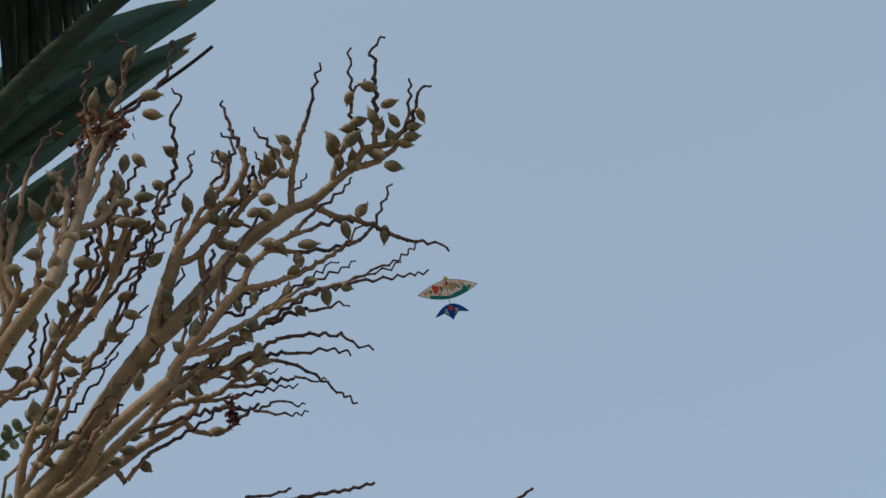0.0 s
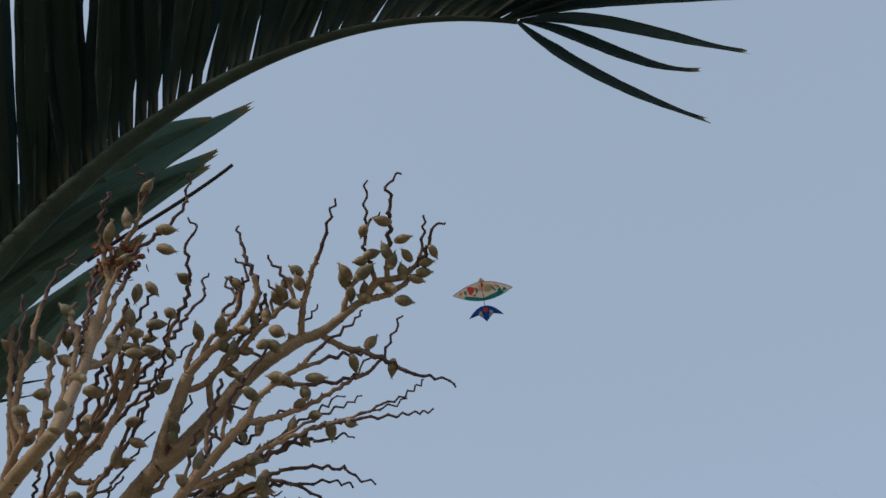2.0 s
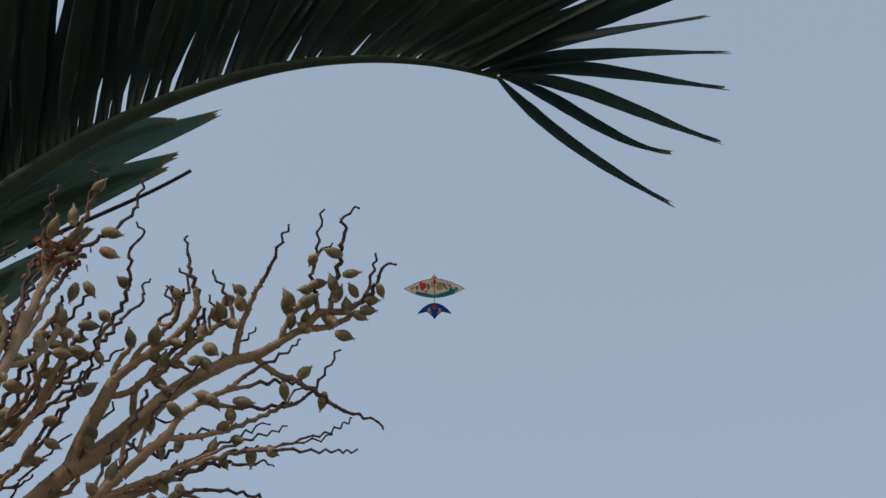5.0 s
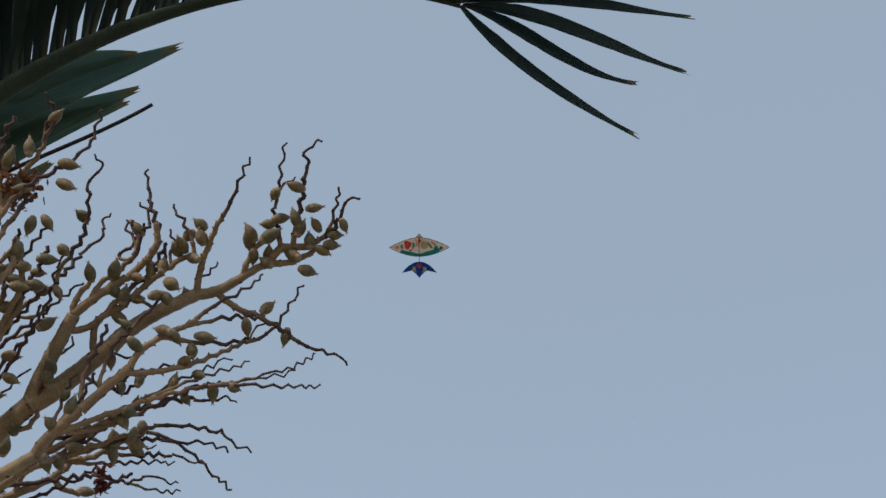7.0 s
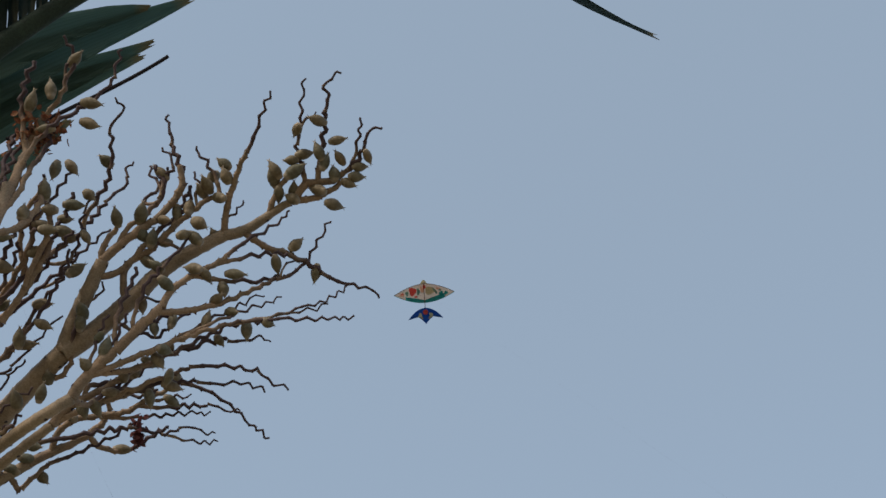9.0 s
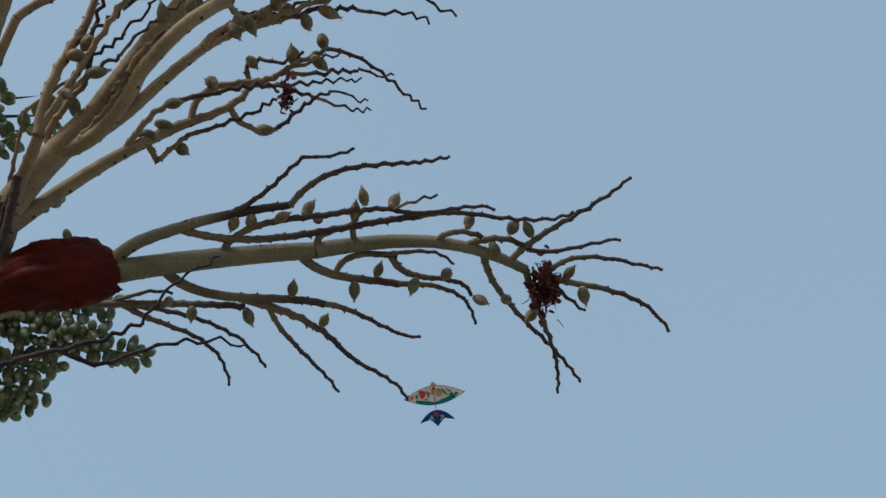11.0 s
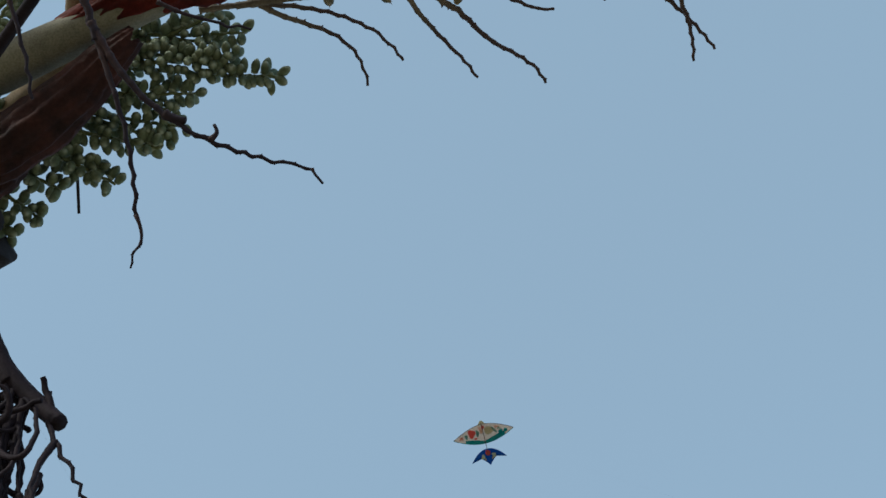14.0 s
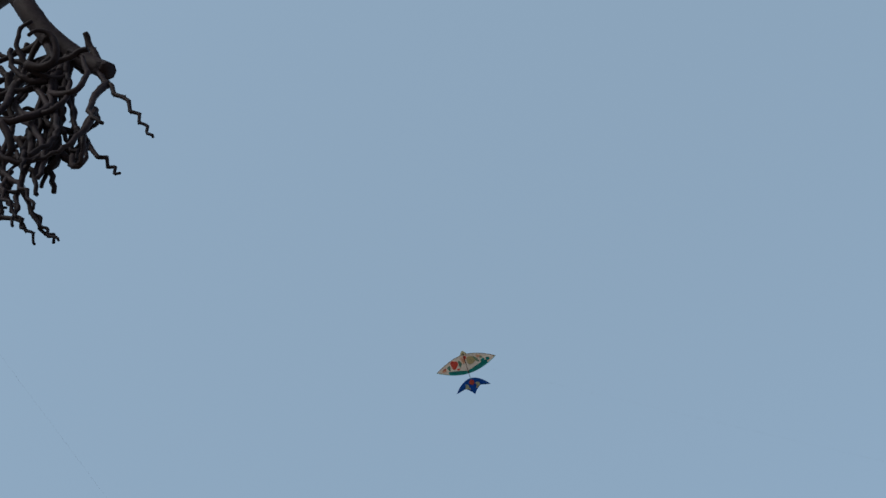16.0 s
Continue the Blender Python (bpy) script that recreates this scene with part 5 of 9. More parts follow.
branch(green, (0.8, -1.8, 7.1), (4.0, -3.9, 7.1), (7.0, -5.6, 6.8), (10.3, -7.1, 5.5), 3.4, 1.9, GREEN_STALK, 0.4, 0.4, 1.0)
branch(green, (-1.5, -3.9, 6.6), (1.5, -6.3, 6.3), (4.5, -8.6, 5.8), (7.7, -10.7, 5.0), 3.5, 1.9, GREEN_STALK, 0.4, 0.4, 1.0)
branch(green, (-3.1, -7.4, 5.9), (-0.7, -9.4, 5.6), (1.9, -11.2, 5.2), (4.6, -12.8, 4.7), 3.5, 1.9, GREEN_STALK, 0.4, 0.4, 1.0)
branch(green, (0.7, 4.5, 5.9), (4.3, 1.5, 5.9), (7.7, -1.0, 5.5), (11.5, -3.5, 4.2), 3.5, 1.9, GREEN_STALK, 0.4, 0.4, 1.0)
branch(green, (5.8, 9.0, 6.3), (11.1, 11.4, 5.5), (15.9, 13.6, 5.4), (21.2, 16.0, 6.1), 3.5, 2.0, GREEN_STALK, 0.4, 0.4, 1.0)
branch(green, (-0.5, 16.4, 4.6), (3.2, 19.6, 5.0), (6.7, 23.0, 5.5), (10.1, 26.5, 6.0), 3.6, 2.0, GREEN_STALK, 0.4, 0.4, 1.0)
branch(green, (-8.0, 18.7, 5.1), (-5.3, 23.2, 5.8), (-2.7, 27.9, 6.5), (-0.3, 32.5, 7.2), 3.7, 2.1, GREEN_STALK, 0.4, 0.4, 1.0)
branch(green, (-3.7, 9.2, 6.5), (-0.4, 13.3, 5.4), (2.5, 17.1, 5.4), (5.6, 21.4, 6.3), 3.6, 2.0, GREEN_STALK, 0.4, 0.4, 1.0)
branch(green, (4.9, 20.4, 6.1), (11.8, 21.9, 6.3), (18.7, 23.8, 6.5), (25.4, 26.2, 6.8), 3.5, 2.0, GREEN_STALK, 0.4, 0.4, 1.0)
branch(green, (9.4, 25.7, 5.9), (11.8, 30.4, 6.6), (14.4, 35.0, 7.3), (17.1, 39.6, 7.9), 3.6, 2.0, GREEN_STALK, 0.4, 0.4, 1.0)
branch(green, (14.1, 12.8, 5.6), (20.0, 10.7, 6.7), (25.4, 9.3, 6.9), (31.6, 8.4, 5.8), 3.4, 1.9, GREEN_STALK, 0.4, 0.4, 1.0)
branch(green, (12.7, 9.1, 6.2), (16.3, 6.9, 5.5), (19.9, 5.0, 5.1), (23.9, 3.6, 4.8), 3.4, 1.9, GREEN_STALK, 0.4, 0.4, 1.0)
branch(green, (10.6, 3.6, 5.4), (14.9, 2.0, 3.8), (18.8, 0.9, 3.0), (23.5, -0.2, 3.1), 3.5, 1.9, GREEN_STALK, 0.4, 0.4, 1.0)
branch(green, (6.6, -0.9, 7.4), (9.3, -2.2, 6.1), (11.9, -3.3, 4.8), (14.6, -3.9, 3.1), 3.5, 1.9, GREEN_STALK, 0.4, 0.4, 1.0)
branch(green, (17.2, 14.2, 5.7), (21.8, 12.8, 6.6), (25.6, 12.0, 6.8), (30.4, 11.5, 5.7), 3.4, 1.9, GREEN_STALK, 0.4, 0.4, 1.0)
branch(green, (14.9, 13.1, 5.6), (19.3, 15.3, 6.8), (23.3, 17.5, 7.4), (27.6, 20.2, 7.4), 3.7, 2.1, GREEN_STALK, 0.4, 0.4, 1.0)
branch(green, (15.2, 9.0, 6.1), (20.4, 10.9, 6.9), (25.4, 12.9, 7.2), (30.5, 15.4, 6.9), 3.8, 2.1, GREEN_STALK, 0.4, 0.4, 1.0)
branch(green, (10.7, 28.2, 6.3), (15.8, 31.4, 7.3), (20.9, 34.8, 7.9), (25.8, 38.5, 8.3), 4.1, 2.3, GREEN_STALK, 0.4, 0.4, 1.0)
branch(green, (32.8, 7.4, 5.7), (34.6, 7.4, 5.5), (36.3, 7.3, 5.5), (38.0, 7.2, 5.7), 1.9, 1.5, GREEN_STALK, 0.4, 0.4, 1.0)
fruit(green, 13.3, 10.2, 5.3, 62, -35, 1.0, GREENS)
fruit(green, 14.0, 8.8, 4.8, -27, -60, 1.0, GREENS)
fruit(green, 15.7, 10.1, 7.4, 80, 50, 1.0, GREENS)
fruit(green, 15.1, 7.3, 4.5, -55, -62, 1.0, GREENS)
fruit(green, 17.5, 9.0, 7.6, 19, 66, 1.0, GREENS)
fruit(green, 16.9, 6.9, 7.0, -11, 66, 1.0, GREENS)
fruit(green, 16.7, 10.6, 5.3, 76, -40, 1.0, GREENS)
fruit(green, 17.4, 7.8, 4.9, -72, -48, 1.0, GREENS)
fruit(green, 19.0, 11.3, 7.3, 62, 31, 1.0, GREENS)
fruit(green, 19.1, 7.4, 5.6, -56, -17, 1.0, GREENS)
fruit(green, 20.3, 9.2, 7.9, 23, 59, 1.0, GREENS)
fruit(green, 19.9, 8.2, 4.5, -45, -74, 1.0, GREENS)
fruit(green, 21.8, 8.7, 7.4, 52, 70, 1.0, GREENS)
fruit(green, 21.9, 7.8, 7.3, -51, 64, 1.0, GREENS)
fruit(green, 21.7, 10.6, 5.0, 2, -71, 1.0, GREENS)
fruit(green, 22.6, 7.1, 6.9, -67, 37, 1.0, GREENS)
fruit(green, 23.7, 8.6, 7.3, 52, 67, 1.0, GREENS)
fruit(green, 22.7, 7.5, 4.7, -48, -51, 1.0, GREENS)
fruit(green, 24.7, 9.4, 8.4, 22, 59, 1.0, GREENS)
fruit(green, 24.2, 7.6, 4.4, -64, -70, 1.0, GREENS)
fruit(green, 25.0, 9.9, 5.1, 11, -64, 1.0, GREENS)
fruit(green, 25.2, 6.5, 5.3, -92, -23, 1.0, GREENS)
fruit(green, 27.1, 10.2, 7.3, 40, 31, 1.0, GREENS)
fruit(green, 27.3, 7.0, 6.9, -48, 41, 1.0, GREENS)
fruit(green, 28.1, 9.2, 7.8, 50, 78, 1.0, GREENS)
fruit(green, 27.9, 6.6, 6.9, -85, 43, 1.0, GREENS)
fruit(green, 29.6, 9.1, 7.1, 10, 31, 1.0, GREENS)
fruit(green, 29.9, 6.6, 6.6, -52, 31, 1.0, GREENS)
fruit(green, 30.5, 8.2, 6.9, 33, 50, 1.0, GREENS)
fruit(green, 29.8, 7.5, 4.4, -15, -61, 1.0, GREENS)
fruit(green, 31.5, 8.8, 7.2, 21, 55, 1.0, GREENS)
fruit(green, 31.9, 6.2, 6.6, -74, 34, 1.0, GREENS)
fruit(green, 32.6, 7.9, 7.1, 50, 66, 1.0, GREENS)
fruit(green, 32.5, 6.3, 6.7, -74, 43, 1.0, GREENS)
fruit(green, 33.6, 8.0, 6.9, 46, 55, 1.0, GREENS)
fruit(green, 33.9, 6.3, 6.7, -69, 41, 1.0, GREENS)
fruit(green, 33.9, 8.8, 6.2, 79, 25, 1.0, GREENS)
fruit(green, 34.5, 6.0, 6.4, -71, 30, 1.0, GREENS)
fruit(green, 35.5, 8.5, 6.5, 67, 38, 1.0, GREENS)
fruit(green, 36.1, 6.2, 6.4, -56, 32, 1.0, GREENS)
fruit(green, 36.8, 8.1, 6.8, 64, 54, 1.0, GREENS)
fruit(green, 37.1, 6.0, 6.5, -66, 37, 1.0, GREENS)
fruit(green, 37.5, 8.1, 4.4, 60, -51, 1.0, GREENS)
fruit(green, 39.0, 6.3, 6.3, -36, 31, 1.0, GREENS)
fruit(green, 16.1, 14.7, 7.1, 78, 48, 1.0, GREENS)
fruit(green, 17.1, 12.9, 7.0, 47, 41, 1.0, GREENS)
fruit(green, 17.0, 15.1, 5.0, 85, -50, 1.0, GREENS)
fruit(green, 18.0, 10.6, 7.3, -72, 46, 1.0, GREENS)
fruit(green, 18.4, 15.0, 7.8, 34, 64, 1.0, GREENS)
fruit(green, 19.4, 11.5, 7.5, 12, 55, 1.0, GREENS)
fruit(green, 19.9, 14.3, 6.8, -29, 37, 1.0, GREENS)
fruit(green, 20.2, 10.3, 8.2, -65, 71, 1.0, GREENS)
fruit(green, 20.8, 15.2, 7.3, -17, 59, 1.0, GREENS)
fruit(green, 21.5, 11.5, 6.2, -70, 3, 1.0, GREENS)
fruit(green, 21.9, 14.3, 7.1, 61, 28, 1.0, GREENS)
fruit(green, 23.0, 11.0, 8.1, -49, 49, 1.0, GREENS)
fruit(green, 22.6, 13.9, 5.5, 43, -34, 1.0, GREENS)
fruit(green, 23.8, 10.9, 6.2, -59, -27, 1.0, GREENS)
fruit(green, 24.8, 14.0, 6.9, 66, 34, 1.0, GREENS)
fruit(green, 25.2, 11.1, 7.4, -74, 40, 1.0, GREENS)
fruit(green, 24.0, 14.3, 5.6, 80, -19, 1.0, GREENS)
fruit(green, 25.5, 11.2, 5.2, -93, -52, 1.0, GREENS)
fruit(green, 25.8, 14.5, 6.2, 89, -32, 1.0, GREENS)
fruit(green, 26.8, 10.7, 7.1, -80, 28, 1.0, GREENS)
fruit(green, 27.9, 13.0, 7.2, 7, 56, 1.0, GREENS)
fruit(green, 28.4, 11.4, 7.6, -43, 65, 1.0, GREENS)
fruit(green, 27.9, 15.1, 5.9, 83, -47, 1.0, GREENS)
fruit(green, 29.3, 12.0, 6.8, -50, 41, 1.0, GREENS)
fruit(green, 29.3, 15.5, 5.8, 63, -53, 1.0, GREENS)
fruit(green, 30.2, 12.1, 4.7, -52, -43, 1.0, GREENS)
fruit(green, 31.4, 14.1, 6.6, 64, 42, 1.0, GREENS)
fruit(green, 30.9, 12.7, 4.2, -29, -68, 1.0, GREENS)
fruit(green, 31.7, 15.3, 6.0, -3, -39, 1.0, GREENS)
fruit(green, 32.3, 11.6, 5.7, -74, 9, 1.0, GREENS)
fruit(green, 32.5, 14.3, 4.7, 63, -31, 1.0, GREENS)
fruit(green, 33.5, 11.9, 6.2, -81, 33, 1.0, GREENS)
fruit(green, 34.4, 14.0, 6.1, 36, 31, 1.0, GREENS)
fruit(green, 17.8, 10.8, 7.6, 74, 51, 1.0, GREENS)
fruit(green, 17.5, 10.3, 5.0, 61, -63, 1.0, GREENS)
fruit(green, 18.4, 11.7, 7.7, 48, 76, 1.0, GREENS)
fruit(green, 19.6, 8.6, 8.0, -34, 69, 1.0, GREENS)
fruit(green, 19.5, 10.9, 7.8, 41, 53, 1.0, GREENS)
fruit(green, 20.3, 8.5, 8.1, -58, 71, 1.0, GREENS)
fruit(green, 21.3, 10.7, 7.9, 1, 70, 1.0, GREENS)
fruit(green, 21.2, 9.8, 7.2, -48, 31, 1.0, GREENS)
fruit(green, 22.2, 10.7, 7.9, 28, 64, 1.0, GREENS)
fruit(green, 22.2, 9.8, 7.8, -50, 56, 1.0, GREENS)
fruit(green, 22.8, 11.0, 7.7, 45, 52, 1.0, GREENS)
fruit(green, 23.7, 8.7, 8.3, -25, 60, 1.0, GREENS)
fruit(green, 24.3, 11.9, 6.0, -8, -38, 1.0, GREENS)
fruit(green, 25.0, 9.2, 7.3, -28, 31, 1.0, GREENS)
fruit(green, 24.4, 10.8, 6.5, -97, 3, 1.0, GREENS)
fruit(green, 26.0, 9.2, 8.0, -32, 73, 1.0, GREENS)
fruit(green, 26.7, 10.5, 7.3, 61, 34, 1.0, GREENS)
fruit(green, 27.2, 8.5, 8.4, -69, 56, 1.0, GREENS)
fruit(green, 27.1, 10.8, 7.2, 82, 5, 1.0, GREENS)
fruit(green, 28.1, 8.1, 7.5, -79, 52, 1.0, GREENS)
fruit(green, 29.0, 10.4, 8.2, 70, 47, 1.0, GREENS)
fruit(green, 29.2, 8.7, 8.3, -53, 55, 1.0, GREENS)
fruit(green, 30.0, 10.2, 8.2, 57, 56, 1.0, GREENS)
fruit(green, 30.2, 8.3, 7.5, -43, 67, 1.0, GREENS)
fruit(green, 30.3, 10.9, 7.1, -44, 54, 1.0, GREENS)
fruit(green, 30.9, 8.1, 7.3, -88, 16, 1.0, GREENS)
fruit(green, 31.9, 10.5, 8.0, 78, 57, 1.0, GREENS)
fruit(green, 32.3, 9.3, 8.1, -35, 63, 1.0, GREENS)
fruit(green, 33.3, 10.1, 8.0, 28, 63, 1.0, GREENS)
fruit(green, 32.7, 9.3, 5.2, -39, -67, 1.0, GREENS)
fruit(green, 33.2, 10.7, 5.5, 60, -43, 1.0, GREENS)
fruit(green, 12.3, 6.8, 7.4, 82, 31, 1.0, GREENS)
fruit(green, 13.3, 4.4, 7.6, -72, 43, 1.0, GREENS)
fruit(green, 13.4, 6.5, 7.5, 64, 43, 1.0, GREENS)
fruit(green, 13.8, 3.0, 6.3, -11, 60, 1.0, GREENS)
fruit(green, 14.0, 6.8, 6.7, 64, 9, 1.0, GREENS)
fruit(green, 14.9, 3.2, 6.2, 22, 61, 1.0, GREENS)
fruit(green, 14.5, 8.0, 4.3, -29, -83, 1.0, GREENS)
fruit(green, 15.7, 2.7, 6.2, 6, 78, 1.0, GREENS)
fruit(green, 16.8, 6.0, 7.6, 62, 56, 1.0, GREENS)
fruit(green, 16.2, 4.7, 4.9, -68, -65, 1.0, GREENS)
fruit(green, 16.8, 5.9, 6.8, -76, 53, 1.0, GREENS)
fruit(green, 16.9, 4.0, 5.4, -86, -35, 1.0, GREENS)
fruit(green, 18.9, 6.0, 7.5, 64, 55, 1.0, GREENS)
fruit(green, 18.1, 4.1, 5.2, -65, -41, 1.0, GREENS)
fruit(green, 19.0, 6.7, 6.5, 46, 49, 1.0, GREENS)
fruit(green, 19.4, 3.9, 7.0, -67, 32, 1.0, GREENS)
fruit(green, 20.2, 6.1, 6.4, 39, 48, 1.0, GREENS)
fruit(green, 19.8, 4.3, 4.9, -58, -52, 1.0, GREENS)
fruit(green, 21.3, 6.0, 7.2, 55, 43, 1.0, GREENS)
fruit(green, 22.0, 4.6, 6.3, -6, 59, 1.0, GREENS)
fruit(green, 22.5, 6.5, 6.2, 69, 6, 1.0, GREENS)
fruit(green, 22.9, 3.4, 6.2, -78, 62, 1.0, GREENS)
fruit(green, 23.1, 6.0, 5.0, 50, -39, 1.0, GREENS)
fruit(green, 24.5, 3.4, 6.2, -21, 66, 1.0, GREENS)
fruit(green, 23.7, 6.4, 5.4, 71, -21, 1.0, GREENS)
fruit(green, 25.0, 3.3, 5.9, -16, 45, 1.0, GREENS)
fruit(green, 24.8, 6.4, 5.3, 78, -25, 1.0, GREENS)
fruit(green, 25.5, 4.3, 4.7, -53, -49, 1.0, GREENS)
fruit(green, 26.7, 6.0, 6.7, 42, 31, 1.0, GREENS)
fruit(green, 27.1, 3.7, 6.6, -86, 28, 1.0, GREENS)
fruit(green, 27.2, 6.3, 6.8, 81, 38, 1.0, GREENS)
fruit(green, 27.2, 4.6, 4.5, -40, -60, 1.0, GREENS)
fruit(green, 28.8, 4.9, 7.0, -13, 51, 1.0, GREENS)
fruit(green, 10.7, 5.7, 5.2, 167, -68, 1.0, GREENS)
fruit(green, 12.0, 2.6, 6.3, -55, 57, 1.0, GREENS)
fruit(green, 12.6, 4.2, 6.1, 47, 38, 1.0, GREENS)
fruit(green, 12.5, 1.7, 5.7, -93, 40, 1.0, GREENS)
fruit(green, 14.0, 4.0, 6.0, 56, 42, 1.0, GREENS)
fruit(green, 13.0, 1.7, 3.5, -80, -45, 1.0, GREENS)
fruit(green, 14.5, 4.7, 5.2, -43, -51, 1.0, GREENS)
fruit(green, 14.9, 1.0, 4.9, -70, 31, 1.0, GREENS)
fruit(green, 15.6, 4.8, 5.0, -46, -62, 1.0, GREENS)
fruit(green, 16.8, 1.2, 5.1, -48, 68, 1.0, GREENS)
fruit(green, 18.2, 3.3, 5.4, 52, 36, 1.0, GREENS)
fruit(green, 17.2, 2.2, 3.1, -22, -65, 1.0, GREENS)
fruit(green, 18.0, 4.9, 4.7, -33, -73, 1.0, GREENS)
fruit(green, 18.0, 1.4, 2.1, 0, -67, 1.0, GREENS)
fruit(green, 19.4, 4.4, 4.9, -59, -54, 1.0, GREENS)
fruit(green, 20.6, 0.3, 4.6, -36, 66, 1.0, GREENS)
fruit(green, 21.4, 2.4, 5.4, 37, 54, 1.0, GREENS)
fruit(green, 21.4, 0.7, 5.2, -74, 43, 1.0, GREENS)
fruit(green, 22.0, 3.1, 4.2, 55, 1, 1.0, GREENS)
fruit(green, 23.1, 0.5, 5.2, -73, 44, 1.0, GREENS)
fruit(green, 23.6, 1.7, 5.4, 8, 58, 1.0, GREENS)
fruit(green, 23.8, 0.0, 4.5, 13, 66, 1.0, GREENS)
fruit(green, 24.9, 2.6, 4.7, 70, 28, 1.0, GREENS)
fruit(green, 24.3, -0.0, 3.6, -78, -17, 1.0, GREENS)
fruit(green, 25.2, 2.4, 3.0, 69, -40, 1.0, GREENS)
fruit(green, 26.5, 0.2, 5.1, -64, 44, 1.0, GREENS)
fruit(green, 9.1, 2.6, 5.6, 59, -37, 1.0, GREENS)
fruit(green, 8.9, 1.4, 5.0, -16, -73, 1.0, GREENS)
fruit(green, 10.2, 2.2, 5.9, -90, 18, 1.0, GREENS)
fruit(green, 9.2, 0.4, 5.4, -71, -42, 1.0, GREENS)
fruit(green, 12.3, 2.3, 6.1, -62, 52, 1.0, GREENS)
fruit(green, 11.3, -0.2, 6.9, -71, 44, 1.0, GREENS)
fruit(green, 11.9, 1.6, 6.8, 39, 42, 1.0, GREENS)
fruit(green, 10.6, -1.3, 5.1, 25, 7, 1.0, GREENS)
fruit(green, 12.8, 2.6, 6.2, -37, 61, 1.0, GREENS)
fruit(green, 12.0, -0.8, 5.7, -80, 4, 1.0, GREENS)
fruit(green, 12.3, 2.1, 3.8, -66, -46, 1.0, GREENS)
fruit(green, 12.3, -1.0, 5.6, -94, 7, 1.0, GREENS)
fruit(green, 13.8, 2.0, 5.8, -59, 66, 1.0, GREENS)
fruit(green, 12.8, -0.6, 4.5, -73, -36, 1.0, GREENS)
fruit(green, 15.0, 1.9, 5.5, -30, 65, 1.0, GREENS)
fruit(green, 14.7, -1.3, 5.7, -82, 29, 1.0, GREENS)
fruit(green, 15.7, 0.5, 6.2, 36, 54, 1.0, GREENS)
fruit(green, 14.2, -1.0, 4.0, -89, -45, 1.0, GREENS)
fruit(green, 16.5, 0.1, 6.1, 22, 54, 1.0, GREENS)
fruit(green, 16.0, -1.2, 5.9, -71, 45, 1.0, GREENS)
fruit(green, 17.0, 2.0, 5.1, 32, 64, 1.0, GREENS)
fruit(green, 15.8, -1.6, 4.1, -85, -28, 1.0, GREENS)
fruit(green, 16.7, 0.7, 2.5, -73, -51, 1.0, GREENS)
fruit(green, 17.4, -1.6, 5.7, -74, 42, 1.0, GREENS)
fruit(green, 18.6, 0.1, 5.7, 45, 45, 1.0, GREENS)
fruit(green, 17.5, -2.0, 3.9, -89, -28, 1.0, GREENS)
fruit(green, 18.7, 0.9, 4.9, -36, 75, 1.0, GREENS)
fruit(green, 19.1, -2.2, 5.3, -82, 30, 1.0, GREENS)
fruit(green, 19.4, 2.1, 4.1, 56, 31, 1.0, GREENS)
fruit(green, 20.2, -1.1, 5.3, -10, 31, 1.0, GREENS)
fruit(green, 20.8, -0.0, 5.3, 73, 36, 1.0, GREENS)
fruit(green, 20.2, -1.8, 3.2, -56, -54, 1.0, GREENS)
fruit(green, 20.9, 0.1, 5.2, 69, 30, 1.0, GREENS)
fruit(green, 21.5, -2.3, 5.6, -70, 52, 1.0, GREENS)
fruit(green, 21.8, -0.0, 4.8, 65, 18, 1.0, GREENS)
fruit(green, 21.6, -1.7, 2.9, -37, -67, 1.0, GREENS)
fruit(green, 22.7, -0.6, 5.4, 50, 42, 1.0, GREENS)
fruit(green, 22.1, -2.1, 3.1, -50, -53, 1.0, GREENS)
fruit(green, 22.9, -0.1, 4.7, 82, 12, 1.0, GREENS)
fruit(green, 7.0, -0.1, 6.9, -15, 67, 1.0, GREENS)
fruit(green, 7.5, -2.7, 8.1, -91, 33, 1.0, GREENS)
fruit(green, 7.5, 1.1, 5.6, 46, 5, 1.0, GREENS)
fruit(green, 7.1, -2.8, 7.4, -94, 2, 1.0, GREENS)
fruit(green, 8.5, 0.1, 5.9, 29, 24, 1.0, GREENS)
fruit(green, 7.8, -3.0, 6.2, -101, -34, 1.0, GREENS)
fruit(green, 8.7, -1.0, 6.5, 2, 56, 1.0, GREENS)
fruit(green, 9.4, -3.8, 7.5, -93, 33, 1.0, GREENS)
fruit(green, 11.1, -2.6, 6.9, -6, 57, 1.0, GREENS)
fruit(green, 10.2, -4.0, 7.5, -94, 45, 1.0, GREENS)
fruit(green, 11.6, -2.2, 6.5, 29, 48, 1.0, GREENS)
fruit(green, 10.1, -4.5, 6.5, -107, 8, 1.0, GREENS)
fruit(green, 12.6, -2.1, 5.6, 56, 38, 1.0, GREENS)
fruit(green, 10.3, -4.2, 5.3, -103, -39, 1.0, GREENS)
fruit(green, 12.1, -1.8, 5.7, 53, 27, 1.0, GREENS)
fruit(green, 12.2, -4.7, 7.0, -75, 51, 1.0, GREENS)
fruit(green, 12.9, -3.2, 5.9, 1, 62, 1.0, GREENS)
fruit(green, 12.0, -5.3, 5.1, -99, -22, 1.0, GREENS)
fruit(green, 14.0, -3.1, 5.2, 41, 59, 1.0, GREENS)
fruit(green, 13.3, -5.3, 6.5, -76, 47, 1.0, GREENS)
fruit(green, 14.7, -3.1, 4.6, 56, 55, 1.0, GREENS)
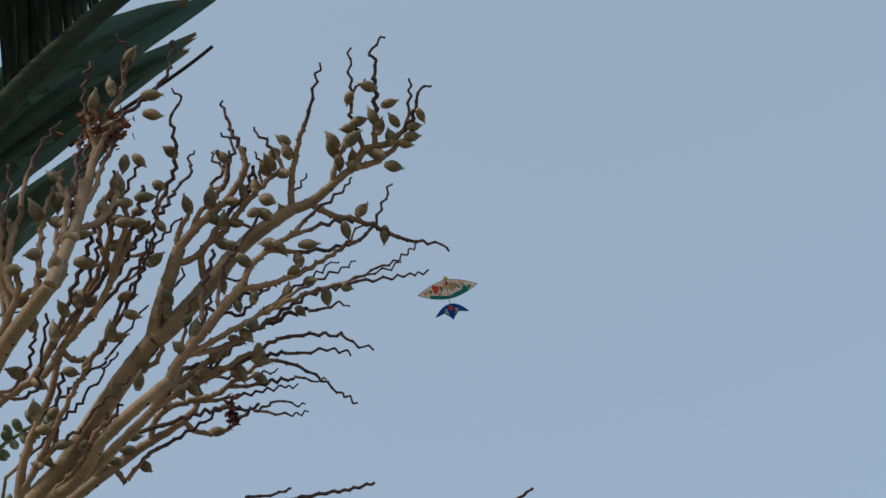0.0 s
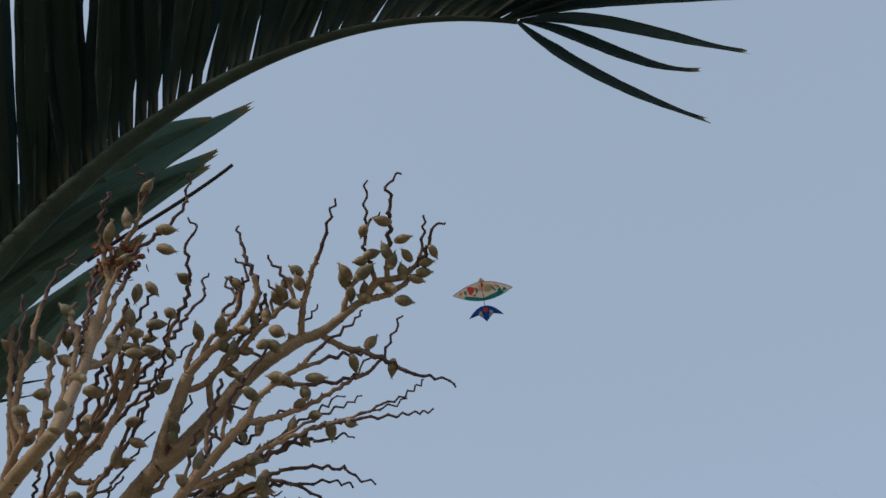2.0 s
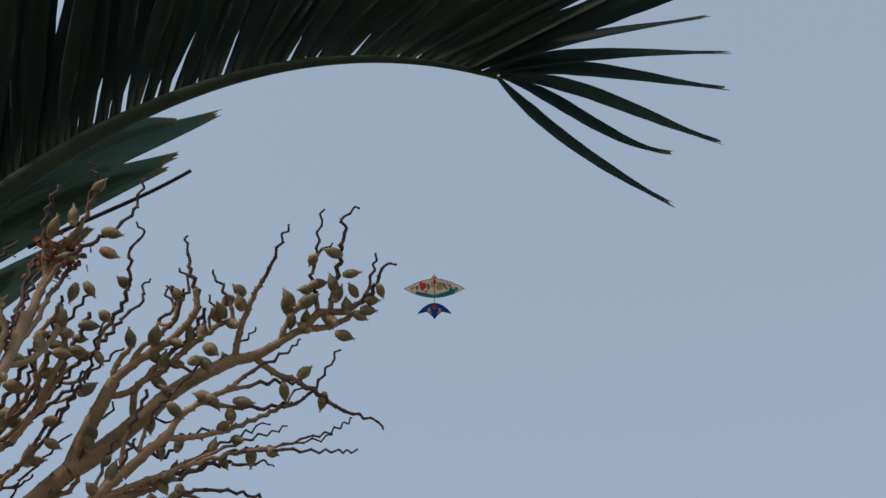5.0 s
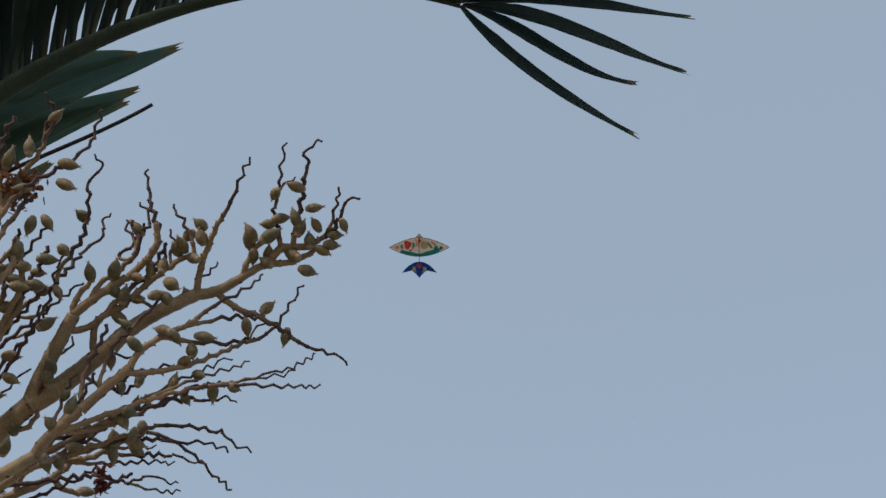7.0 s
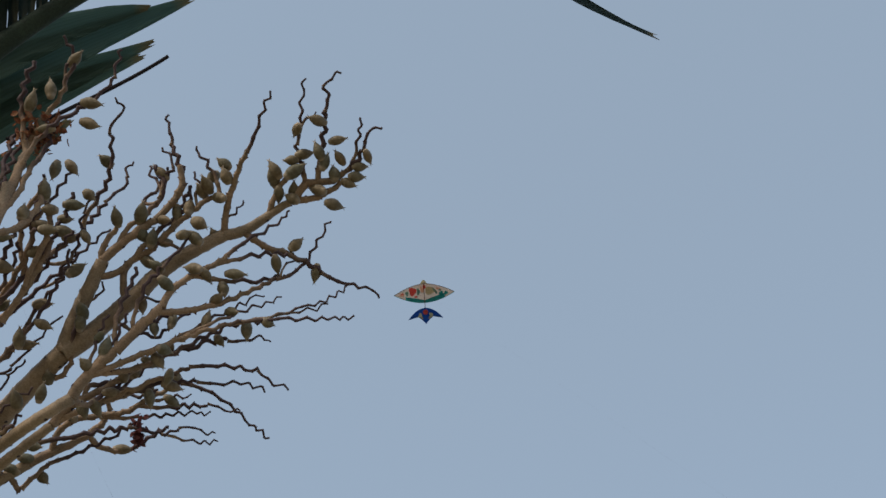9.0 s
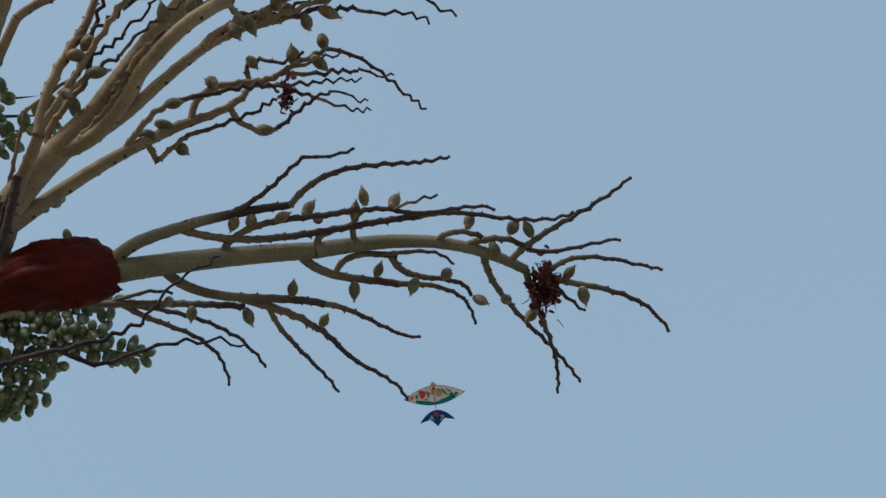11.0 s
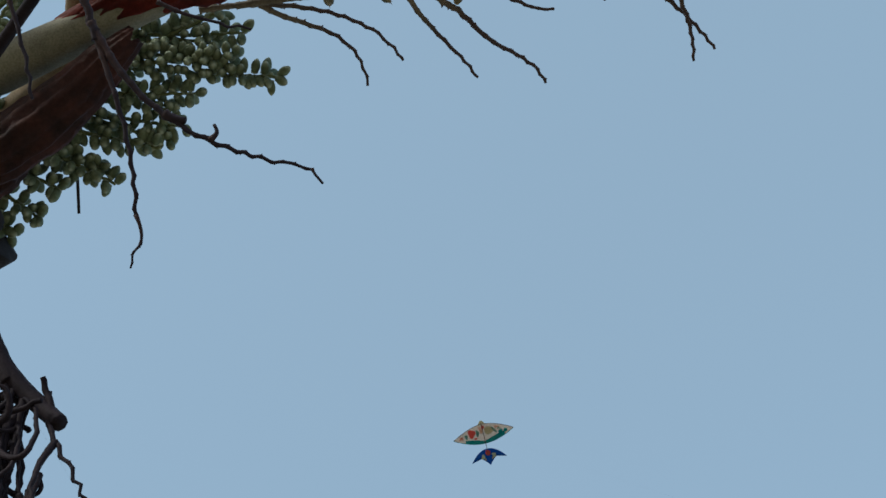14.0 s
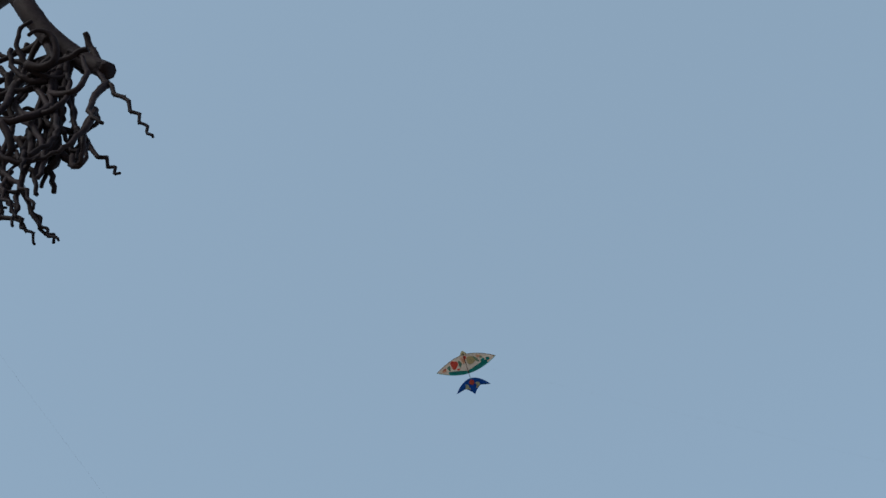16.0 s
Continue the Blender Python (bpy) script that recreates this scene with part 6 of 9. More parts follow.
fruit(green, 13.9, -6.1, 5.7, -89, 25, 1.0, GREENS)
fruit(green, 15.7, -3.9, 4.1, 3, 43, 1.0, GREENS)
fruit(green, 15.1, -5.7, 5.7, -40, 31, 1.0, GREENS)
fruit(green, 15.7, -3.8, 4.0, 5, 31, 1.0, GREENS)
fruit(green, 14.2, -6.0, 3.8, -84, -42, 1.0, GREENS)
fruit(green, 16.0, -4.5, 2.6, -23, -16, 1.0, GREENS)
fruit(green, 16.0, -6.9, 4.8, -78, 31, 1.0, GREENS)
fruit(green, 16.9, -4.4, 3.7, 55, -7, 1.0, GREENS)
fruit(green, 15.8, -7.3, 4.1, -108, 12, 1.0, GREENS)
fruit(green, 18.0, -5.4, 4.4, 30, 37, 1.0, GREENS)
fruit(green, 1.6, -0.6, 6.5, 56, -23, 1.0, GREENS)
fruit(green, 0.5, -3.9, 6.0, 21, -19, 1.0, GREENS)
fruit(green, 3.8, -2.1, 7.7, 41, 24, 1.0, GREENS)
fruit(green, 3.0, -3.9, 8.3, -75, 56, 1.0, GREENS)
fruit(green, 3.7, -2.4, 7.9, 23, 32, 1.0, GREENS)
fruit(green, 1.4, -3.7, 6.4, -106, -28, 1.0, GREENS)
fruit(green, 3.2, -1.8, 6.3, 47, -31, 1.0, GREENS)
fruit(green, 4.2, -5.0, 8.1, -91, 45, 1.0, GREENS)
fruit(green, 3.8, -2.7, 5.8, 34, -53, 1.0, GREENS)
fruit(green, 3.7, -4.2, 5.8, -63, -53, 1.0, GREENS)
fruit(green, 5.4, -3.0, 7.7, 47, 27, 1.0, GREENS)
fruit(green, 5.3, -5.5, 8.0, -79, 49, 1.0, GREENS)
fruit(green, 6.3, -3.7, 7.7, 46, 34, 1.0, GREENS)
fruit(green, 4.9, -5.8, 7.5, -90, 21, 1.0, GREENS)
fruit(green, 7.4, -4.5, 7.7, 31, 39, 1.0, GREENS)
fruit(green, 5.0, -5.8, 6.0, -96, -34, 1.0, GREENS)
fruit(green, 8.0, -4.9, 7.6, 34, 43, 1.0, GREENS)
fruit(green, 7.1, -6.4, 7.8, -90, 57, 1.0, GREENS)
fruit(green, 7.4, -4.1, 6.7, 44, -1, 1.0, GREENS)
fruit(green, 7.4, -6.5, 7.7, -70, 48, 1.0, GREENS)
fruit(green, 8.3, -4.6, 6.3, 37, -10, 1.0, GREENS)
fruit(green, 7.5, -7.2, 7.2, -103, 32, 1.0, GREENS)
fruit(green, 9.8, -5.7, 7.0, 46, 40, 1.0, GREENS)
fruit(green, 7.6, -6.7, 5.2, -84, -55, 1.0, GREENS)
fruit(green, 10.0, -6.0, 7.1, 42, 49, 1.0, GREENS)
fruit(green, 9.5, -8.0, 6.8, -91, 39, 1.0, GREENS)
fruit(green, 9.9, -5.6, 5.3, 37, -28, 1.0, GREENS)
fruit(green, 9.7, -8.2, 6.5, -107, 36, 1.0, GREENS)
fruit(green, 11.4, -6.4, 6.4, 33, 32, 1.0, GREENS)
fruit(green, 10.0, -8.3, 6.5, -105, 37, 1.0, GREENS)
fruit(green, 11.4, -6.1, 5.2, 45, -11, 1.0, GREENS)
fruit(green, -0.0, -3.3, 6.9, 32, 13, 1.0, GREENS)
fruit(green, -0.8, -6.1, 7.2, -120, 30, 1.0, GREENS)
fruit(green, -0.1, -3.5, 5.6, 39, -36, 1.0, GREENS)
fruit(green, 0.6, -6.3, 7.7, -85, 58, 1.0, GREENS)
fruit(green, 0.0, -4.3, 5.3, 6, -56, 1.0, GREENS)
fruit(green, -0.6, -6.0, 5.5, -101, -38, 1.0, GREENS)
fruit(green, 1.0, -4.6, 5.3, 33, -47, 1.0, GREENS)
fruit(green, 1.0, -7.4, 7.1, -115, 35, 1.0, GREENS)
fruit(green, 2.4, -5.1, 6.3, 41, 1, 1.0, GREENS)
fruit(green, 2.7, -7.9, 7.3, -74, 52, 1.0, GREENS)
fruit(green, 3.1, -5.6, 6.0, 42, -9, 1.0, GREENS)
fruit(green, 1.5, -8.1, 5.9, -107, -10, 1.0, GREENS)
fruit(green, 3.6, -6.0, 5.8, 51, -11, 1.0, GREENS)
fruit(green, 1.9, -7.9, 5.1, -103, -42, 1.0, GREENS)
fruit(green, 4.1, -6.6, 5.4, 30, -26, 1.0, GREENS)
fruit(green, 3.0, -9.2, 5.5, -112, -15, 1.0, GREENS)
fruit(green, 4.2, -6.8, 5.0, 32, -38, 1.0, GREENS)
fruit(green, 5.1, -10.1, 6.7, -98, 46, 1.0, GREENS)
fruit(green, 6.2, -8.0, 6.3, 48, 29, 1.0, GREENS)
fruit(green, 5.0, -9.2, 4.4, -58, -57, 1.0, GREENS)
fruit(green, 5.7, -8.4, 4.5, 16, -51, 1.0, GREENS)
fruit(green, 6.7, -10.3, 6.7, -48, 61, 1.0, GREENS)
fruit(green, 7.4, -9.6, 6.5, 12, 51, 1.0, GREENS)
fruit(green, 6.6, -11.0, 6.2, -72, 31, 1.0, GREENS)
fruit(green, 8.0, -9.2, 5.6, 43, 17, 1.0, GREENS)
fruit(green, 7.6, -11.6, 6.2, -95, 52, 1.0, GREENS)
fruit(green, 8.5, -9.8, 5.9, 46, 38, 1.0, GREENS)
fruit(green, 8.1, -11.6, 6.2, -68, 50, 1.0, GREENS)
fruit(green, -2.1, -6.3, 5.5, 48, -14, 1.0, GREENS)
fruit(green, -3.5, -8.6, 5.0, -106, -36, 1.0, GREENS)
fruit(green, -0.3, -7.9, 6.3, 37, 26, 1.0, GREENS)
fruit(green, -2.4, -9.8, 6.0, -115, 11, 1.0, GREENS)
fruit(green, -0.5, -7.7, 5.2, 39, -20, 1.0, GREENS)
fruit(green, -1.7, -10.3, 5.8, -109, 6, 1.0, GREENS)
fruit(green, 1.2, -9.0, 6.2, 41, 31, 1.0, GREENS)
fruit(green, -1.6, -10.2, 4.9, -117, -28, 1.0, GREENS)
fruit(green, 1.0, -8.6, 5.7, 48, 7, 1.0, GREENS)
fruit(green, 0.4, -11.6, 6.1, -105, 29, 1.0, GREENS)
fruit(green, 2.9, -10.3, 6.0, 32, 30, 1.0, GREENS)
fruit(green, 1.5, -12.0, 6.0, -81, 31, 1.0, GREENS)
fruit(green, 3.6, -10.6, 5.7, 41, 25, 1.0, GREENS)
fruit(green, 2.8, -12.2, 6.4, -70, 59, 1.0, GREENS)
fruit(green, 3.8, -11.0, 6.0, 32, 37, 1.0, GREENS)
fruit(green, 3.0, -12.9, 6.1, -114, 52, 1.0, GREENS)
fruit(green, 4.2, -10.9, 5.6, 43, 23, 1.0, GREENS)
fruit(green, 4.5, -12.7, 5.7, -33, 31, 1.0, GREENS)
fruit(green, 5.5, -12.1, 5.8, 38, 45, 1.0, GREENS)
fruit(green, 3.8, -13.7, 3.9, -106, -37, 1.0, GREENS)
fruit(green, 2.7, 3.9, 7.1, 17, 51, 1.0, GREENS)
fruit(green, 0.9, 3.0, 4.9, -93, -38, 1.0, GREENS)
fruit(green, 2.8, 4.6, 5.5, 30, -13, 1.0, GREENS)
fruit(green, 1.3, 2.3, 5.2, -109, -26, 1.0, GREENS)
fruit(green, 2.9, 4.4, 5.1, 35, -28, 1.0, GREENS)
fruit(green, 2.9, 1.1, 6.6, -113, 30, 1.0, GREENS)
fruit(green, 4.2, 3.1, 4.9, 32, -37, 1.0, GREENS)
fruit(green, 5.0, 0.3, 6.9, -76, 52, 1.0, GREENS)
fruit(green, 5.7, 2.3, 6.3, 35, 21, 1.0, GREENS)
fruit(green, 4.9, 0.2, 6.9, -101, 55, 1.0, GREENS)
fruit(green, 7.2, 0.5, 6.6, 15, 47, 1.0, GREENS)
fruit(green, 4.7, -0.3, 4.8, -105, -31, 1.0, GREENS)
fruit(green, 6.5, 1.5, 4.9, 31, -29, 1.0, GREENS)
fruit(green, 6.3, -2.2, 8.2, -102, 31, 1.0, GREENS)
fruit(green, 7.5, 0.6, 4.5, 32, -39, 1.0, GREENS)
fruit(green, 7.4, -1.7, 6.2, -73, 31, 1.0, GREENS)
fruit(green, 9.5, -0.1, 6.5, -77, 7, 1.0, GREENS)
fruit(green, 8.5, -2.8, 7.5, -72, 31, 1.0, GREENS)
fruit(green, 10.3, -1.5, 7.1, 34, 40, 1.0, GREENS)
fruit(green, 8.3, -1.8, 3.7, -69, -65, 1.0, GREENS)
fruit(green, 11.0, -2.1, 6.9, 21, 51, 1.0, GREENS)
fruit(green, 9.1, -3.1, 3.8, -96, -42, 1.0, GREENS)
fruit(green, 10.7, -2.2, 3.5, 10, -52, 1.0, GREENS)
fruit(green, 10.3, -4.1, 5.4, -86, -43, 1.0, GREENS)
fruit(green, 12.8, -3.4, 5.7, -18, 31, 1.0, GREENS)
fruit(green, 11.8, -4.9, 6.9, -95, 44, 1.0, GREENS)
fruit(green, 5.0, 10.6, 6.0, 81, -12, 1.0, GREENS)
fruit(green, 7.2, 10.3, 5.1, 60, -48, 1.0, GREENS)
fruit(green, 9.0, 10.9, 7.3, 63, 62, 1.0, GREENS)
fruit(green, 8.7, 10.4, 4.5, 38, -69, 1.0, GREENS)
fruit(green, 8.9, 11.9, 5.4, 94, -19, 1.0, GREENS)
fruit(green, 11.1, 10.3, 6.2, 64, -1, 1.0, GREENS)
fruit(green, 10.2, 12.5, 5.3, 90, -17, 1.0, GREENS)
fruit(green, 12.3, 10.6, 6.5, -45, 30, 1.0, GREENS)
fruit(green, 11.2, 13.0, 5.1, 96, -22, 1.0, GREENS)
fruit(green, 13.5, 12.0, 6.5, 4, 31, 1.0, GREENS)
fruit(green, 13.1, 13.1, 6.9, 79, 55, 1.0, GREENS)
fruit(green, 13.2, 13.2, 4.5, 76, -50, 1.0, GREENS)
fruit(green, 12.9, 13.9, 5.2, 106, -15, 1.0, GREENS)
fruit(green, 14.3, 13.3, 4.4, 46, -54, 1.0, GREENS)
fruit(green, 14.5, 14.6, 5.1, 106, -18, 1.0, GREENS)
fruit(green, 15.2, 14.1, 4.5, 73, -49, 1.0, GREENS)
fruit(green, 16.7, 13.9, 7.0, 17, 62, 1.0, GREENS)
fruit(green, 18.3, 12.4, 7.2, -44, 50, 1.0, GREENS)
fruit(green, 16.5, 15.5, 5.5, 103, -23, 1.0, GREENS)
fruit(green, 19.1, 12.1, 7.2, -61, 47, 1.0, GREENS)
fruit(green, 18.0, 16.2, 5.7, 99, -27, 1.0, GREENS)
fruit(green, 19.2, 14.8, 5.1, -17, -62, 1.0, GREENS)
fruit(green, 20.2, 16.0, 6.7, 43, 31, 1.0, GREENS)
fruit(green, 21.0, 14.6, 5.7, -26, -6, 1.0, GREENS)
fruit(green, 19.8, 17.2, 6.1, 106, -29, 1.0, GREENS)
fruit(green, 22.0, 15.0, 5.1, -50, -38, 1.0, GREENS)
fruit(green, -0.3, 17.3, 6.0, 96, 63, 1.0, GREENS)
fruit(green, 2.0, 15.2, 4.3, -15, -57, 1.0, GREENS)
fruit(green, -0.0, 18.4, 3.9, 106, -29, 1.0, GREENS)
fruit(green, 2.0, 17.2, 4.4, 79, -54, 1.0, GREENS)
fruit(green, 0.3, 19.1, 5.0, 127, 8, 1.0, GREENS)
fruit(green, 2.7, 18.0, 3.7, -24, -47, 1.0, GREENS)
fruit(green, 0.7, 19.5, 4.7, 120, -3, 1.0, GREENS)
fruit(green, 3.8, 17.8, 4.4, -4, -59, 1.0, GREENS)
fruit(green, 1.8, 20.3, 4.5, 111, -17, 1.0, GREENS)
fruit(green, 4.0, 18.9, 4.4, 36, -63, 1.0, GREENS)
fruit(green, 2.6, 21.1, 5.5, 125, 15, 1.0, GREENS)
fruit(green, 4.5, 19.8, 3.8, -23, -57, 1.0, GREENS)
fruit(green, 3.5, 21.3, 6.2, 97, 45, 1.0, GREENS)
fruit(green, 6.3, 19.3, 6.4, -55, 11, 1.0, GREENS)
fruit(green, 5.3, 21.2, 7.4, 60, 57, 1.0, GREENS)
fruit(green, 6.1, 21.1, 4.9, 37, -53, 1.0, GREENS)
fruit(green, 4.3, 22.7, 4.8, 122, -19, 1.0, GREENS)
fruit(green, 6.7, 21.4, 4.7, 64, -65, 1.0, GREENS)
fruit(green, 5.2, 23.6, 5.3, 115, -5, 1.0, GREENS)
fruit(green, 7.6, 22.0, 5.7, -18, 10, 1.0, GREENS)
fruit(green, 6.3, 24.5, 5.7, 106, 8, 1.0, GREENS)
fruit(green, 8.8, 22.5, 7.1, 82, 37, 1.0, GREENS)
fruit(green, 6.6, 24.9, 5.1, 130, -19, 1.0, GREENS)
fruit(green, 8.8, 23.3, 6.4, -22, 29, 1.0, GREENS)
fruit(green, 7.4, 25.6, 5.0, 117, -26, 1.0, GREENS)
fruit(green, 9.5, 24.0, 6.6, -27, 31, 1.0, GREENS)
fruit(green, 8.0, 26.1, 5.1, 114, -27, 1.0, GREENS)
fruit(green, 10.3, 25.1, 6.8, -15, 36, 1.0, GREENS)
fruit(green, 8.4, 27.1, 5.6, 138, -12, 1.0, GREENS)
fruit(green, 10.9, 25.2, 6.4, -32, 18, 1.0, GREENS)
fruit(green, 9.2, 27.9, 5.3, 123, -29, 1.0, GREENS)
fruit(green, -8.9, 20.0, 5.2, 125, 6, 1.0, GREENS)
fruit(green, -6.2, 19.2, 5.7, -10, 21, 1.0, GREENS)
fruit(green, -8.3, 20.1, 6.4, 134, 51, 1.0, GREENS)
fruit(green, -5.8, 19.7, 5.8, -16, 18, 1.0, GREENS)
fruit(green, -7.9, 21.9, 5.2, 135, -5, 1.0, GREENS)
fruit(green, -5.3, 21.1, 6.3, -1, 33, 1.0, GREENS)
fruit(green, -7.3, 22.4, 6.4, 136, 36, 1.0, GREENS)
fruit(green, -4.5, 21.9, 6.2, -12, 21, 1.0, GREENS)
fruit(green, -6.9, 23.4, 5.7, 128, 5, 1.0, GREENS)
fruit(green, -4.4, 22.2, 6.2, -13, 22, 1.0, GREENS)
fruit(green, -6.0, 23.8, 7.1, 139, 56, 1.0, GREENS)
fruit(green, -4.2, 24.1, 4.5, 10, -59, 1.0, GREENS)
fruit(green, -4.3, 24.2, 7.3, 22, 63, 1.0, GREENS)
fruit(green, -3.1, 24.5, 6.4, -6, 18, 1.0, GREENS)
fruit(green, -5.2, 26.5, 5.7, 134, -16, 1.0, GREENS)
fruit(green, -3.7, 26.5, 4.8, 74, -58, 1.0, GREENS)
fruit(green, -4.3, 26.4, 7.5, 122, 61, 1.0, GREENS)
fruit(green, -2.3, 25.9, 6.7, -9, 18, 1.0, GREENS)
fruit(green, -3.2, 27.2, 7.6, 66, 58, 1.0, GREENS)
fruit(green, -2.3, 28.1, 5.1, 41, -58, 1.0, GREENS)
fruit(green, -3.9, 28.9, 6.3, 140, -7, 1.0, GREENS)
fruit(green, -2.1, 29.2, 5.2, 65, -65, 1.0, GREENS)
fruit(green, -1.8, 29.0, 7.9, 37, 62, 1.0, GREENS)
fruit(green, -1.1, 29.1, 7.8, 11, 47, 1.0, GREENS)
fruit(green, -2.0, 30.2, 8.0, 94, 57, 1.0, GREENS)
fruit(green, -0.1, 30.2, 6.0, -9, -33, 1.0, GREENS)
fruit(green, -1.1, 30.8, 8.3, 51, 70, 1.0, GREENS)
fruit(green, 0.1, 30.5, 7.6, -10, 28, 1.0, GREENS)
fruit(green, -1.2, 32.3, 8.3, 111, 56, 1.0, GREENS)
fruit(green, 0.5, 31.4, 7.7, -4, 28, 1.0, GREENS)
fruit(green, -0.9, 32.7, 8.5, 131, 63, 1.0, GREENS)
fruit(green, -4.0, 10.9, 5.7, 127, -25, 1.0, GREENS)
fruit(green, 0.2, 8.5, 5.3, -61, -53, 1.0, GREENS)
fruit(green, -3.0, 11.8, 5.1, 120, -40, 1.0, GREENS)
fruit(green, -2.0, 12.4, 4.9, 92, -48, 1.0, GREENS)
fruit(green, -2.4, 13.2, 5.5, 130, -15, 1.0, GREENS)
fruit(green, 0.3, 12.1, 5.4, -10, -17, 1.0, GREENS)
fruit(green, -0.5, 14.2, 6.6, 80, 31, 1.0, GREENS)
fruit(green, 0.8, 13.3, 4.6, -16, -47, 1.0, GREENS)
fruit(green, 0.5, 14.3, 7.1, 37, 65, 1.0, GREENS)
fruit(green, 1.9, 14.1, 6.1, -16, 18, 1.0, GREENS)
fruit(green, 0.6, 15.7, 3.7, -33, -33, 1.0, GREENS)
fruit(green, 2.5, 14.9, 6.1, -20, 16, 1.0, GREENS)
fruit(green, -0.8, 17.9, 3.9, 132, -31, 1.0, GREENS)
fruit(green, 3.4, 15.9, 5.7, -30, 2, 1.0, GREENS)
fruit(green, 0.5, 18.8, 3.7, 108, -41, 1.0, GREENS)
fruit(green, 3.8, 17.0, 4.8, -9, -34, 1.0, GREENS)
fruit(green, 2.3, 18.7, 6.9, 133, 48, 1.0, GREENS)
fruit(green, 5.0, 18.4, 6.0, -6, 6, 1.0, GREENS)
fruit(green, 4.6, 19.1, 7.1, 14, 54, 1.0, GREENS)
fruit(green, 4.6, 19.9, 3.9, -16, -51, 1.0, GREENS)
fruit(green, 3.2, 21.5, 4.4, 127, -29, 1.0, GREENS)
fruit(green, 6.7, 19.3, 6.0, -60, -6, 1.0, GREENS)
fruit(green, 5.7, 20.9, 7.7, 133, 80, 1.0, GREENS)
fruit(green, 6.0, 21.5, 4.9, 29, -60, 1.0, GREENS)
fruit(green, 8.4, 19.7, 6.1, -57, -2, 1.0, GREENS)
fruit(green, 8.1, 22.2, 7.0, 65, 31, 1.0, GREENS)
fruit(green, 9.3, 20.3, 5.3, -53, -37, 1.0, GREENS)
fruit(green, 10.0, 22.8, 7.1, 75, 33, 1.0, GREENS)
fruit(green, 11.3, 20.4, 6.5, -66, 10, 1.0, GREENS)
fruit(green, 12.8, 21.5, 7.3, -31, 42, 1.0, GREENS)
fruit(green, 12.6, 21.0, 5.4, -52, -33, 1.0, GREENS)
fruit(green, 13.6, 23.0, 7.8, 68, 69, 1.0, GREENS)
fruit(green, 15.6, 21.6, 6.8, -64, 15, 1.0, GREENS)
fruit(green, 14.8, 24.0, 7.2, 75, 31, 1.0, GREENS)
fruit(green, 16.3, 22.7, 5.2, -23, -54, 1.0, GREENS)
fruit(green, 16.6, 24.4, 7.6, 84, 49, 1.0, GREENS)
fruit(green, 18.3, 22.4, 6.9, -61, 16, 1.0, GREENS)
fruit(green, 18.0, 24.9, 5.7, 70, -30, 1.0, GREENS)
fruit(green, 19.9, 23.3, 7.6, -45, 43, 1.0, GREENS)
fruit(green, 19.6, 25.5, 5.7, 92, -36, 1.0, GREENS)
fruit(green, 22.1, 23.8, 7.4, -50, 30, 1.0, GREENS)
fruit(green, 22.0, 25.6, 8.1, 116, 72, 1.0, GREENS)
fruit(green, 23.0, 24.8, 5.3, -23, -60, 1.0, GREENS)
fruit(green, 24.6, 25.5, 8.0, -14, 59, 1.0, GREENS)
fruit(green, 24.5, 25.6, 5.3, -3, -64, 1.0, GREENS)
fruit(green, 26.0, 25.8, 8.1, -33, 59, 1.0, GREENS)
fruit(green, 8.8, 27.9, 6.2, 135, 4, 1.0, GREENS)
fruit(green, 9.9, 28.3, 5.0, 117, -53, 1.0, GREENS)
fruit(green, 9.6, 29.3, 6.1, 132, -9, 1.0, GREENS)
fruit(green, 10.7, 28.7, 4.8, 93, -71, 1.0, GREENS)
fruit(green, 9.8, 29.2, 7.1, 129, 29, 1.0, GREENS)
fruit(green, 11.0, 30.4, 5.4, 102, -44, 1.0, GREENS)
fruit(green, 10.7, 31.2, 6.2, 129, -14, 1.0, GREENS)
fruit(green, 11.9, 30.4, 5.1, 61, -73, 1.0, GREENS)
fruit(green, 10.9, 31.8, 7.0, 136, 12, 1.0, GREENS)
fruit(green, 13.7, 30.5, 8.2, 67, 66, 1.0, GREENS)
fruit(green, 11.8, 32.5, 7.8, 121, 40, 1.0, GREENS)
fruit(green, 14.2, 31.5, 6.9, -23, 1, 1.0, GREENS)
fruit(green, 12.1, 33.5, 7.7, 134, 31, 1.0, GREENS)
fruit(green, 13.9, 32.9, 8.1, 25, 49, 1.0, GREENS)
fruit(green, 12.7, 35.0, 7.2, 136, 4, 1.0, GREENS)
fruit(green, 14.9, 33.5, 7.9, -2, 31, 1.0, GREENS)
fruit(green, 13.6, 36.2, 6.7, 123, -20, 1.0, GREENS)
fruit(green, 15.6, 34.3, 7.9, -14, 24, 1.0, GREENS)
fruit(green, 14.2, 37.3, 7.2, 123, -9, 1.0, GREENS)
fruit(green, 16.4, 35.8, 6.6, -27, -32, 1.0, GREENS)
fruit(green, 15.0, 37.3, 8.7, 106, 53, 1.0, GREENS)
fruit(green, 16.7, 36.7, 8.4, -4, 34, 1.0, GREENS)
fruit(green, 15.1, 39.2, 7.4, 136, -9, 1.0, GREENS)
fruit(green, 17.7, 37.9, 8.1, -10, 14, 1.0, GREENS)
fruit(green, 16.6, 39.9, 9.0, 94, 49, 1.0, GREENS)
fruit(green, 17.8, 38.4, 8.4, -6, 25, 1.0, GREENS)
fruit(green, 15.8, 12.7, 7.3, 46, 69, 1.0, GREENS)
fruit(green, 15.9, 10.4, 5.4, 76, -30, 1.0, GREENS)
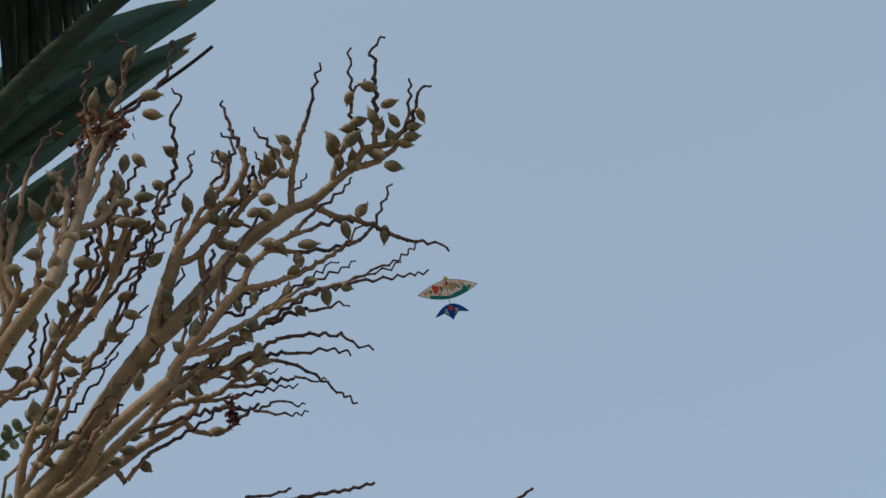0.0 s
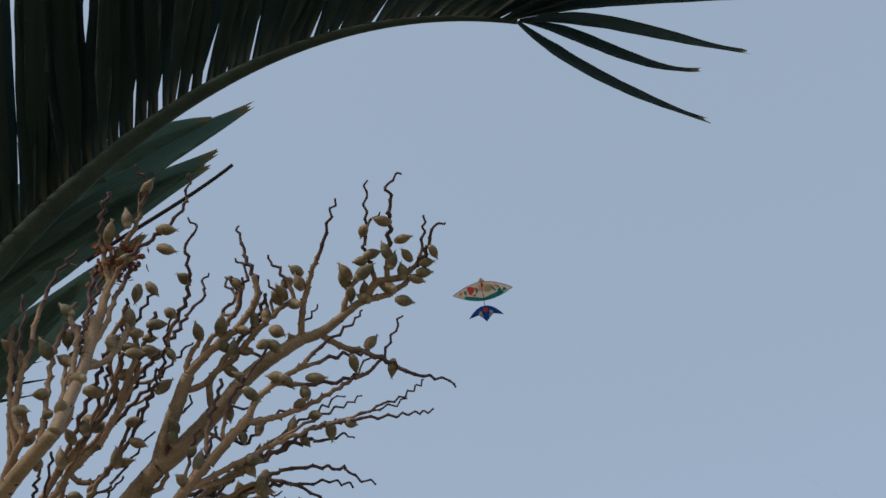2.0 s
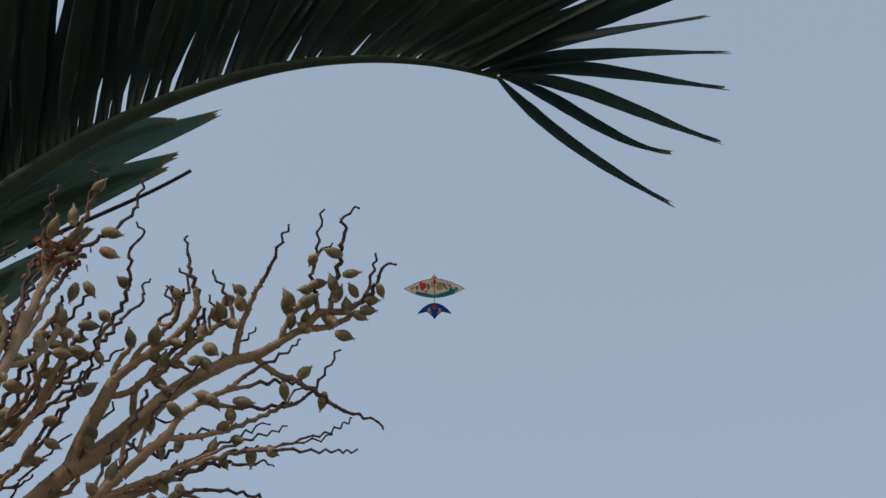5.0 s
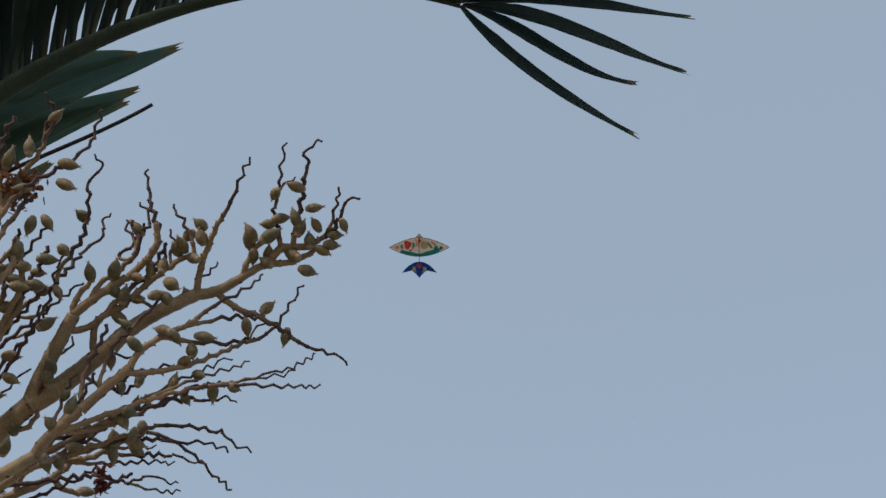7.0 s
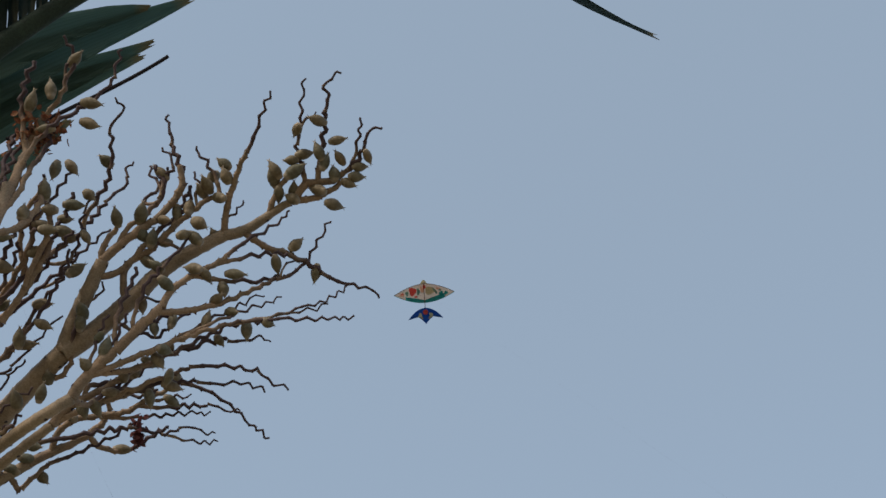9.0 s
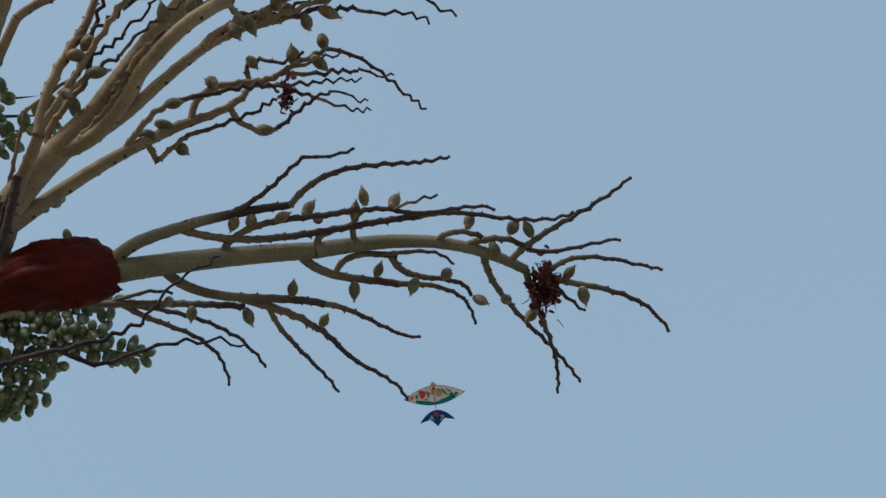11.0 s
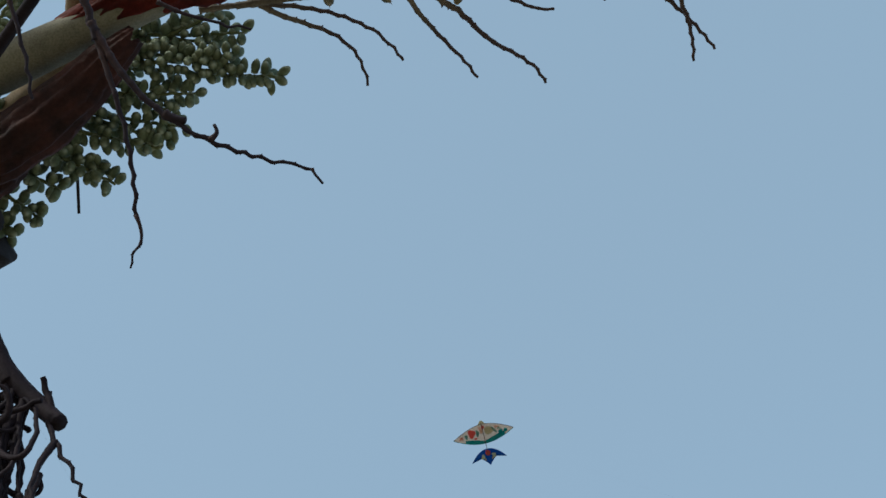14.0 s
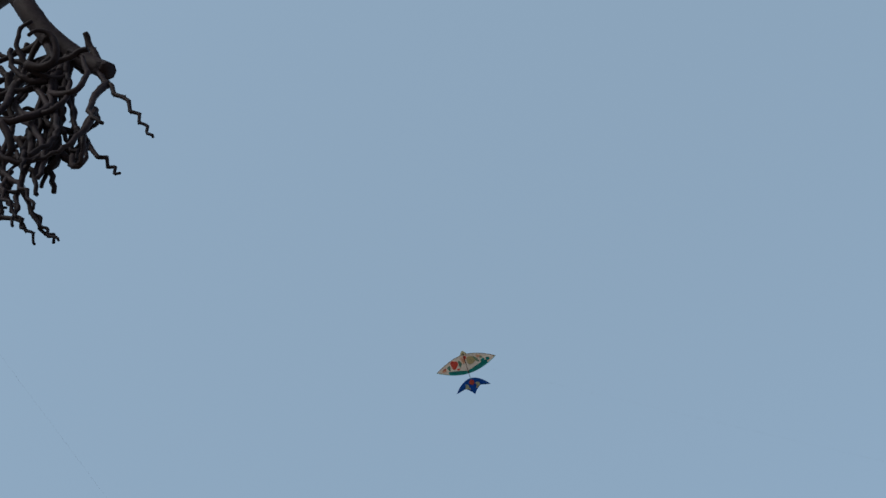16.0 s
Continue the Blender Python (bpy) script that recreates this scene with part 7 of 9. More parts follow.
fruit(green, 18.0, 10.9, 7.5, 69, 43, 1.0, GREENS)
fruit(green, 18.9, 9.3, 7.8, 33, 62, 1.0, GREENS)
fruit(green, 19.6, 11.0, 7.7, -15, 66, 1.0, GREENS)
fruit(green, 19.7, 8.5, 7.9, -35, 63, 1.0, GREENS)
fruit(green, 20.2, 11.3, 7.7, 17, 58, 1.0, GREENS)
fruit(green, 20.4, 9.4, 6.3, -54, -12, 1.0, GREENS)
fruit(green, 22.8, 10.7, 7.8, 27, 59, 1.0, GREENS)
fruit(green, 21.8, 8.9, 6.2, -85, -11, 1.0, GREENS)
fruit(green, 23.9, 10.7, 7.8, 54, 56, 1.0, GREENS)
fruit(green, 24.7, 7.9, 7.3, -13, 62, 1.0, GREENS)
fruit(green, 25.1, 10.1, 8.0, 52, 70, 1.0, GREENS)
fruit(green, 25.7, 7.9, 7.4, -14, 74, 1.0, GREENS)
fruit(green, 26.1, 10.7, 7.3, 67, 31, 1.0, GREENS)
fruit(green, 26.5, 7.8, 7.3, -11, 66, 1.0, GREENS)
fruit(green, 28.6, 9.6, 8.4, 16, 56, 1.0, GREENS)
fruit(green, 28.9, 7.3, 7.2, -36, 66, 1.0, GREENS)
fruit(green, 28.4, 10.5, 6.0, 79, -43, 1.0, GREENS)
fruit(green, 29.5, 7.3, 7.2, -38, 69, 1.0, GREENS)
fruit(green, 30.6, 9.5, 7.2, 67, 49, 1.0, GREENS)
fruit(green, 31.3, 7.4, 7.2, -23, 76, 1.0, GREENS)
fruit(green, 32.3, 8.0, 7.1, -29, 59, 1.0, GREENS)
fruit(green, 13.7, 8.4, 4.6, -38, -68, 1.0, GREENS)
fruit(green, 15.0, 5.6, 7.8, 18, 60, 1.0, GREENS)
fruit(green, 14.9, 6.5, 6.6, -93, 32, 1.0, GREENS)
fruit(green, 16.1, 5.1, 7.7, -17, 64, 1.0, GREENS)
fruit(green, 16.4, 7.2, 4.3, -12, -66, 1.0, GREENS)
fruit(green, 17.5, 4.7, 7.1, -26, 31, 1.0, GREENS)
fruit(green, 18.5, 6.4, 6.3, -5, 31, 1.0, GREENS)
fruit(green, 17.3, 5.1, 4.8, -15, -68, 1.0, GREENS)
fruit(green, 19.2, 6.1, 6.7, 25, 63, 1.0, GREENS)
fruit(green, 18.7, 3.7, 5.8, -82, -14, 1.0, GREENS)
fruit(green, 20.2, 5.2, 7.4, 2, 56, 1.0, GREENS)
fruit(green, 19.9, 3.9, 5.3, -66, -32, 1.0, GREENS)
fruit(green, 20.5, 5.3, 3.8, 0, -60, 1.0, GREENS)
fruit(green, 21.3, 3.2, 5.8, -98, 32, 1.0, GREENS)
fruit(green, 23.2, 5.5, 6.8, 19, 31, 1.0, GREENS)
fruit(green, 22.9, 3.0, 6.0, -78, 45, 1.0, GREENS)
fruit(green, 23.1, 4.8, 4.7, -17, -59, 1.0, GREENS)
fruit(green, 23.3, 2.3, 5.0, -91, 8, 1.0, GREENS)
fruit(green, 24.2, 4.5, 3.7, 36, -45, 1.0, GREENS)
fruit(green, 12.6, 3.5, 6.5, 10, 59, 1.0, GREENS)
fruit(green, 11.2, 1.0, 4.4, 0, -68, 1.0, GREENS)
fruit(green, 13.6, 3.5, 6.4, 26, 62, 1.0, GREENS)
fruit(green, 11.8, 1.1, 4.2, 34, -69, 1.0, GREENS)
fruit(green, 13.5, 4.3, 4.2, 65, -33, 1.0, GREENS)
fruit(green, 13.6, 1.4, 3.4, -86, -39, 1.0, GREENS)
fruit(green, 15.4, 3.1, 3.4, 20, -59, 1.0, GREENS)
fruit(green, 15.5, 1.1, 2.8, -70, -49, 1.0, GREENS)
fruit(green, 16.4, 2.7, 3.2, 4, -67, 1.0, GREENS)
fruit(green, 16.0, 0.7, 2.6, -94, -48, 1.0, GREENS)
fruit(green, 17.3, 2.7, 3.2, 18, -61, 1.0, GREENS)
fruit(green, 18.0, -0.1, 2.8, -78, -26, 1.0, GREENS)
fruit(green, 20.0, 2.2, 5.7, 20, 68, 1.0, GREENS)
fruit(green, 20.3, 0.2, 4.6, -45, 59, 1.0, GREENS)
fruit(green, 20.5, 1.3, 2.0, 34, -51, 1.0, GREENS)
fruit(green, 21.2, -0.8, 4.1, -81, 41, 1.0, GREENS)
fruit(green, 21.6, 1.0, 2.0, 31, -48, 1.0, GREENS)
fruit(green, 22.5, -1.2, 3.8, -75, 27, 1.0, GREENS)
fruit(green, 23.4, 1.4, 2.8, 69, -10, 1.0, GREENS)
fruit(green, 24.1, -1.3, 4.0, -64, 37, 1.0, GREENS)
fruit(green, 8.1, 0.3, 6.2, 33, 31, 1.0, GREENS)
fruit(green, 7.2, -2.0, 6.0, -77, -54, 1.0, GREENS)
fruit(green, 9.6, -1.2, 7.5, 37, 44, 1.0, GREENS)
fruit(green, 8.8, -2.5, 5.2, -66, -58, 1.0, GREENS)
fruit(green, 9.9, -0.8, 4.5, 32, -18, 1.0, GREENS)
fruit(green, 9.3, -3.5, 5.6, -98, -46, 1.0, GREENS)
fruit(green, 11.3, -1.4, 4.9, 59, -20, 1.0, GREENS)
fruit(green, 10.6, -3.9, 3.2, -92, -53, 1.0, GREENS)
fruit(green, 12.7, -2.1, 5.5, 46, 26, 1.0, GREENS)
fruit(green, 11.8, -3.2, 3.6, -30, -68, 1.0, GREENS)
fruit(green, 14.0, -2.9, 5.0, 21, 31, 1.0, GREENS)
fruit(green, 14.1, -4.1, 4.9, -29, 31, 1.0, GREENS)
fruit(green, 13.6, -3.3, 2.6, 12, -66, 1.0, GREENS)
fruit(green, 14.7, -4.6, 3.5, 17, -64, 1.0, GREENS)
fruit(green, 14.8, -3.1, 2.1, 49, -51, 1.0, GREENS)
fruit(green, 18.9, 14.7, 7.8, -7, 62, 1.0, GREENS)
fruit(green, 18.5, 11.9, 7.1, -89, 43, 1.0, GREENS)
fruit(green, 19.9, 14.7, 7.2, -24, 59, 1.0, GREENS)
fruit(green, 19.9, 11.9, 7.1, -71, 42, 1.0, GREENS)
fruit(green, 21.4, 14.1, 7.3, 51, 42, 1.0, GREENS)
fruit(green, 21.0, 12.7, 7.5, -25, 69, 1.0, GREENS)
fruit(green, 22.4, 13.9, 7.3, 47, 39, 1.0, GREENS)
fruit(green, 22.9, 11.2, 8.2, -41, 59, 1.0, GREENS)
fruit(green, 24.0, 13.3, 7.7, 63, 56, 1.0, GREENS)
fruit(green, 24.1, 11.3, 8.1, -56, 46, 1.0, GREENS)
fruit(green, 24.5, 14.1, 6.6, 61, 19, 1.0, GREENS)
fruit(green, 24.9, 10.9, 6.2, -75, -9, 1.0, GREENS)
fruit(green, 26.4, 12.6, 7.3, -20, 59, 1.0, GREENS)
fruit(green, 25.9, 11.3, 5.1, -70, -54, 1.0, GREENS)
fruit(green, 28.2, 12.7, 7.3, -16, 64, 1.0, GREENS)
fruit(green, 28.6, 10.6, 7.1, -73, 39, 1.0, GREENS)
fruit(green, 28.6, 13.1, 7.3, 17, 67, 1.0, GREENS)
fruit(green, 29.7, 9.8, 8.4, 29, 62, 1.0, GREENS)
fruit(green, 29.9, 13.3, 4.3, 37, -72, 1.0, GREENS)
fruit(green, 29.8, 11.0, 4.4, -77, -67, 1.0, GREENS)
fruit(green, 14.7, 14.8, 6.0, 106, 3, 1.0, GREENS)
fruit(green, 16.0, 12.4, 4.4, 11, -68, 1.0, GREENS)
fruit(green, 17.0, 15.4, 7.1, 82, 37, 1.0, GREENS)
fruit(green, 19.3, 14.6, 7.8, -25, 55, 1.0, GREENS)
fruit(green, 17.8, 16.2, 7.1, 104, 25, 1.0, GREENS)
fruit(green, 20.6, 14.7, 7.2, -49, 52, 1.0, GREENS)
fruit(green, 19.9, 17.2, 7.5, 98, 26, 1.0, GREENS)
fruit(green, 22.0, 16.2, 8.2, -10, 54, 1.0, GREENS)
fruit(green, 20.8, 17.8, 7.6, 104, 24, 1.0, GREENS)
fruit(green, 22.8, 16.3, 8.1, -23, 44, 1.0, GREENS)
fruit(green, 22.1, 18.3, 8.0, 105, 36, 1.0, GREENS)
fruit(green, 24.0, 17.4, 8.4, -3, 53, 1.0, GREENS)
fruit(green, 23.7, 19.4, 8.0, 103, 27, 1.0, GREENS)
fruit(green, 24.6, 16.8, 8.0, -49, 31, 1.0, GREENS)
fruit(green, 24.0, 19.5, 7.8, 92, 21, 1.0, GREENS)
fruit(green, 26.0, 17.7, 8.1, -43, 31, 1.0, GREENS)
fruit(green, 25.4, 19.4, 6.0, 63, -55, 1.0, GREENS)
fruit(green, 27.0, 19.3, 8.7, -6, 62, 1.0, GREENS)
fruit(green, 27.4, 21.4, 8.3, 101, 36, 1.0, GREENS)
fruit(green, 28.0, 18.7, 6.8, -44, -21, 1.0, GREENS)
fruit(green, 16.0, 10.5, 7.2, 88, 37, 1.0, GREENS)
fruit(green, 17.9, 9.7, 7.8, -3, 61, 1.0, GREENS)
fruit(green, 15.3, 10.9, 5.2, -115, -29, 1.0, GREENS)
fruit(green, 19.1, 8.7, 7.7, -8, 54, 1.0, GREENS)
fruit(green, 19.4, 12.2, 7.4, 71, 46, 1.0, GREENS)
fruit(green, 20.9, 8.5, 6.8, -1, 31, 1.0, GREENS)
fruit(green, 19.8, 13.0, 7.6, 0, 77, 1.0, GREENS)
fruit(green, 21.5, 10.7, 7.8, 5, 63, 1.0, GREENS)
fruit(green, 20.6, 12.6, 6.6, 97, -8, 1.0, GREENS)
fruit(green, 23.0, 10.8, 8.0, -52, 44, 1.0, GREENS)
fruit(green, 21.4, 13.7, 7.7, 108, 60, 1.0, GREENS)
fruit(green, 24.4, 10.5, 7.6, 28, 43, 1.0, GREENS)
fruit(green, 24.5, 13.9, 7.2, 75, 49, 1.0, GREENS)
fruit(green, 25.1, 11.0, 5.6, -79, -31, 1.0, GREENS)
fruit(green, 25.1, 14.5, 7.6, 100, 22, 1.0, GREENS)
fruit(green, 26.1, 11.8, 5.0, -35, -67, 1.0, GREENS)
fruit(green, 26.4, 14.9, 7.2, 81, 4, 1.0, GREENS)
fruit(green, 29.0, 13.4, 7.2, 45, 64, 1.0, GREENS)
fruit(green, 27.2, 14.9, 6.0, 76, -42, 1.0, GREENS)
fruit(green, 28.4, 13.3, 5.9, -48, -46, 1.0, GREENS)
fruit(green, 30.1, 16.3, 8.0, 88, 44, 1.0, GREENS)
fruit(green, 31.2, 14.6, 8.1, -45, 46, 1.0, GREENS)
fruit(green, 29.9, 15.9, 5.7, 74, -55, 1.0, GREENS)
fruit(green, 10.1, 29.4, 5.6, 117, -28, 1.0, GREENS)
fruit(green, 12.1, 29.1, 7.8, 32, 63, 1.0, GREENS)
fruit(green, 13.0, 31.4, 8.0, 24, 55, 1.0, GREENS)
fruit(green, 14.1, 28.8, 7.5, -39, 30, 1.0, GREENS)
fruit(green, 13.8, 31.3, 8.0, 92, 47, 1.0, GREENS)
fruit(green, 14.8, 29.2, 7.6, -47, 29, 1.0, GREENS)
fruit(green, 14.0, 32.4, 7.8, 14, 39, 1.0, GREENS)
fruit(green, 16.4, 30.3, 7.8, -44, 27, 1.0, GREENS)
fruit(green, 14.7, 32.7, 7.1, -6, 4, 1.0, GREENS)
fruit(green, 17.6, 31.9, 8.5, -6, 50, 1.0, GREENS)
fruit(green, 15.6, 35.1, 8.2, 6, 36, 1.0, GREENS)
fruit(green, 17.6, 31.0, 6.8, -43, -18, 1.0, GREENS)
fruit(green, 17.4, 34.2, 8.1, 105, 24, 1.0, GREENS)
fruit(green, 19.0, 32.0, 7.2, -32, -9, 1.0, GREENS)
fruit(green, 17.9, 34.7, 7.5, 112, -1, 1.0, GREENS)
fruit(green, 19.2, 32.3, 6.7, -35, -32, 1.0, GREENS)
fruit(green, 19.9, 35.5, 8.8, 98, 45, 1.0, GREENS)
fruit(green, 21.4, 34.0, 8.8, -34, 42, 1.0, GREENS)
fruit(green, 19.8, 36.1, 7.7, 113, -1, 1.0, GREENS)
fruit(green, 22.9, 34.8, 8.7, -45, 28, 1.0, GREENS)
fruit(green, 21.4, 37.1, 8.4, 114, 17, 1.0, GREENS)
fruit(green, 23.2, 34.8, 7.5, -36, -15, 1.0, GREENS)
fruit(green, 23.6, 38.3, 9.0, 101, 36, 1.0, GREENS)
fruit(green, 24.0, 35.4, 7.7, -33, -13, 1.0, GREENS)
fruit(green, 23.1, 38.4, 8.0, 122, -6, 1.0, GREENS)
fruit(green, 26.2, 37.8, 9.5, -25, 55, 1.0, GREENS)
fruit(green, 24.2, 38.4, 7.0, 95, -46, 1.0, GREENS)
fruit(green, 26.4, 37.1, 8.0, -48, -8, 1.0, GREENS)
fruit(green, 36.7, 8.8, 5.5, 74, -1, 1.0, GREENS)
fruit(green, 39.3, 7.7, 6.5, 23, 31, 1.0, GREENS)
fruit(green, 37.3, 5.6, 5.3, -87, -10, 1.0, GREENS)
fruit(green, 35.0, 6.3, 6.3, -57, 31, 1.0, GREENS)
bare = stalk("fruit_stalk", -0.55, 1.25, 2.45, (-0.8, -8.3, 17.2), (0.8, -12.0, 17.1), (2.1, -15.8, 17.0), (3.3, -19.7, 16.9), 4.4, 2.8, NEAR_TWIG, "bare dark purplish twigs of an old fruit stalk", 0.4, 0.8, 0.6)
branch(bare, (3.1, -19.1, 16.9), (4.9, -23.9, 16.8), (6.7, -28.4, 16.9), (6.8, -33.7, 16.5), 2.4, 1.6, NEAR_TWIG, 0.55, 1.1, 0.1)
branch(bare, (6.8, -33.7, 16.5), (8.0, -36.2, 16.4), (6.6, -36.1, 16.5), (6.5, -37.9, 16.4), 1.6, 0.8, NEAR_TWIG, 0.55, 1.1, 0.1)
branch(bare, (2.8, -18.2, 16.9), (6.7, -25.9, 16.7), (12.2, -29.0, 17.5), (20.2, -29.8, 14.5), 3.4, 1.2, NEAR_TWIG, 0.55, 1.1, 0.1)
branch(bare, (20.2, -29.8, 14.5), (20.4, -30.3, 14.4), (20.7, -30.7, 14.4), (21.0, -31.1, 14.4), 1.2, 1.0, NEAR_TWIG, 0.55, 1.1, 0.1)
branch(bare, (8.9, -25.8, 16.8), (9.4, -26.1, 16.8), (10.0, -26.3, 16.8), (10.6, -26.4, 16.8), 4.6, 2.4, NEAR_TWIG, 0.3, 0.6, 0.1)
branch(bare, (12.5, -27.9, 16.5), (12.9, -27.4, 16.5), (13.3, -27.4, 16.5), (12.8, -26.6, 16.5), 2.8, 1.2, NEAR_TWIG, 0.3, 0.6, 0.1)
branch(bare, (-4.0, -15.0, 17.4), (-3.3, -18.2, 17.3), (-1.9, -21.2, 17.2), (-1.6, -24.5, 17.2), 2.0, 1.3, NEAR_TWIG, 0.55, 1.1, 0.1)
branch(bare, (5.0, -9.5, 14.4), (6.5, -8.8, 13.4), (8.1, -7.6, 12.4), (9.8, -6.5, 11.4), 2.8, 2.4, NEAR_TWIG, 0.6, 1.0, 0.1)
branch(bare, (13.3, -5.3, 10.8), (14.7, -6.0, 10.5), (16.0, -6.3, 10.1), (17.4, -6.0, 9.8), 2.1, 2.0, NEAR_TWIG, 0.6, 1.0, 0.1)
branch(bare, (9.8, -6.5, 11.4), (13.3, -5.0, 10.8), (18.5, -4.3, 10.0), (20.6, -0.9, 9.1), 2.4, 1.4, NEAR_TWIG, 1.3, 1.1, 0.16)
branch(bare, (20.6, -0.9, 9.1), (21.0, 2.0, 8.5), (23.5, 2.3, 8.0), (25.1, 4.2, 7.3), 1.4, 1.0, NEAR_TWIG, 1.3, 1.1, -0.40)
branch(bare, (17.4, -6.0, 9.8), (20.3, -3.9, 9.0), (25.1, -2.7, 8.2), (28.3, -3.3, 6.9), 2.0, 0.9, NEAR_TWIG, 1.3, 1.1, 0.1)
branch(bare, (11.5, -21.0, 28.4), (13.3, -21.9, 28.3), (15.9, -22.9, 27.9), (17.9, -22.7, 27.6), 1.7, 0.8, NEAR_TWIG, 0.55, 1.1, 0.1)
branch(bare, (8.8, 8.7, 13.6), (8.2, 6.4, 13.6), (7.7, 4.3, 13.6), (8.0, 1.9, 13.6), 2.4, 2.0, NEAR_TWIG, 0.55, 1.1, 0.1)
branch(bare, (8.8, 8.7, 13.6), (8.8, 2.5, 14.1), (7.3, -3.7, 14.3), (5.0, -9.5, 14.4), 4.1, 3.4, NEAR_TWIG, 0.5, 0.8, 0.6)
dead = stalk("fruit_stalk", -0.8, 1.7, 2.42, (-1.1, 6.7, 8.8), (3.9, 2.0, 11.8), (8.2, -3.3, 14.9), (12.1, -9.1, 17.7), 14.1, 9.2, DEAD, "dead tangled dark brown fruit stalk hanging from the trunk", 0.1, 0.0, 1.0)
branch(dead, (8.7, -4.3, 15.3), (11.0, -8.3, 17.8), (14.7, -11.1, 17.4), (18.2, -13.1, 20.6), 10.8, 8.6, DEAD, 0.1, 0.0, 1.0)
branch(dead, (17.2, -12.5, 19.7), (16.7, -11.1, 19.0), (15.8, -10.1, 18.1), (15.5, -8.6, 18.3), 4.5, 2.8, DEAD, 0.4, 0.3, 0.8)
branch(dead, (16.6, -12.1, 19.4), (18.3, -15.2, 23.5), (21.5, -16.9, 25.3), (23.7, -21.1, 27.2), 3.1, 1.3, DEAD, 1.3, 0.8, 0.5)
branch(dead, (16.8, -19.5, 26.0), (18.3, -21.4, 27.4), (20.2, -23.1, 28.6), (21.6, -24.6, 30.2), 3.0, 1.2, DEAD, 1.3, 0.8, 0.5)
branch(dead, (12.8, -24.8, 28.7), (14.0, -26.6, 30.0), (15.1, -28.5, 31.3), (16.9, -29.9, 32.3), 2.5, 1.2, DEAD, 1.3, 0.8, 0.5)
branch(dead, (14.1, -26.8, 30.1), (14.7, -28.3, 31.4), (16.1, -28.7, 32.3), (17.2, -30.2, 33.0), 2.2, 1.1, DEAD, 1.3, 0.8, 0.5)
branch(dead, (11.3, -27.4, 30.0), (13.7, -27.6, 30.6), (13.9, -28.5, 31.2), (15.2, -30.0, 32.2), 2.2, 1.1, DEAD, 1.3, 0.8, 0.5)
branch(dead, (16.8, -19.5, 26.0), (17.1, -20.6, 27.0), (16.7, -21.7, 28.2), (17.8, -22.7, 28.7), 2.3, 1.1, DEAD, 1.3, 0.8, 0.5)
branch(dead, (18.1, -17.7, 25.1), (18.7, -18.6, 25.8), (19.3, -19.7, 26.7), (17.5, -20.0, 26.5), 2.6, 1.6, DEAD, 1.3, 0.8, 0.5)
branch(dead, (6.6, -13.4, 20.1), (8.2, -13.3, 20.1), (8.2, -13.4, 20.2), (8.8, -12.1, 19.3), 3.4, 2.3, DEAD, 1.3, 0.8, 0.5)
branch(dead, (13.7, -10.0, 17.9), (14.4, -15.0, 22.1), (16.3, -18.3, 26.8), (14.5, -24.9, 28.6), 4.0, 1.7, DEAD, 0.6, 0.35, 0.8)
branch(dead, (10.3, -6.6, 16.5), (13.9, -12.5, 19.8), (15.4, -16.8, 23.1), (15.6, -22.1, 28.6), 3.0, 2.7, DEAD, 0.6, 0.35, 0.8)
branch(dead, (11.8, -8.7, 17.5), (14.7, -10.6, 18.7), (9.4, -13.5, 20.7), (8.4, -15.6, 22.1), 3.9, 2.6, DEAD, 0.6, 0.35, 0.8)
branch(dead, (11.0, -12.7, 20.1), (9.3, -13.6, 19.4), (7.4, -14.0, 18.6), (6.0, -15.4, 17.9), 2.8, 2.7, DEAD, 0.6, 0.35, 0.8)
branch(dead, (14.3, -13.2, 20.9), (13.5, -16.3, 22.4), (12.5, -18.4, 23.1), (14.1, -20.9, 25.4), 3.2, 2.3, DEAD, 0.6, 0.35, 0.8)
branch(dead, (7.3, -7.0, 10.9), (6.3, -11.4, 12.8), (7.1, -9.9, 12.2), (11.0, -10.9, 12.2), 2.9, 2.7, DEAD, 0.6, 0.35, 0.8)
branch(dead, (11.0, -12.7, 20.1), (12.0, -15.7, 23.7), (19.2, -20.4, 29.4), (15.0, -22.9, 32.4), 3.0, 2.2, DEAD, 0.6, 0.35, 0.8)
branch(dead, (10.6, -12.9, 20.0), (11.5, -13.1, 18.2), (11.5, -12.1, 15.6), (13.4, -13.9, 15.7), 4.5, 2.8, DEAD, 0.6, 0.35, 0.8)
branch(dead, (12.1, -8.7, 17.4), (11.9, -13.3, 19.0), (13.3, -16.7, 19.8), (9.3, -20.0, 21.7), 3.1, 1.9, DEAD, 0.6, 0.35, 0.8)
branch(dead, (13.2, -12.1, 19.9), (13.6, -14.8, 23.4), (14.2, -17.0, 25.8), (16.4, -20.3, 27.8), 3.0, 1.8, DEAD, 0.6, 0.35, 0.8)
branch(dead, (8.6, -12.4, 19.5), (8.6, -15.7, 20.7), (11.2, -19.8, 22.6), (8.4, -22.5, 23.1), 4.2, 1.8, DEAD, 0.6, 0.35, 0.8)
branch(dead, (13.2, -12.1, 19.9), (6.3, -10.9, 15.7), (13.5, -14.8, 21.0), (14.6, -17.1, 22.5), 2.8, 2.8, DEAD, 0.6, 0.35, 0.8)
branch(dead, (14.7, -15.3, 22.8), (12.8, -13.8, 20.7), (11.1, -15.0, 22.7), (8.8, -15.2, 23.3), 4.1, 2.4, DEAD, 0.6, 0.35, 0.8)
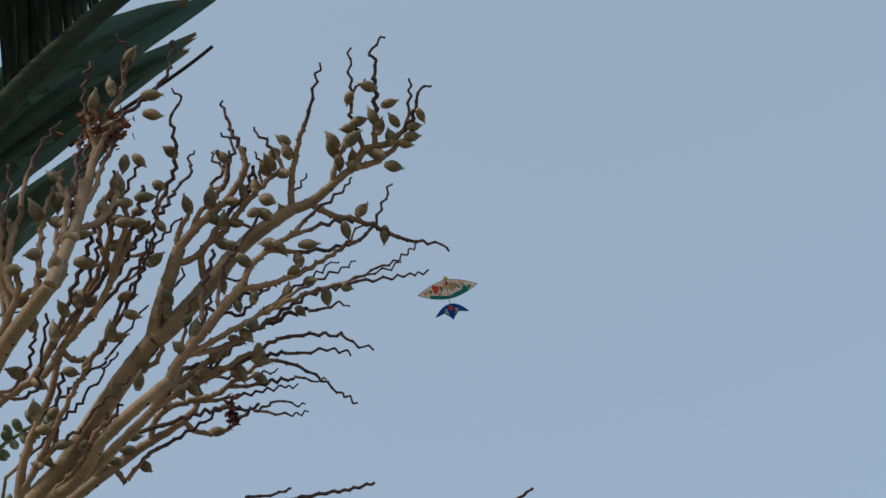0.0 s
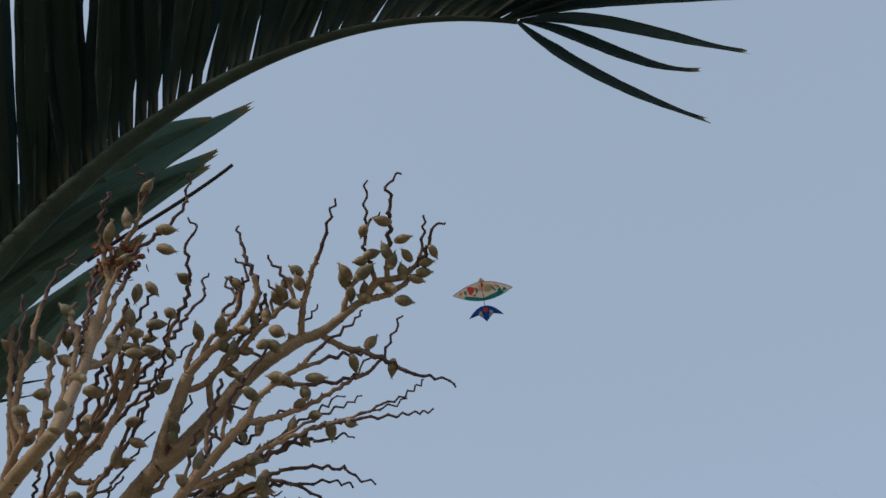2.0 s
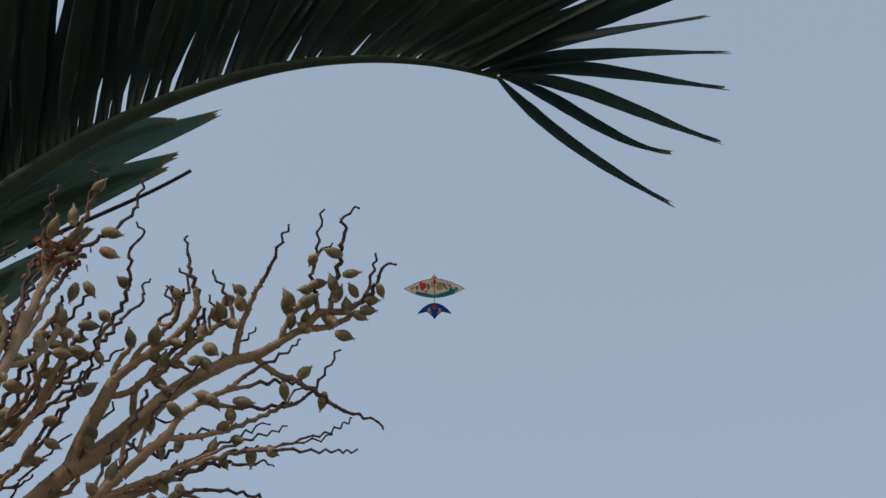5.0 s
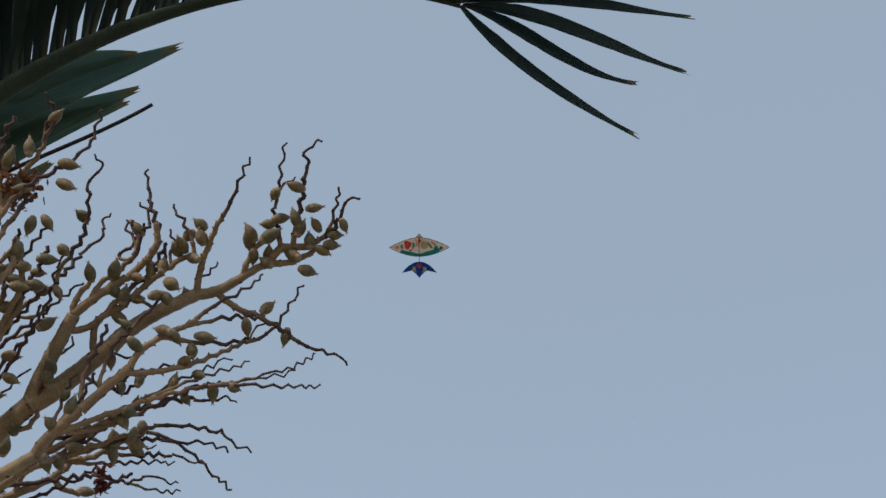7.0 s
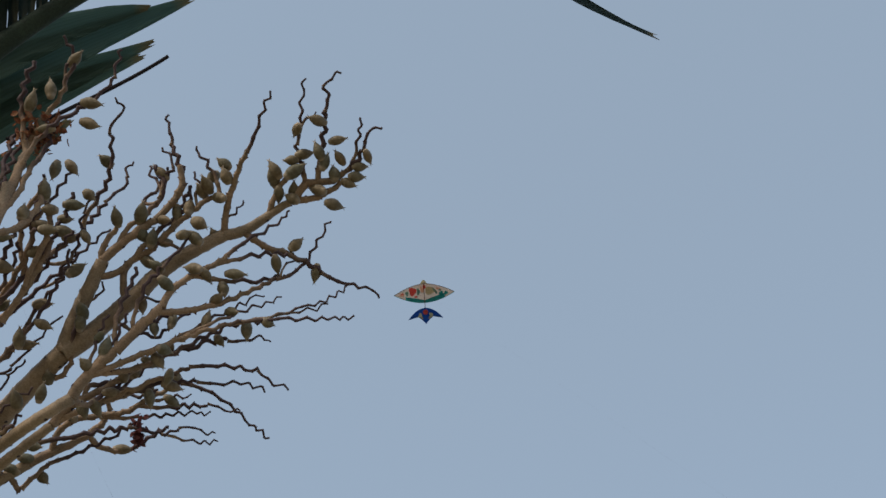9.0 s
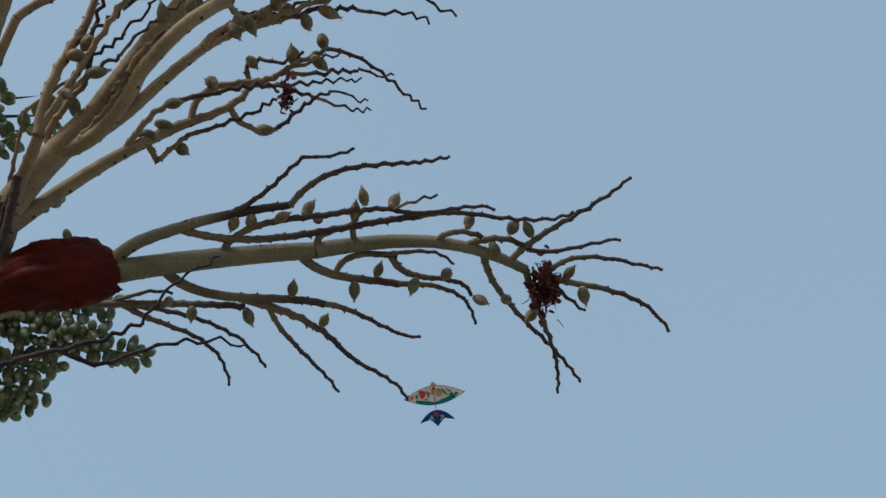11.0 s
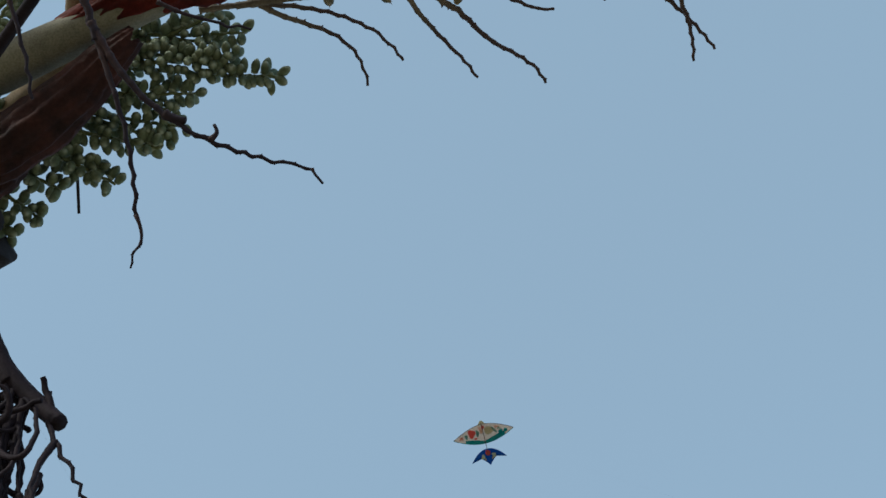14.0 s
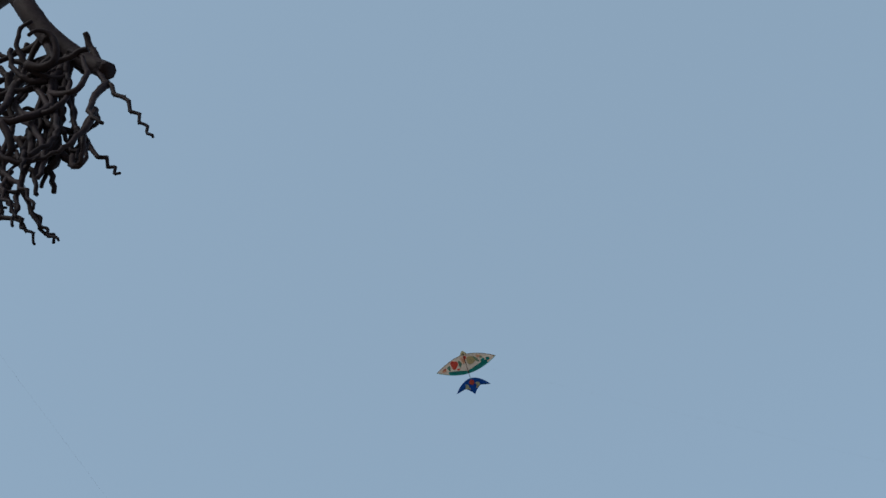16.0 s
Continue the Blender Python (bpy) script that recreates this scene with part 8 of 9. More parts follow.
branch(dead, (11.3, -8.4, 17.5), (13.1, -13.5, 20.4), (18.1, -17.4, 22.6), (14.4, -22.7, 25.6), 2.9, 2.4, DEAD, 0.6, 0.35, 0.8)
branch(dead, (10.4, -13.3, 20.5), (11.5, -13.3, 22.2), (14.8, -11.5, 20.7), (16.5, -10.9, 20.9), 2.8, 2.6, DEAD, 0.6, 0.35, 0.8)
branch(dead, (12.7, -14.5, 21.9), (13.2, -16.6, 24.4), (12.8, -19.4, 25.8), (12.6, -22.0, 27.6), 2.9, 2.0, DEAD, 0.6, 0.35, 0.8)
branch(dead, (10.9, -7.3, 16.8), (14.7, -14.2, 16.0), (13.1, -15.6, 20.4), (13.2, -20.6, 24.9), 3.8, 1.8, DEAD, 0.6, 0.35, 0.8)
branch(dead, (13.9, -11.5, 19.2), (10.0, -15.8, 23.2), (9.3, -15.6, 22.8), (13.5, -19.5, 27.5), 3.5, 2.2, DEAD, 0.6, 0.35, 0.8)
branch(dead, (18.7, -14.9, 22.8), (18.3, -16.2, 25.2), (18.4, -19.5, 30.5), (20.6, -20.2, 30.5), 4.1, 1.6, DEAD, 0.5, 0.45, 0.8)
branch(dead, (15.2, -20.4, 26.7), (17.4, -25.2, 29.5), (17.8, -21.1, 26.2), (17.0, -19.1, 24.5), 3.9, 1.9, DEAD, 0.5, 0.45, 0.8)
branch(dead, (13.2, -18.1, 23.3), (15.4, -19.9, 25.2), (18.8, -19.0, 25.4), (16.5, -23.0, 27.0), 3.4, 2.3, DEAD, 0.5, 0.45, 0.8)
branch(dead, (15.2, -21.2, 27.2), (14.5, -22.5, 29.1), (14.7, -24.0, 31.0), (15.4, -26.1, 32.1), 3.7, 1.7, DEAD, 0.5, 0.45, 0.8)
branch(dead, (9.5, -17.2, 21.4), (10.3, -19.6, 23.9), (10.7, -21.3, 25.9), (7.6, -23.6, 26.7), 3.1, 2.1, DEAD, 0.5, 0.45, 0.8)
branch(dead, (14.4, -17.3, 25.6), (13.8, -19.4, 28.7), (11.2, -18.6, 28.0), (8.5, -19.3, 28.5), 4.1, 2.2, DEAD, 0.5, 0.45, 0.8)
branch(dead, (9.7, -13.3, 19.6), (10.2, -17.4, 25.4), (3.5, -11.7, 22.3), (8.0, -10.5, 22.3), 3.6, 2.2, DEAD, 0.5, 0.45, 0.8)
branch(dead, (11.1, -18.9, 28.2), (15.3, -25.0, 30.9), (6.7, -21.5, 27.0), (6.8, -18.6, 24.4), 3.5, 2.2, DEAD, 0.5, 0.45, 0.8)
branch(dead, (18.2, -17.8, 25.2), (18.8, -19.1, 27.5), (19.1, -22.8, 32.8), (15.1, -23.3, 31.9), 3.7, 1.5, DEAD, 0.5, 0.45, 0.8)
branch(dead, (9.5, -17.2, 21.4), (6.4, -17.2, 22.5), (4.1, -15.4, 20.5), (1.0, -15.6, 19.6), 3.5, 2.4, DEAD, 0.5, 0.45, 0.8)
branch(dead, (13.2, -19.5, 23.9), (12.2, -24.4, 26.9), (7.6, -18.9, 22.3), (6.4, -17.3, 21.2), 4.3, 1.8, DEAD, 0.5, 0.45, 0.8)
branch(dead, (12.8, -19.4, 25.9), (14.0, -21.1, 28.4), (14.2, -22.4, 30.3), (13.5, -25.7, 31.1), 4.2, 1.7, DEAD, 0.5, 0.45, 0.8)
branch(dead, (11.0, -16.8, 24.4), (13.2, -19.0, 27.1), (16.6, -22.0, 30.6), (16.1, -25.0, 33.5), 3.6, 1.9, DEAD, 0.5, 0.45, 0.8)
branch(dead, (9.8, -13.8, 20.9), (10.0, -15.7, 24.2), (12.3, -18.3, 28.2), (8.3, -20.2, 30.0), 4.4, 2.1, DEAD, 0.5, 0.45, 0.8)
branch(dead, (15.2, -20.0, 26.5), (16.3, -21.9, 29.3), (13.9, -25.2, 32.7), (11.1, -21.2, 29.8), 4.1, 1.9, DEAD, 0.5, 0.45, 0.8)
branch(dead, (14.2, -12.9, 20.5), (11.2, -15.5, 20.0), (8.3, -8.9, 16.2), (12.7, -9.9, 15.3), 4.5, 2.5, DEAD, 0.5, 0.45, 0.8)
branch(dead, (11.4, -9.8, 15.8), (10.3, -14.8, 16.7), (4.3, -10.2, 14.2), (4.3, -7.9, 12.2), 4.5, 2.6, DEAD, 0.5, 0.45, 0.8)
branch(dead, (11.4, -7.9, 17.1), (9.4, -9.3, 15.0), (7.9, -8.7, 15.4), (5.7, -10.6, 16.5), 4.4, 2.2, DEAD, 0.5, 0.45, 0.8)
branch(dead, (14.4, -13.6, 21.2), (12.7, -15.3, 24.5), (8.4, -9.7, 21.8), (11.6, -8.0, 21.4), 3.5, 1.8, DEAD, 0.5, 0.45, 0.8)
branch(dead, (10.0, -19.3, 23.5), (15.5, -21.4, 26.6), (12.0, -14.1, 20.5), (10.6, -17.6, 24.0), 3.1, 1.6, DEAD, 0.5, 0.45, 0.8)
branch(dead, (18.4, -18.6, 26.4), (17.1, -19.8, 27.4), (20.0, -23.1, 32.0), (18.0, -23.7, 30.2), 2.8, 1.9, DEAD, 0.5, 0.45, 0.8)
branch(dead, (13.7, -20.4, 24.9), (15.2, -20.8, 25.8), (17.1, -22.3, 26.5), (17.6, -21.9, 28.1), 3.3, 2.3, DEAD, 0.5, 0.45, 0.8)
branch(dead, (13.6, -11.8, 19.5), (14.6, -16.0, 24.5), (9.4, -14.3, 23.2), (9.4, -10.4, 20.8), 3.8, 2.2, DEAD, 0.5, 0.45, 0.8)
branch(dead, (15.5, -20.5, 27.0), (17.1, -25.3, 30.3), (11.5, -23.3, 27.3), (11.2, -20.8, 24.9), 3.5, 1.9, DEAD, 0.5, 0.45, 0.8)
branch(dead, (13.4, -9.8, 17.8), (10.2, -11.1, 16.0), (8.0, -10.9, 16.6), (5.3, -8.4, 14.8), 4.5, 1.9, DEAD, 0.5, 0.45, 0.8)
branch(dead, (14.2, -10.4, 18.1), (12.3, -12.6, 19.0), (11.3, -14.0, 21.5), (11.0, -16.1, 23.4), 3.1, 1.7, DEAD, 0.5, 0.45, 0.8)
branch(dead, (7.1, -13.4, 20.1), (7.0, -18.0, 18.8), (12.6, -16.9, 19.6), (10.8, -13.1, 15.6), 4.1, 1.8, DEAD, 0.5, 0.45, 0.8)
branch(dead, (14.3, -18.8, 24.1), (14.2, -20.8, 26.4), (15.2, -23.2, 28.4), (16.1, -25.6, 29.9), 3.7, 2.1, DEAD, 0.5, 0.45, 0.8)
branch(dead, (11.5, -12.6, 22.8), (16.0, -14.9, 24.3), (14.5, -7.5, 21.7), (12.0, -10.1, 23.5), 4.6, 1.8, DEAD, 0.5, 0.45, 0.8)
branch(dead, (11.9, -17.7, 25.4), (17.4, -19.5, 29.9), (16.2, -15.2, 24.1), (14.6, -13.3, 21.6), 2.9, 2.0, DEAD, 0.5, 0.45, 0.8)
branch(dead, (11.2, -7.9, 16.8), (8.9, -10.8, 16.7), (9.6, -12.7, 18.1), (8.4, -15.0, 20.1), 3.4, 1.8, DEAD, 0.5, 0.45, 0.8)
branch(dead, (13.6, -13.5, 21.6), (14.0, -16.1, 23.5), (15.0, -19.0, 26.3), (16.9, -21.6, 27.1), 4.0, 1.7, DEAD, 0.5, 0.45, 0.8)
branch(dead, (13.7, -10.0, 17.9), (13.0, -13.2, 19.3), (13.7, -15.5, 21.9), (13.8, -18.5, 23.6), 3.2, 2.2, DEAD, 0.5, 0.45, 0.8)
branch(dead, (14.0, -15.7, 24.1), (19.2, -18.1, 29.3), (17.3, -11.7, 20.4), (14.4, -10.8, 20.1), 3.3, 1.9, DEAD, 0.5, 0.45, 0.8)
branch(dead, (12.4, -9.8, 15.4), (14.3, -11.2, 16.5), (16.2, -14.0, 17.1), (16.2, -10.0, 18.1), 4.4, 2.1, DEAD, 0.5, 0.45, 0.8)
branch(dead, (17.3, -21.1, 26.2), (16.1, -23.1, 29.1), (19.7, -26.0, 33.0), (18.5, -21.1, 28.2), 3.5, 1.5, DEAD, 0.5, 0.45, 0.8)
branch(dead, (17.2, -19.9, 26.3), (18.2, -20.7, 26.7), (17.3, -23.8, 29.2), (16.8, -22.9, 27.1), 3.0, 2.2, DEAD, 0.5, 0.45, 0.8)
branch(dead, (14.4, -10.6, 18.2), (13.3, -14.6, 19.5), (15.8, -16.6, 24.1), (17.0, -20.0, 26.1), 3.3, 1.6, DEAD, 0.5, 0.45, 0.8)
branch(dead, (11.0, -22.2, 28.6), (10.9, -24.1, 29.2), (10.7, -25.8, 29.7), (10.1, -27.5, 30.4), 2.1, 1.2, DEAD, 1.3, 0.8, 0.5)
branch(dead, (10.8, -24.4, 29.3), (12.3, -25.8, 30.5), (13.6, -27.1, 31.7), (14.5, -29.0, 32.9), 3.2, 1.2, DEAD, 1.3, 0.8, 0.5)
branch(dead, (13.6, -20.8, 27.9), (12.7, -21.7, 28.3), (12.4, -22.3, 28.6), (12.3, -23.5, 29.4), 3.0, 1.2, DEAD, 1.3, 0.8, 0.5)
branch(dead, (11.0, -23.2, 28.9), (10.8, -24.7, 31.3), (12.0, -24.9, 31.3), (13.9, -26.1, 32.4), 2.7, 1.2, DEAD, 1.3, 0.8, 0.5)
branch(dead, (8.4, -22.5, 23.1), (9.1, -24.5, 24.2), (9.2, -25.9, 24.9), (8.3, -27.9, 26.1), 2.5, 1.3, DEAD, 1.3, 0.8, 0.5)
branch(dead, (8.6, -23.1, 23.5), (8.3, -24.7, 23.0), (9.0, -24.8, 23.7), (9.7, -25.8, 24.3), 2.9, 1.3, DEAD, 1.3, 0.8, 0.5)
branch(dead, (8.0, -20.8, 26.5), (8.3, -23.4, 26.8), (8.8, -24.8, 27.6), (9.7, -26.8, 29.0), 3.5, 1.3, DEAD, 1.3, 0.8, 0.5)
branch(dead, (12.3, -23.5, 29.4), (12.3, -25.2, 32.0), (12.5, -25.9, 32.9), (14.7, -28.0, 34.2), 2.2, 1.2, DEAD, 1.3, 0.8, 0.5)
branch(dead, (8.8, -23.8, 23.8), (9.6, -25.4, 25.3), (10.2, -26.2, 26.1), (9.4, -28.3, 27.1), 3.4, 1.3, DEAD, 1.3, 0.8, 0.5)
branch(dead, (11.1, -19.6, 24.1), (11.8, -21.0, 24.9), (12.4, -22.3, 25.8), (12.9, -23.6, 26.7), 3.6, 1.3, DEAD, 1.3, 0.8, 0.5)
branch(dead, (11.6, -22.2, 28.9), (11.6, -24.4, 29.5), (12.2, -25.6, 30.3), (13.2, -27.2, 31.5), 2.1, 1.2, DEAD, 1.3, 0.8, 0.5)
branch(dead, (10.6, -22.1, 28.3), (10.6, -23.9, 25.8), (9.5, -23.1, 24.0), (11.8, -25.7, 26.4), 3.6, 1.3, DEAD, 1.3, 0.8, 0.5)
branch(dead, (8.3, -19.4, 22.9), (7.8, -21.7, 24.2), (8.3, -23.1, 25.1), (9.4, -25.0, 26.5), 2.3, 1.3, DEAD, 1.3, 0.8, 0.5)
branch(dead, (13.8, -23.7, 30.4), (13.7, -25.4, 31.6), (13.8, -27.0, 32.7), (14.2, -28.7, 33.8), 2.8, 1.2, DEAD, 1.3, 0.8, 0.5)
branch(dead, (11.0, -23.1, 28.9), (12.7, -24.4, 30.7), (14.5, -25.1, 32.5), (15.7, -27.5, 33.8), 3.3, 1.2, DEAD, 1.3, 0.8, 0.5)
branch(dead, (13.0, -21.5, 28.2), (13.6, -22.3, 29.7), (14.1, -22.4, 31.5), (14.5, -24.2, 32.4), 2.9, 1.2, DEAD, 1.3, 0.8, 0.5)


# ---- bracts, stubs and withered flowers of the palm ----
VIEW = Euler((radians(140), 0, 0)).to_matrix()          # x across, y up along the slant, z outwards
ACROSS, ALONG, OUT = (VIEW.col[i].copy() for i in range(3))


def crumpled(points, radii, seed, open_from, open_to, rough=0.16, rings=26, sides=30, thick=0.0025):
    """A dry sheathing bract: an open, creased shell along points, with thickness."""
    r = random.Random(seed)
    shift = Vector((r.uniform(0, 50), r.uniform(0, 50), r.uniform(0, 50)))
    bm = bmesh.new()
    grid = []
    n = len(points) - 1
    for i in range(rings + 1):
        u = i / rings * n
        k = min(int(u), n - 1)
        f = u - k
        p = Vector(points[k]).lerp(Vector(points[k + 1]), f)
        rad = radii[k] + (radii[k + 1] - radii[k]) * f
        ahead = (Vector(points[k + 1]) - Vector(points[k])).normalized()
        side = ahead.cross(OUT).normalized()
        out = side.cross(ahead)
        row = []
        for j in range(sides + 1):
            a = radians(open_from + (open_to - open_from) * j / sides)
            d = side * math.cos(a) + out * math.sin(a)
            q = p + d * rad
            crease = noise.noise(q * 38 + shift) * rough + noise.noise(q * 110 + shift) * rough * 0.5
            crease += 0.10 * math.sin(j * 1.7 + 3 * noise.noise(p * 20 + shift))
            fray = ahead * (noise.noise(d * 2.5 + shift) * 0.012 if i in (0, rings) else 0)
            row.append(bm.verts.new(q + d * rad * crease + fray))
        grid.append(row)
    for a, b in zip(grid, grid[1:]):
        for j in range(sides):
            bm.faces.new((a[j], a[j + 1], b[j + 1], b[j]))
    bmesh.ops.solidify(bm, geom=bm.faces[:], thickness=thick)
    return bm


base = palm.location
HOME = Matrix.Translation(-base)
part("bract", crumpled([(-0.709, 1.450, 2.629), (-0.649, 1.425, 2.644), (-0.603, 1.405, 2.655), (-0.563, 1.389, 2.664), (-0.528, 1.385, 2.670), (-0.495, 1.389, 2.671), (-0.476, 1.393, 2.672)], [0.018, 0.023, 0.031, 0.039, 0.038, 0.029, 0.016], 3, -50, 215, 0.22), BRACT, palm, "crumpled red-brown papery bract", HOME)
part("bract", crumpled([(-0.617, 1.445, 2.610), (-0.648, 1.471, 2.598), (-0.687, 1.503, 2.584), (-0.729, 1.535, 2.569), (-0.778, 1.564, 2.554), (-0.846, 1.588, 2.539)], [0.012, 0.023, 0.030, 0.033, 0.033, 0.032], 5, -40, 215, 0.12), BROWN_BRACT, palm, "dark brown boat-shaped bract hanging down", HOME)
part("bract", crumpled([(-0.767, 1.568, 2.598), (-0.806, 1.604, 2.582), (-0.857, 1.626, 2.569)], [0.02, 0.03, 0.034], 8, 0, 300, 0.3), BROWN_BRACT, palm, "dark brown withered bract", HOME)
part("bract", crumpled([(-0.600, 1.287, 2.655), (-0.640, 1.332, 2.611), (-0.672, 1.378, 2.569)], [0.010, 0.020, 0.024], 9, -30, 230, 0.3), BROWN_BRACT, palm, "dark brown withered bract", HOME)

# the broad pale foot of the lower fruit stalk, clasping the trunk
bm = bmesh.new()
foot = [Vector(p) for p in (*[(-0.467, 1.384, 2.679), (-0.533, 1.400, 2.667), (-0.612, 1.424, 2.651), (-0.705, 1.456, 2.631), (-0.812, 1.496, 2.606)], (-1.18, 1.90, 2.66))]
fine = [foot[min(i // 6, 4)].lerp(foot[min(i // 6, 4) + 1], (i % 6) / 6) for i in range(30)] + [foot[-1]]
tube(bm, fine, [0.013 + 0.026 * (i / 30) ** 0.9 for i in range(31)], [0] * 31, 20, 0.8)
part("stalk_foot", bm, PALE, palm, "broad cream stalk base", HOME)
for a, b, thick, thin in (((-0.67, 1.452, 2.664), (-1.19, 1.90, 2.80), 19, 24), ((-0.86, 1.63, 2.72), (-1.19, 1.91, 2.70), 9, 14), ((-0.55, 1.22, 2.47), (-1.19, 1.91, 2.52), 5, 10), ((-0.86, 1.70, 2.42), (-1.19, 1.91, 2.46), 20, 24)):
    m = [tuple(100 * (p + (q - p) * f) for p, q in zip(a, b)) for f in (0, 0.33, 0.66, 1)]
    part("stalk_foot", stalk_shape(*m, thick, thin, 0.05, 0.1, 1.0, 78, 12), STALK if thick == 19 else DEAD, palm, "stalk base on the trunk", HOME)


def stub(a, b, radius, seed):
    """A sawn-off old stalk, ragged round its cut."""
    r = random.Random(seed)
    bm = bmesh.new()
    a, b = Vector(a), Vector(b)
    way = (b - a).normalized()
    points = [a.lerp(b, i / 14) for i in range(15)] + [b + way * f for f in (0.0006, 0.0012, 0.0018, 0.0024)]
    radii = [radius * (0.80 + 0.20 * (i / 14) ** 2 + r.uniform(-0.03, 0.03)) for i in range(15)] + [radius * f for f in (0.97, 0.90, 0.60, 0.25)]
    tube(bm, points, radii, [0] * 19, 26, 0.9)
    for v in bm.verts:
        v.co += Vector((noise.noise(v.co * 60), noise.noise(v.co * 60 + Vector((9, 0, 0))), noise.noise(v.co * 60 + Vector((0, 9, 0))))) * radius * 0.10
    return bm


part("old_stub", stub((-1.14, 1.86, 2.50), (-0.826, 1.712, 2.585), 0.0285, 4), STUB, palm, "dark weathered cut-off stalk stub", HOME)
part("old_stub", stub((-1.14, 1.86, 2.66), (-0.765, 1.591, 2.437), 0.021, 6), STUB, palm, "dark weathered cut-off stalk stub", HOME)
part("hanging_fibre", stalk_shape((-78.4, 156, 284), (-78.6, 162, 281.8), (-78.6, 170, 278), (-78.6, 176.1, 274.9), 2.6, 2.2, 0.0, 0.2, 1.0, 91), STUB, palm, "thin straight dark fibre", HOME)


def withered(stem, x, y, z, size, pieces, seed, long=1.0, mat=None):
    """A clump of shrivelled flowers: small curled petals round a core, in cm of the stem's frame."""
    r = random.Random(seed)
    bm = bmesh.new()
    for _ in range(pieces):
        c = Vector((x + r.gauss(0, 0.42) * size, y + r.gauss(0, 0.42) * size * long, z + r.gauss(0, 0.35) * size)) * 0.01
        q = Euler((r.uniform(0, 6.3), r.uniform(0, 6.3), r.uniform(0, 6.3))).to_matrix()
        w, h = r.uniform(0.0022, 0.0048), r.uniform(0.006, 0.012)
        rows = []
        for i in range(4):
            f = i / 3
            wide = w * math.sin(0.5 + 2.4 * f)
            mid = Vector((0, f * h, 0.35 * h * f * f))
            rows.append([bm.verts.new(c + q @ (mid + Vector((s * wide, 0, 0.3 * w * abs(s))))) for s in (-1, 0, 1)])
        for a, b in zip(rows, rows[1:]):
            for k in range(2):
                bm.faces.new((a[k], a[k + 1], b[k + 1], b[k]))
    bmesh.ops.solidify(bm, geom=bm.faces[:], thickness=0.0005)
    return tagged(part("withered_flower", bm, mat or FLOWER, stem, "shrivelled dark red flowers"), kind="stuff")


withered(upper, 7.8, 40.3, 6.2, 3.0, 120, 1, 1.0)
withered(upper, 9.6, 41.0, 5.0, 2.4, 80, 2, 1.0)
withered(upper, 23.1, 3.0, -9.0, 1.1, 60, 3, 2.2, MAROON)
withered(lower, 71.4, 15.6, -0.8, 1.9, 280, 4, 1.6, MAROON)

# ---- palm leaves ----
def blade(p0, p1, p2, p3, wide, seed, face, fold=0.35, dry=0.12, ribbon=0.14, taper=0.45, steps=18):
    """One leaflet: a long blade folded along its midrib, widest before the middle, withered and split at its end. Points in cm of the world, wide in cm."""
    r = random.Random(seed)
    pale = r.choice((0.2, 0.5, 0.9))                 # the swollen foot of the leaflet is paler
    bm = bmesh.new()
    layer = bm.verts.layers.float.new("dry")
    rows = []
    for i in range(steps + 1):
        u = i / steps
        p = bezier(p0, p1, p2, p3, u)
        ahead = (bezier(p0, p1, p2, p3, min(1, u + 0.03)) - bezier(p0, p1, p2, p3, max(0, u - 0.03))).normalized()
        turn = face + OUT * (0.25 * math.sin(u * 3 + seed))
        side = ahead.cross(turn).normalized()
        up = side.cross(ahead).normalized()
        w = wide * 0.005 * (0.28 + 0.72 * min(1, u / 0.22)) * (1 - min(1, max(0, (u - taper) / (1 - taper)) * (1.0 if ribbon < 0.2 else 1.25)) ** 1.7 * (1 - ribbon))
        row = []
        for s in (-1.0, -0.55, 0.0, 0.55, 1.0):
            edge = 1 + (0.05 * r.uniform(-1, 1) if abs(s) == 1 else 0)
            v = bm.verts.new(p + side * (s * w * edge) + up * (abs(s) * w * fold + (0.05 * w if abs(s) == 0.55 else 0)) + ahead * (r.uniform(-0.012, 0.006) if i == steps else 0))
            v[layer] = max(0.0, min(1.0, (u - 1 + dry) / max(dry, 0.01))) * (1.0 if dry > 0 else 0.0) + (pale * (0.8 - 0.5 * i) if i < 2 and s >= 0 else 0.0)
            row.append(v)
        rows.append(row)
    uv = bm.loops.layers.uv.new("UVMap")
    for i, (a, b) in enumerate(zip(rows, rows[1:])):
        for k in range(4):
            f = bm.faces.new((a[k], a[k + 1], b[k + 1], b[k]))
            for loop, (x, y) in zip(f.loops, ((k, i), (k + 1, i), (k + 1, i + 1), (k, i + 1))):
                loop[uv].uv = (x / 4, y / steps * 4)
    bmesh.ops.solidify(bm, geom=bm.faces[:], thickness=0.0006)
    return bm


def rib_shape(bend, thick, thin, seed):
    bm = bmesh.new()
    points = [bezier(*bend, i / 60) for i in range(61)]
    tube(bm, points, [(thick + (thin - thick) * (i / 60) ** 0.55) * 0.001 for i in range(61)], [0] * 61, 12, 0.75)
    return bm


FROND_RIB = ((-69.8, 92.0, 274.1), (-58.2, 78.0, 300.4), (-32.2, 56.9, 322.1), (2.5, 58.0, 319.4))
frond = part("frond", rib_shape(FROND_RIB, 27, 3.0, 1), RACHIS, palm, "arching green feather leaf, its colour darkened as a shaded underside", HOME)
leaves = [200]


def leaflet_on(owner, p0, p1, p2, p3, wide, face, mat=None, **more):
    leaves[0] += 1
    return part("leaflet", blade(p0, p1, p2, p3, wide, leaves[0], face, **more), mat or SHADED_LEAF, owner)


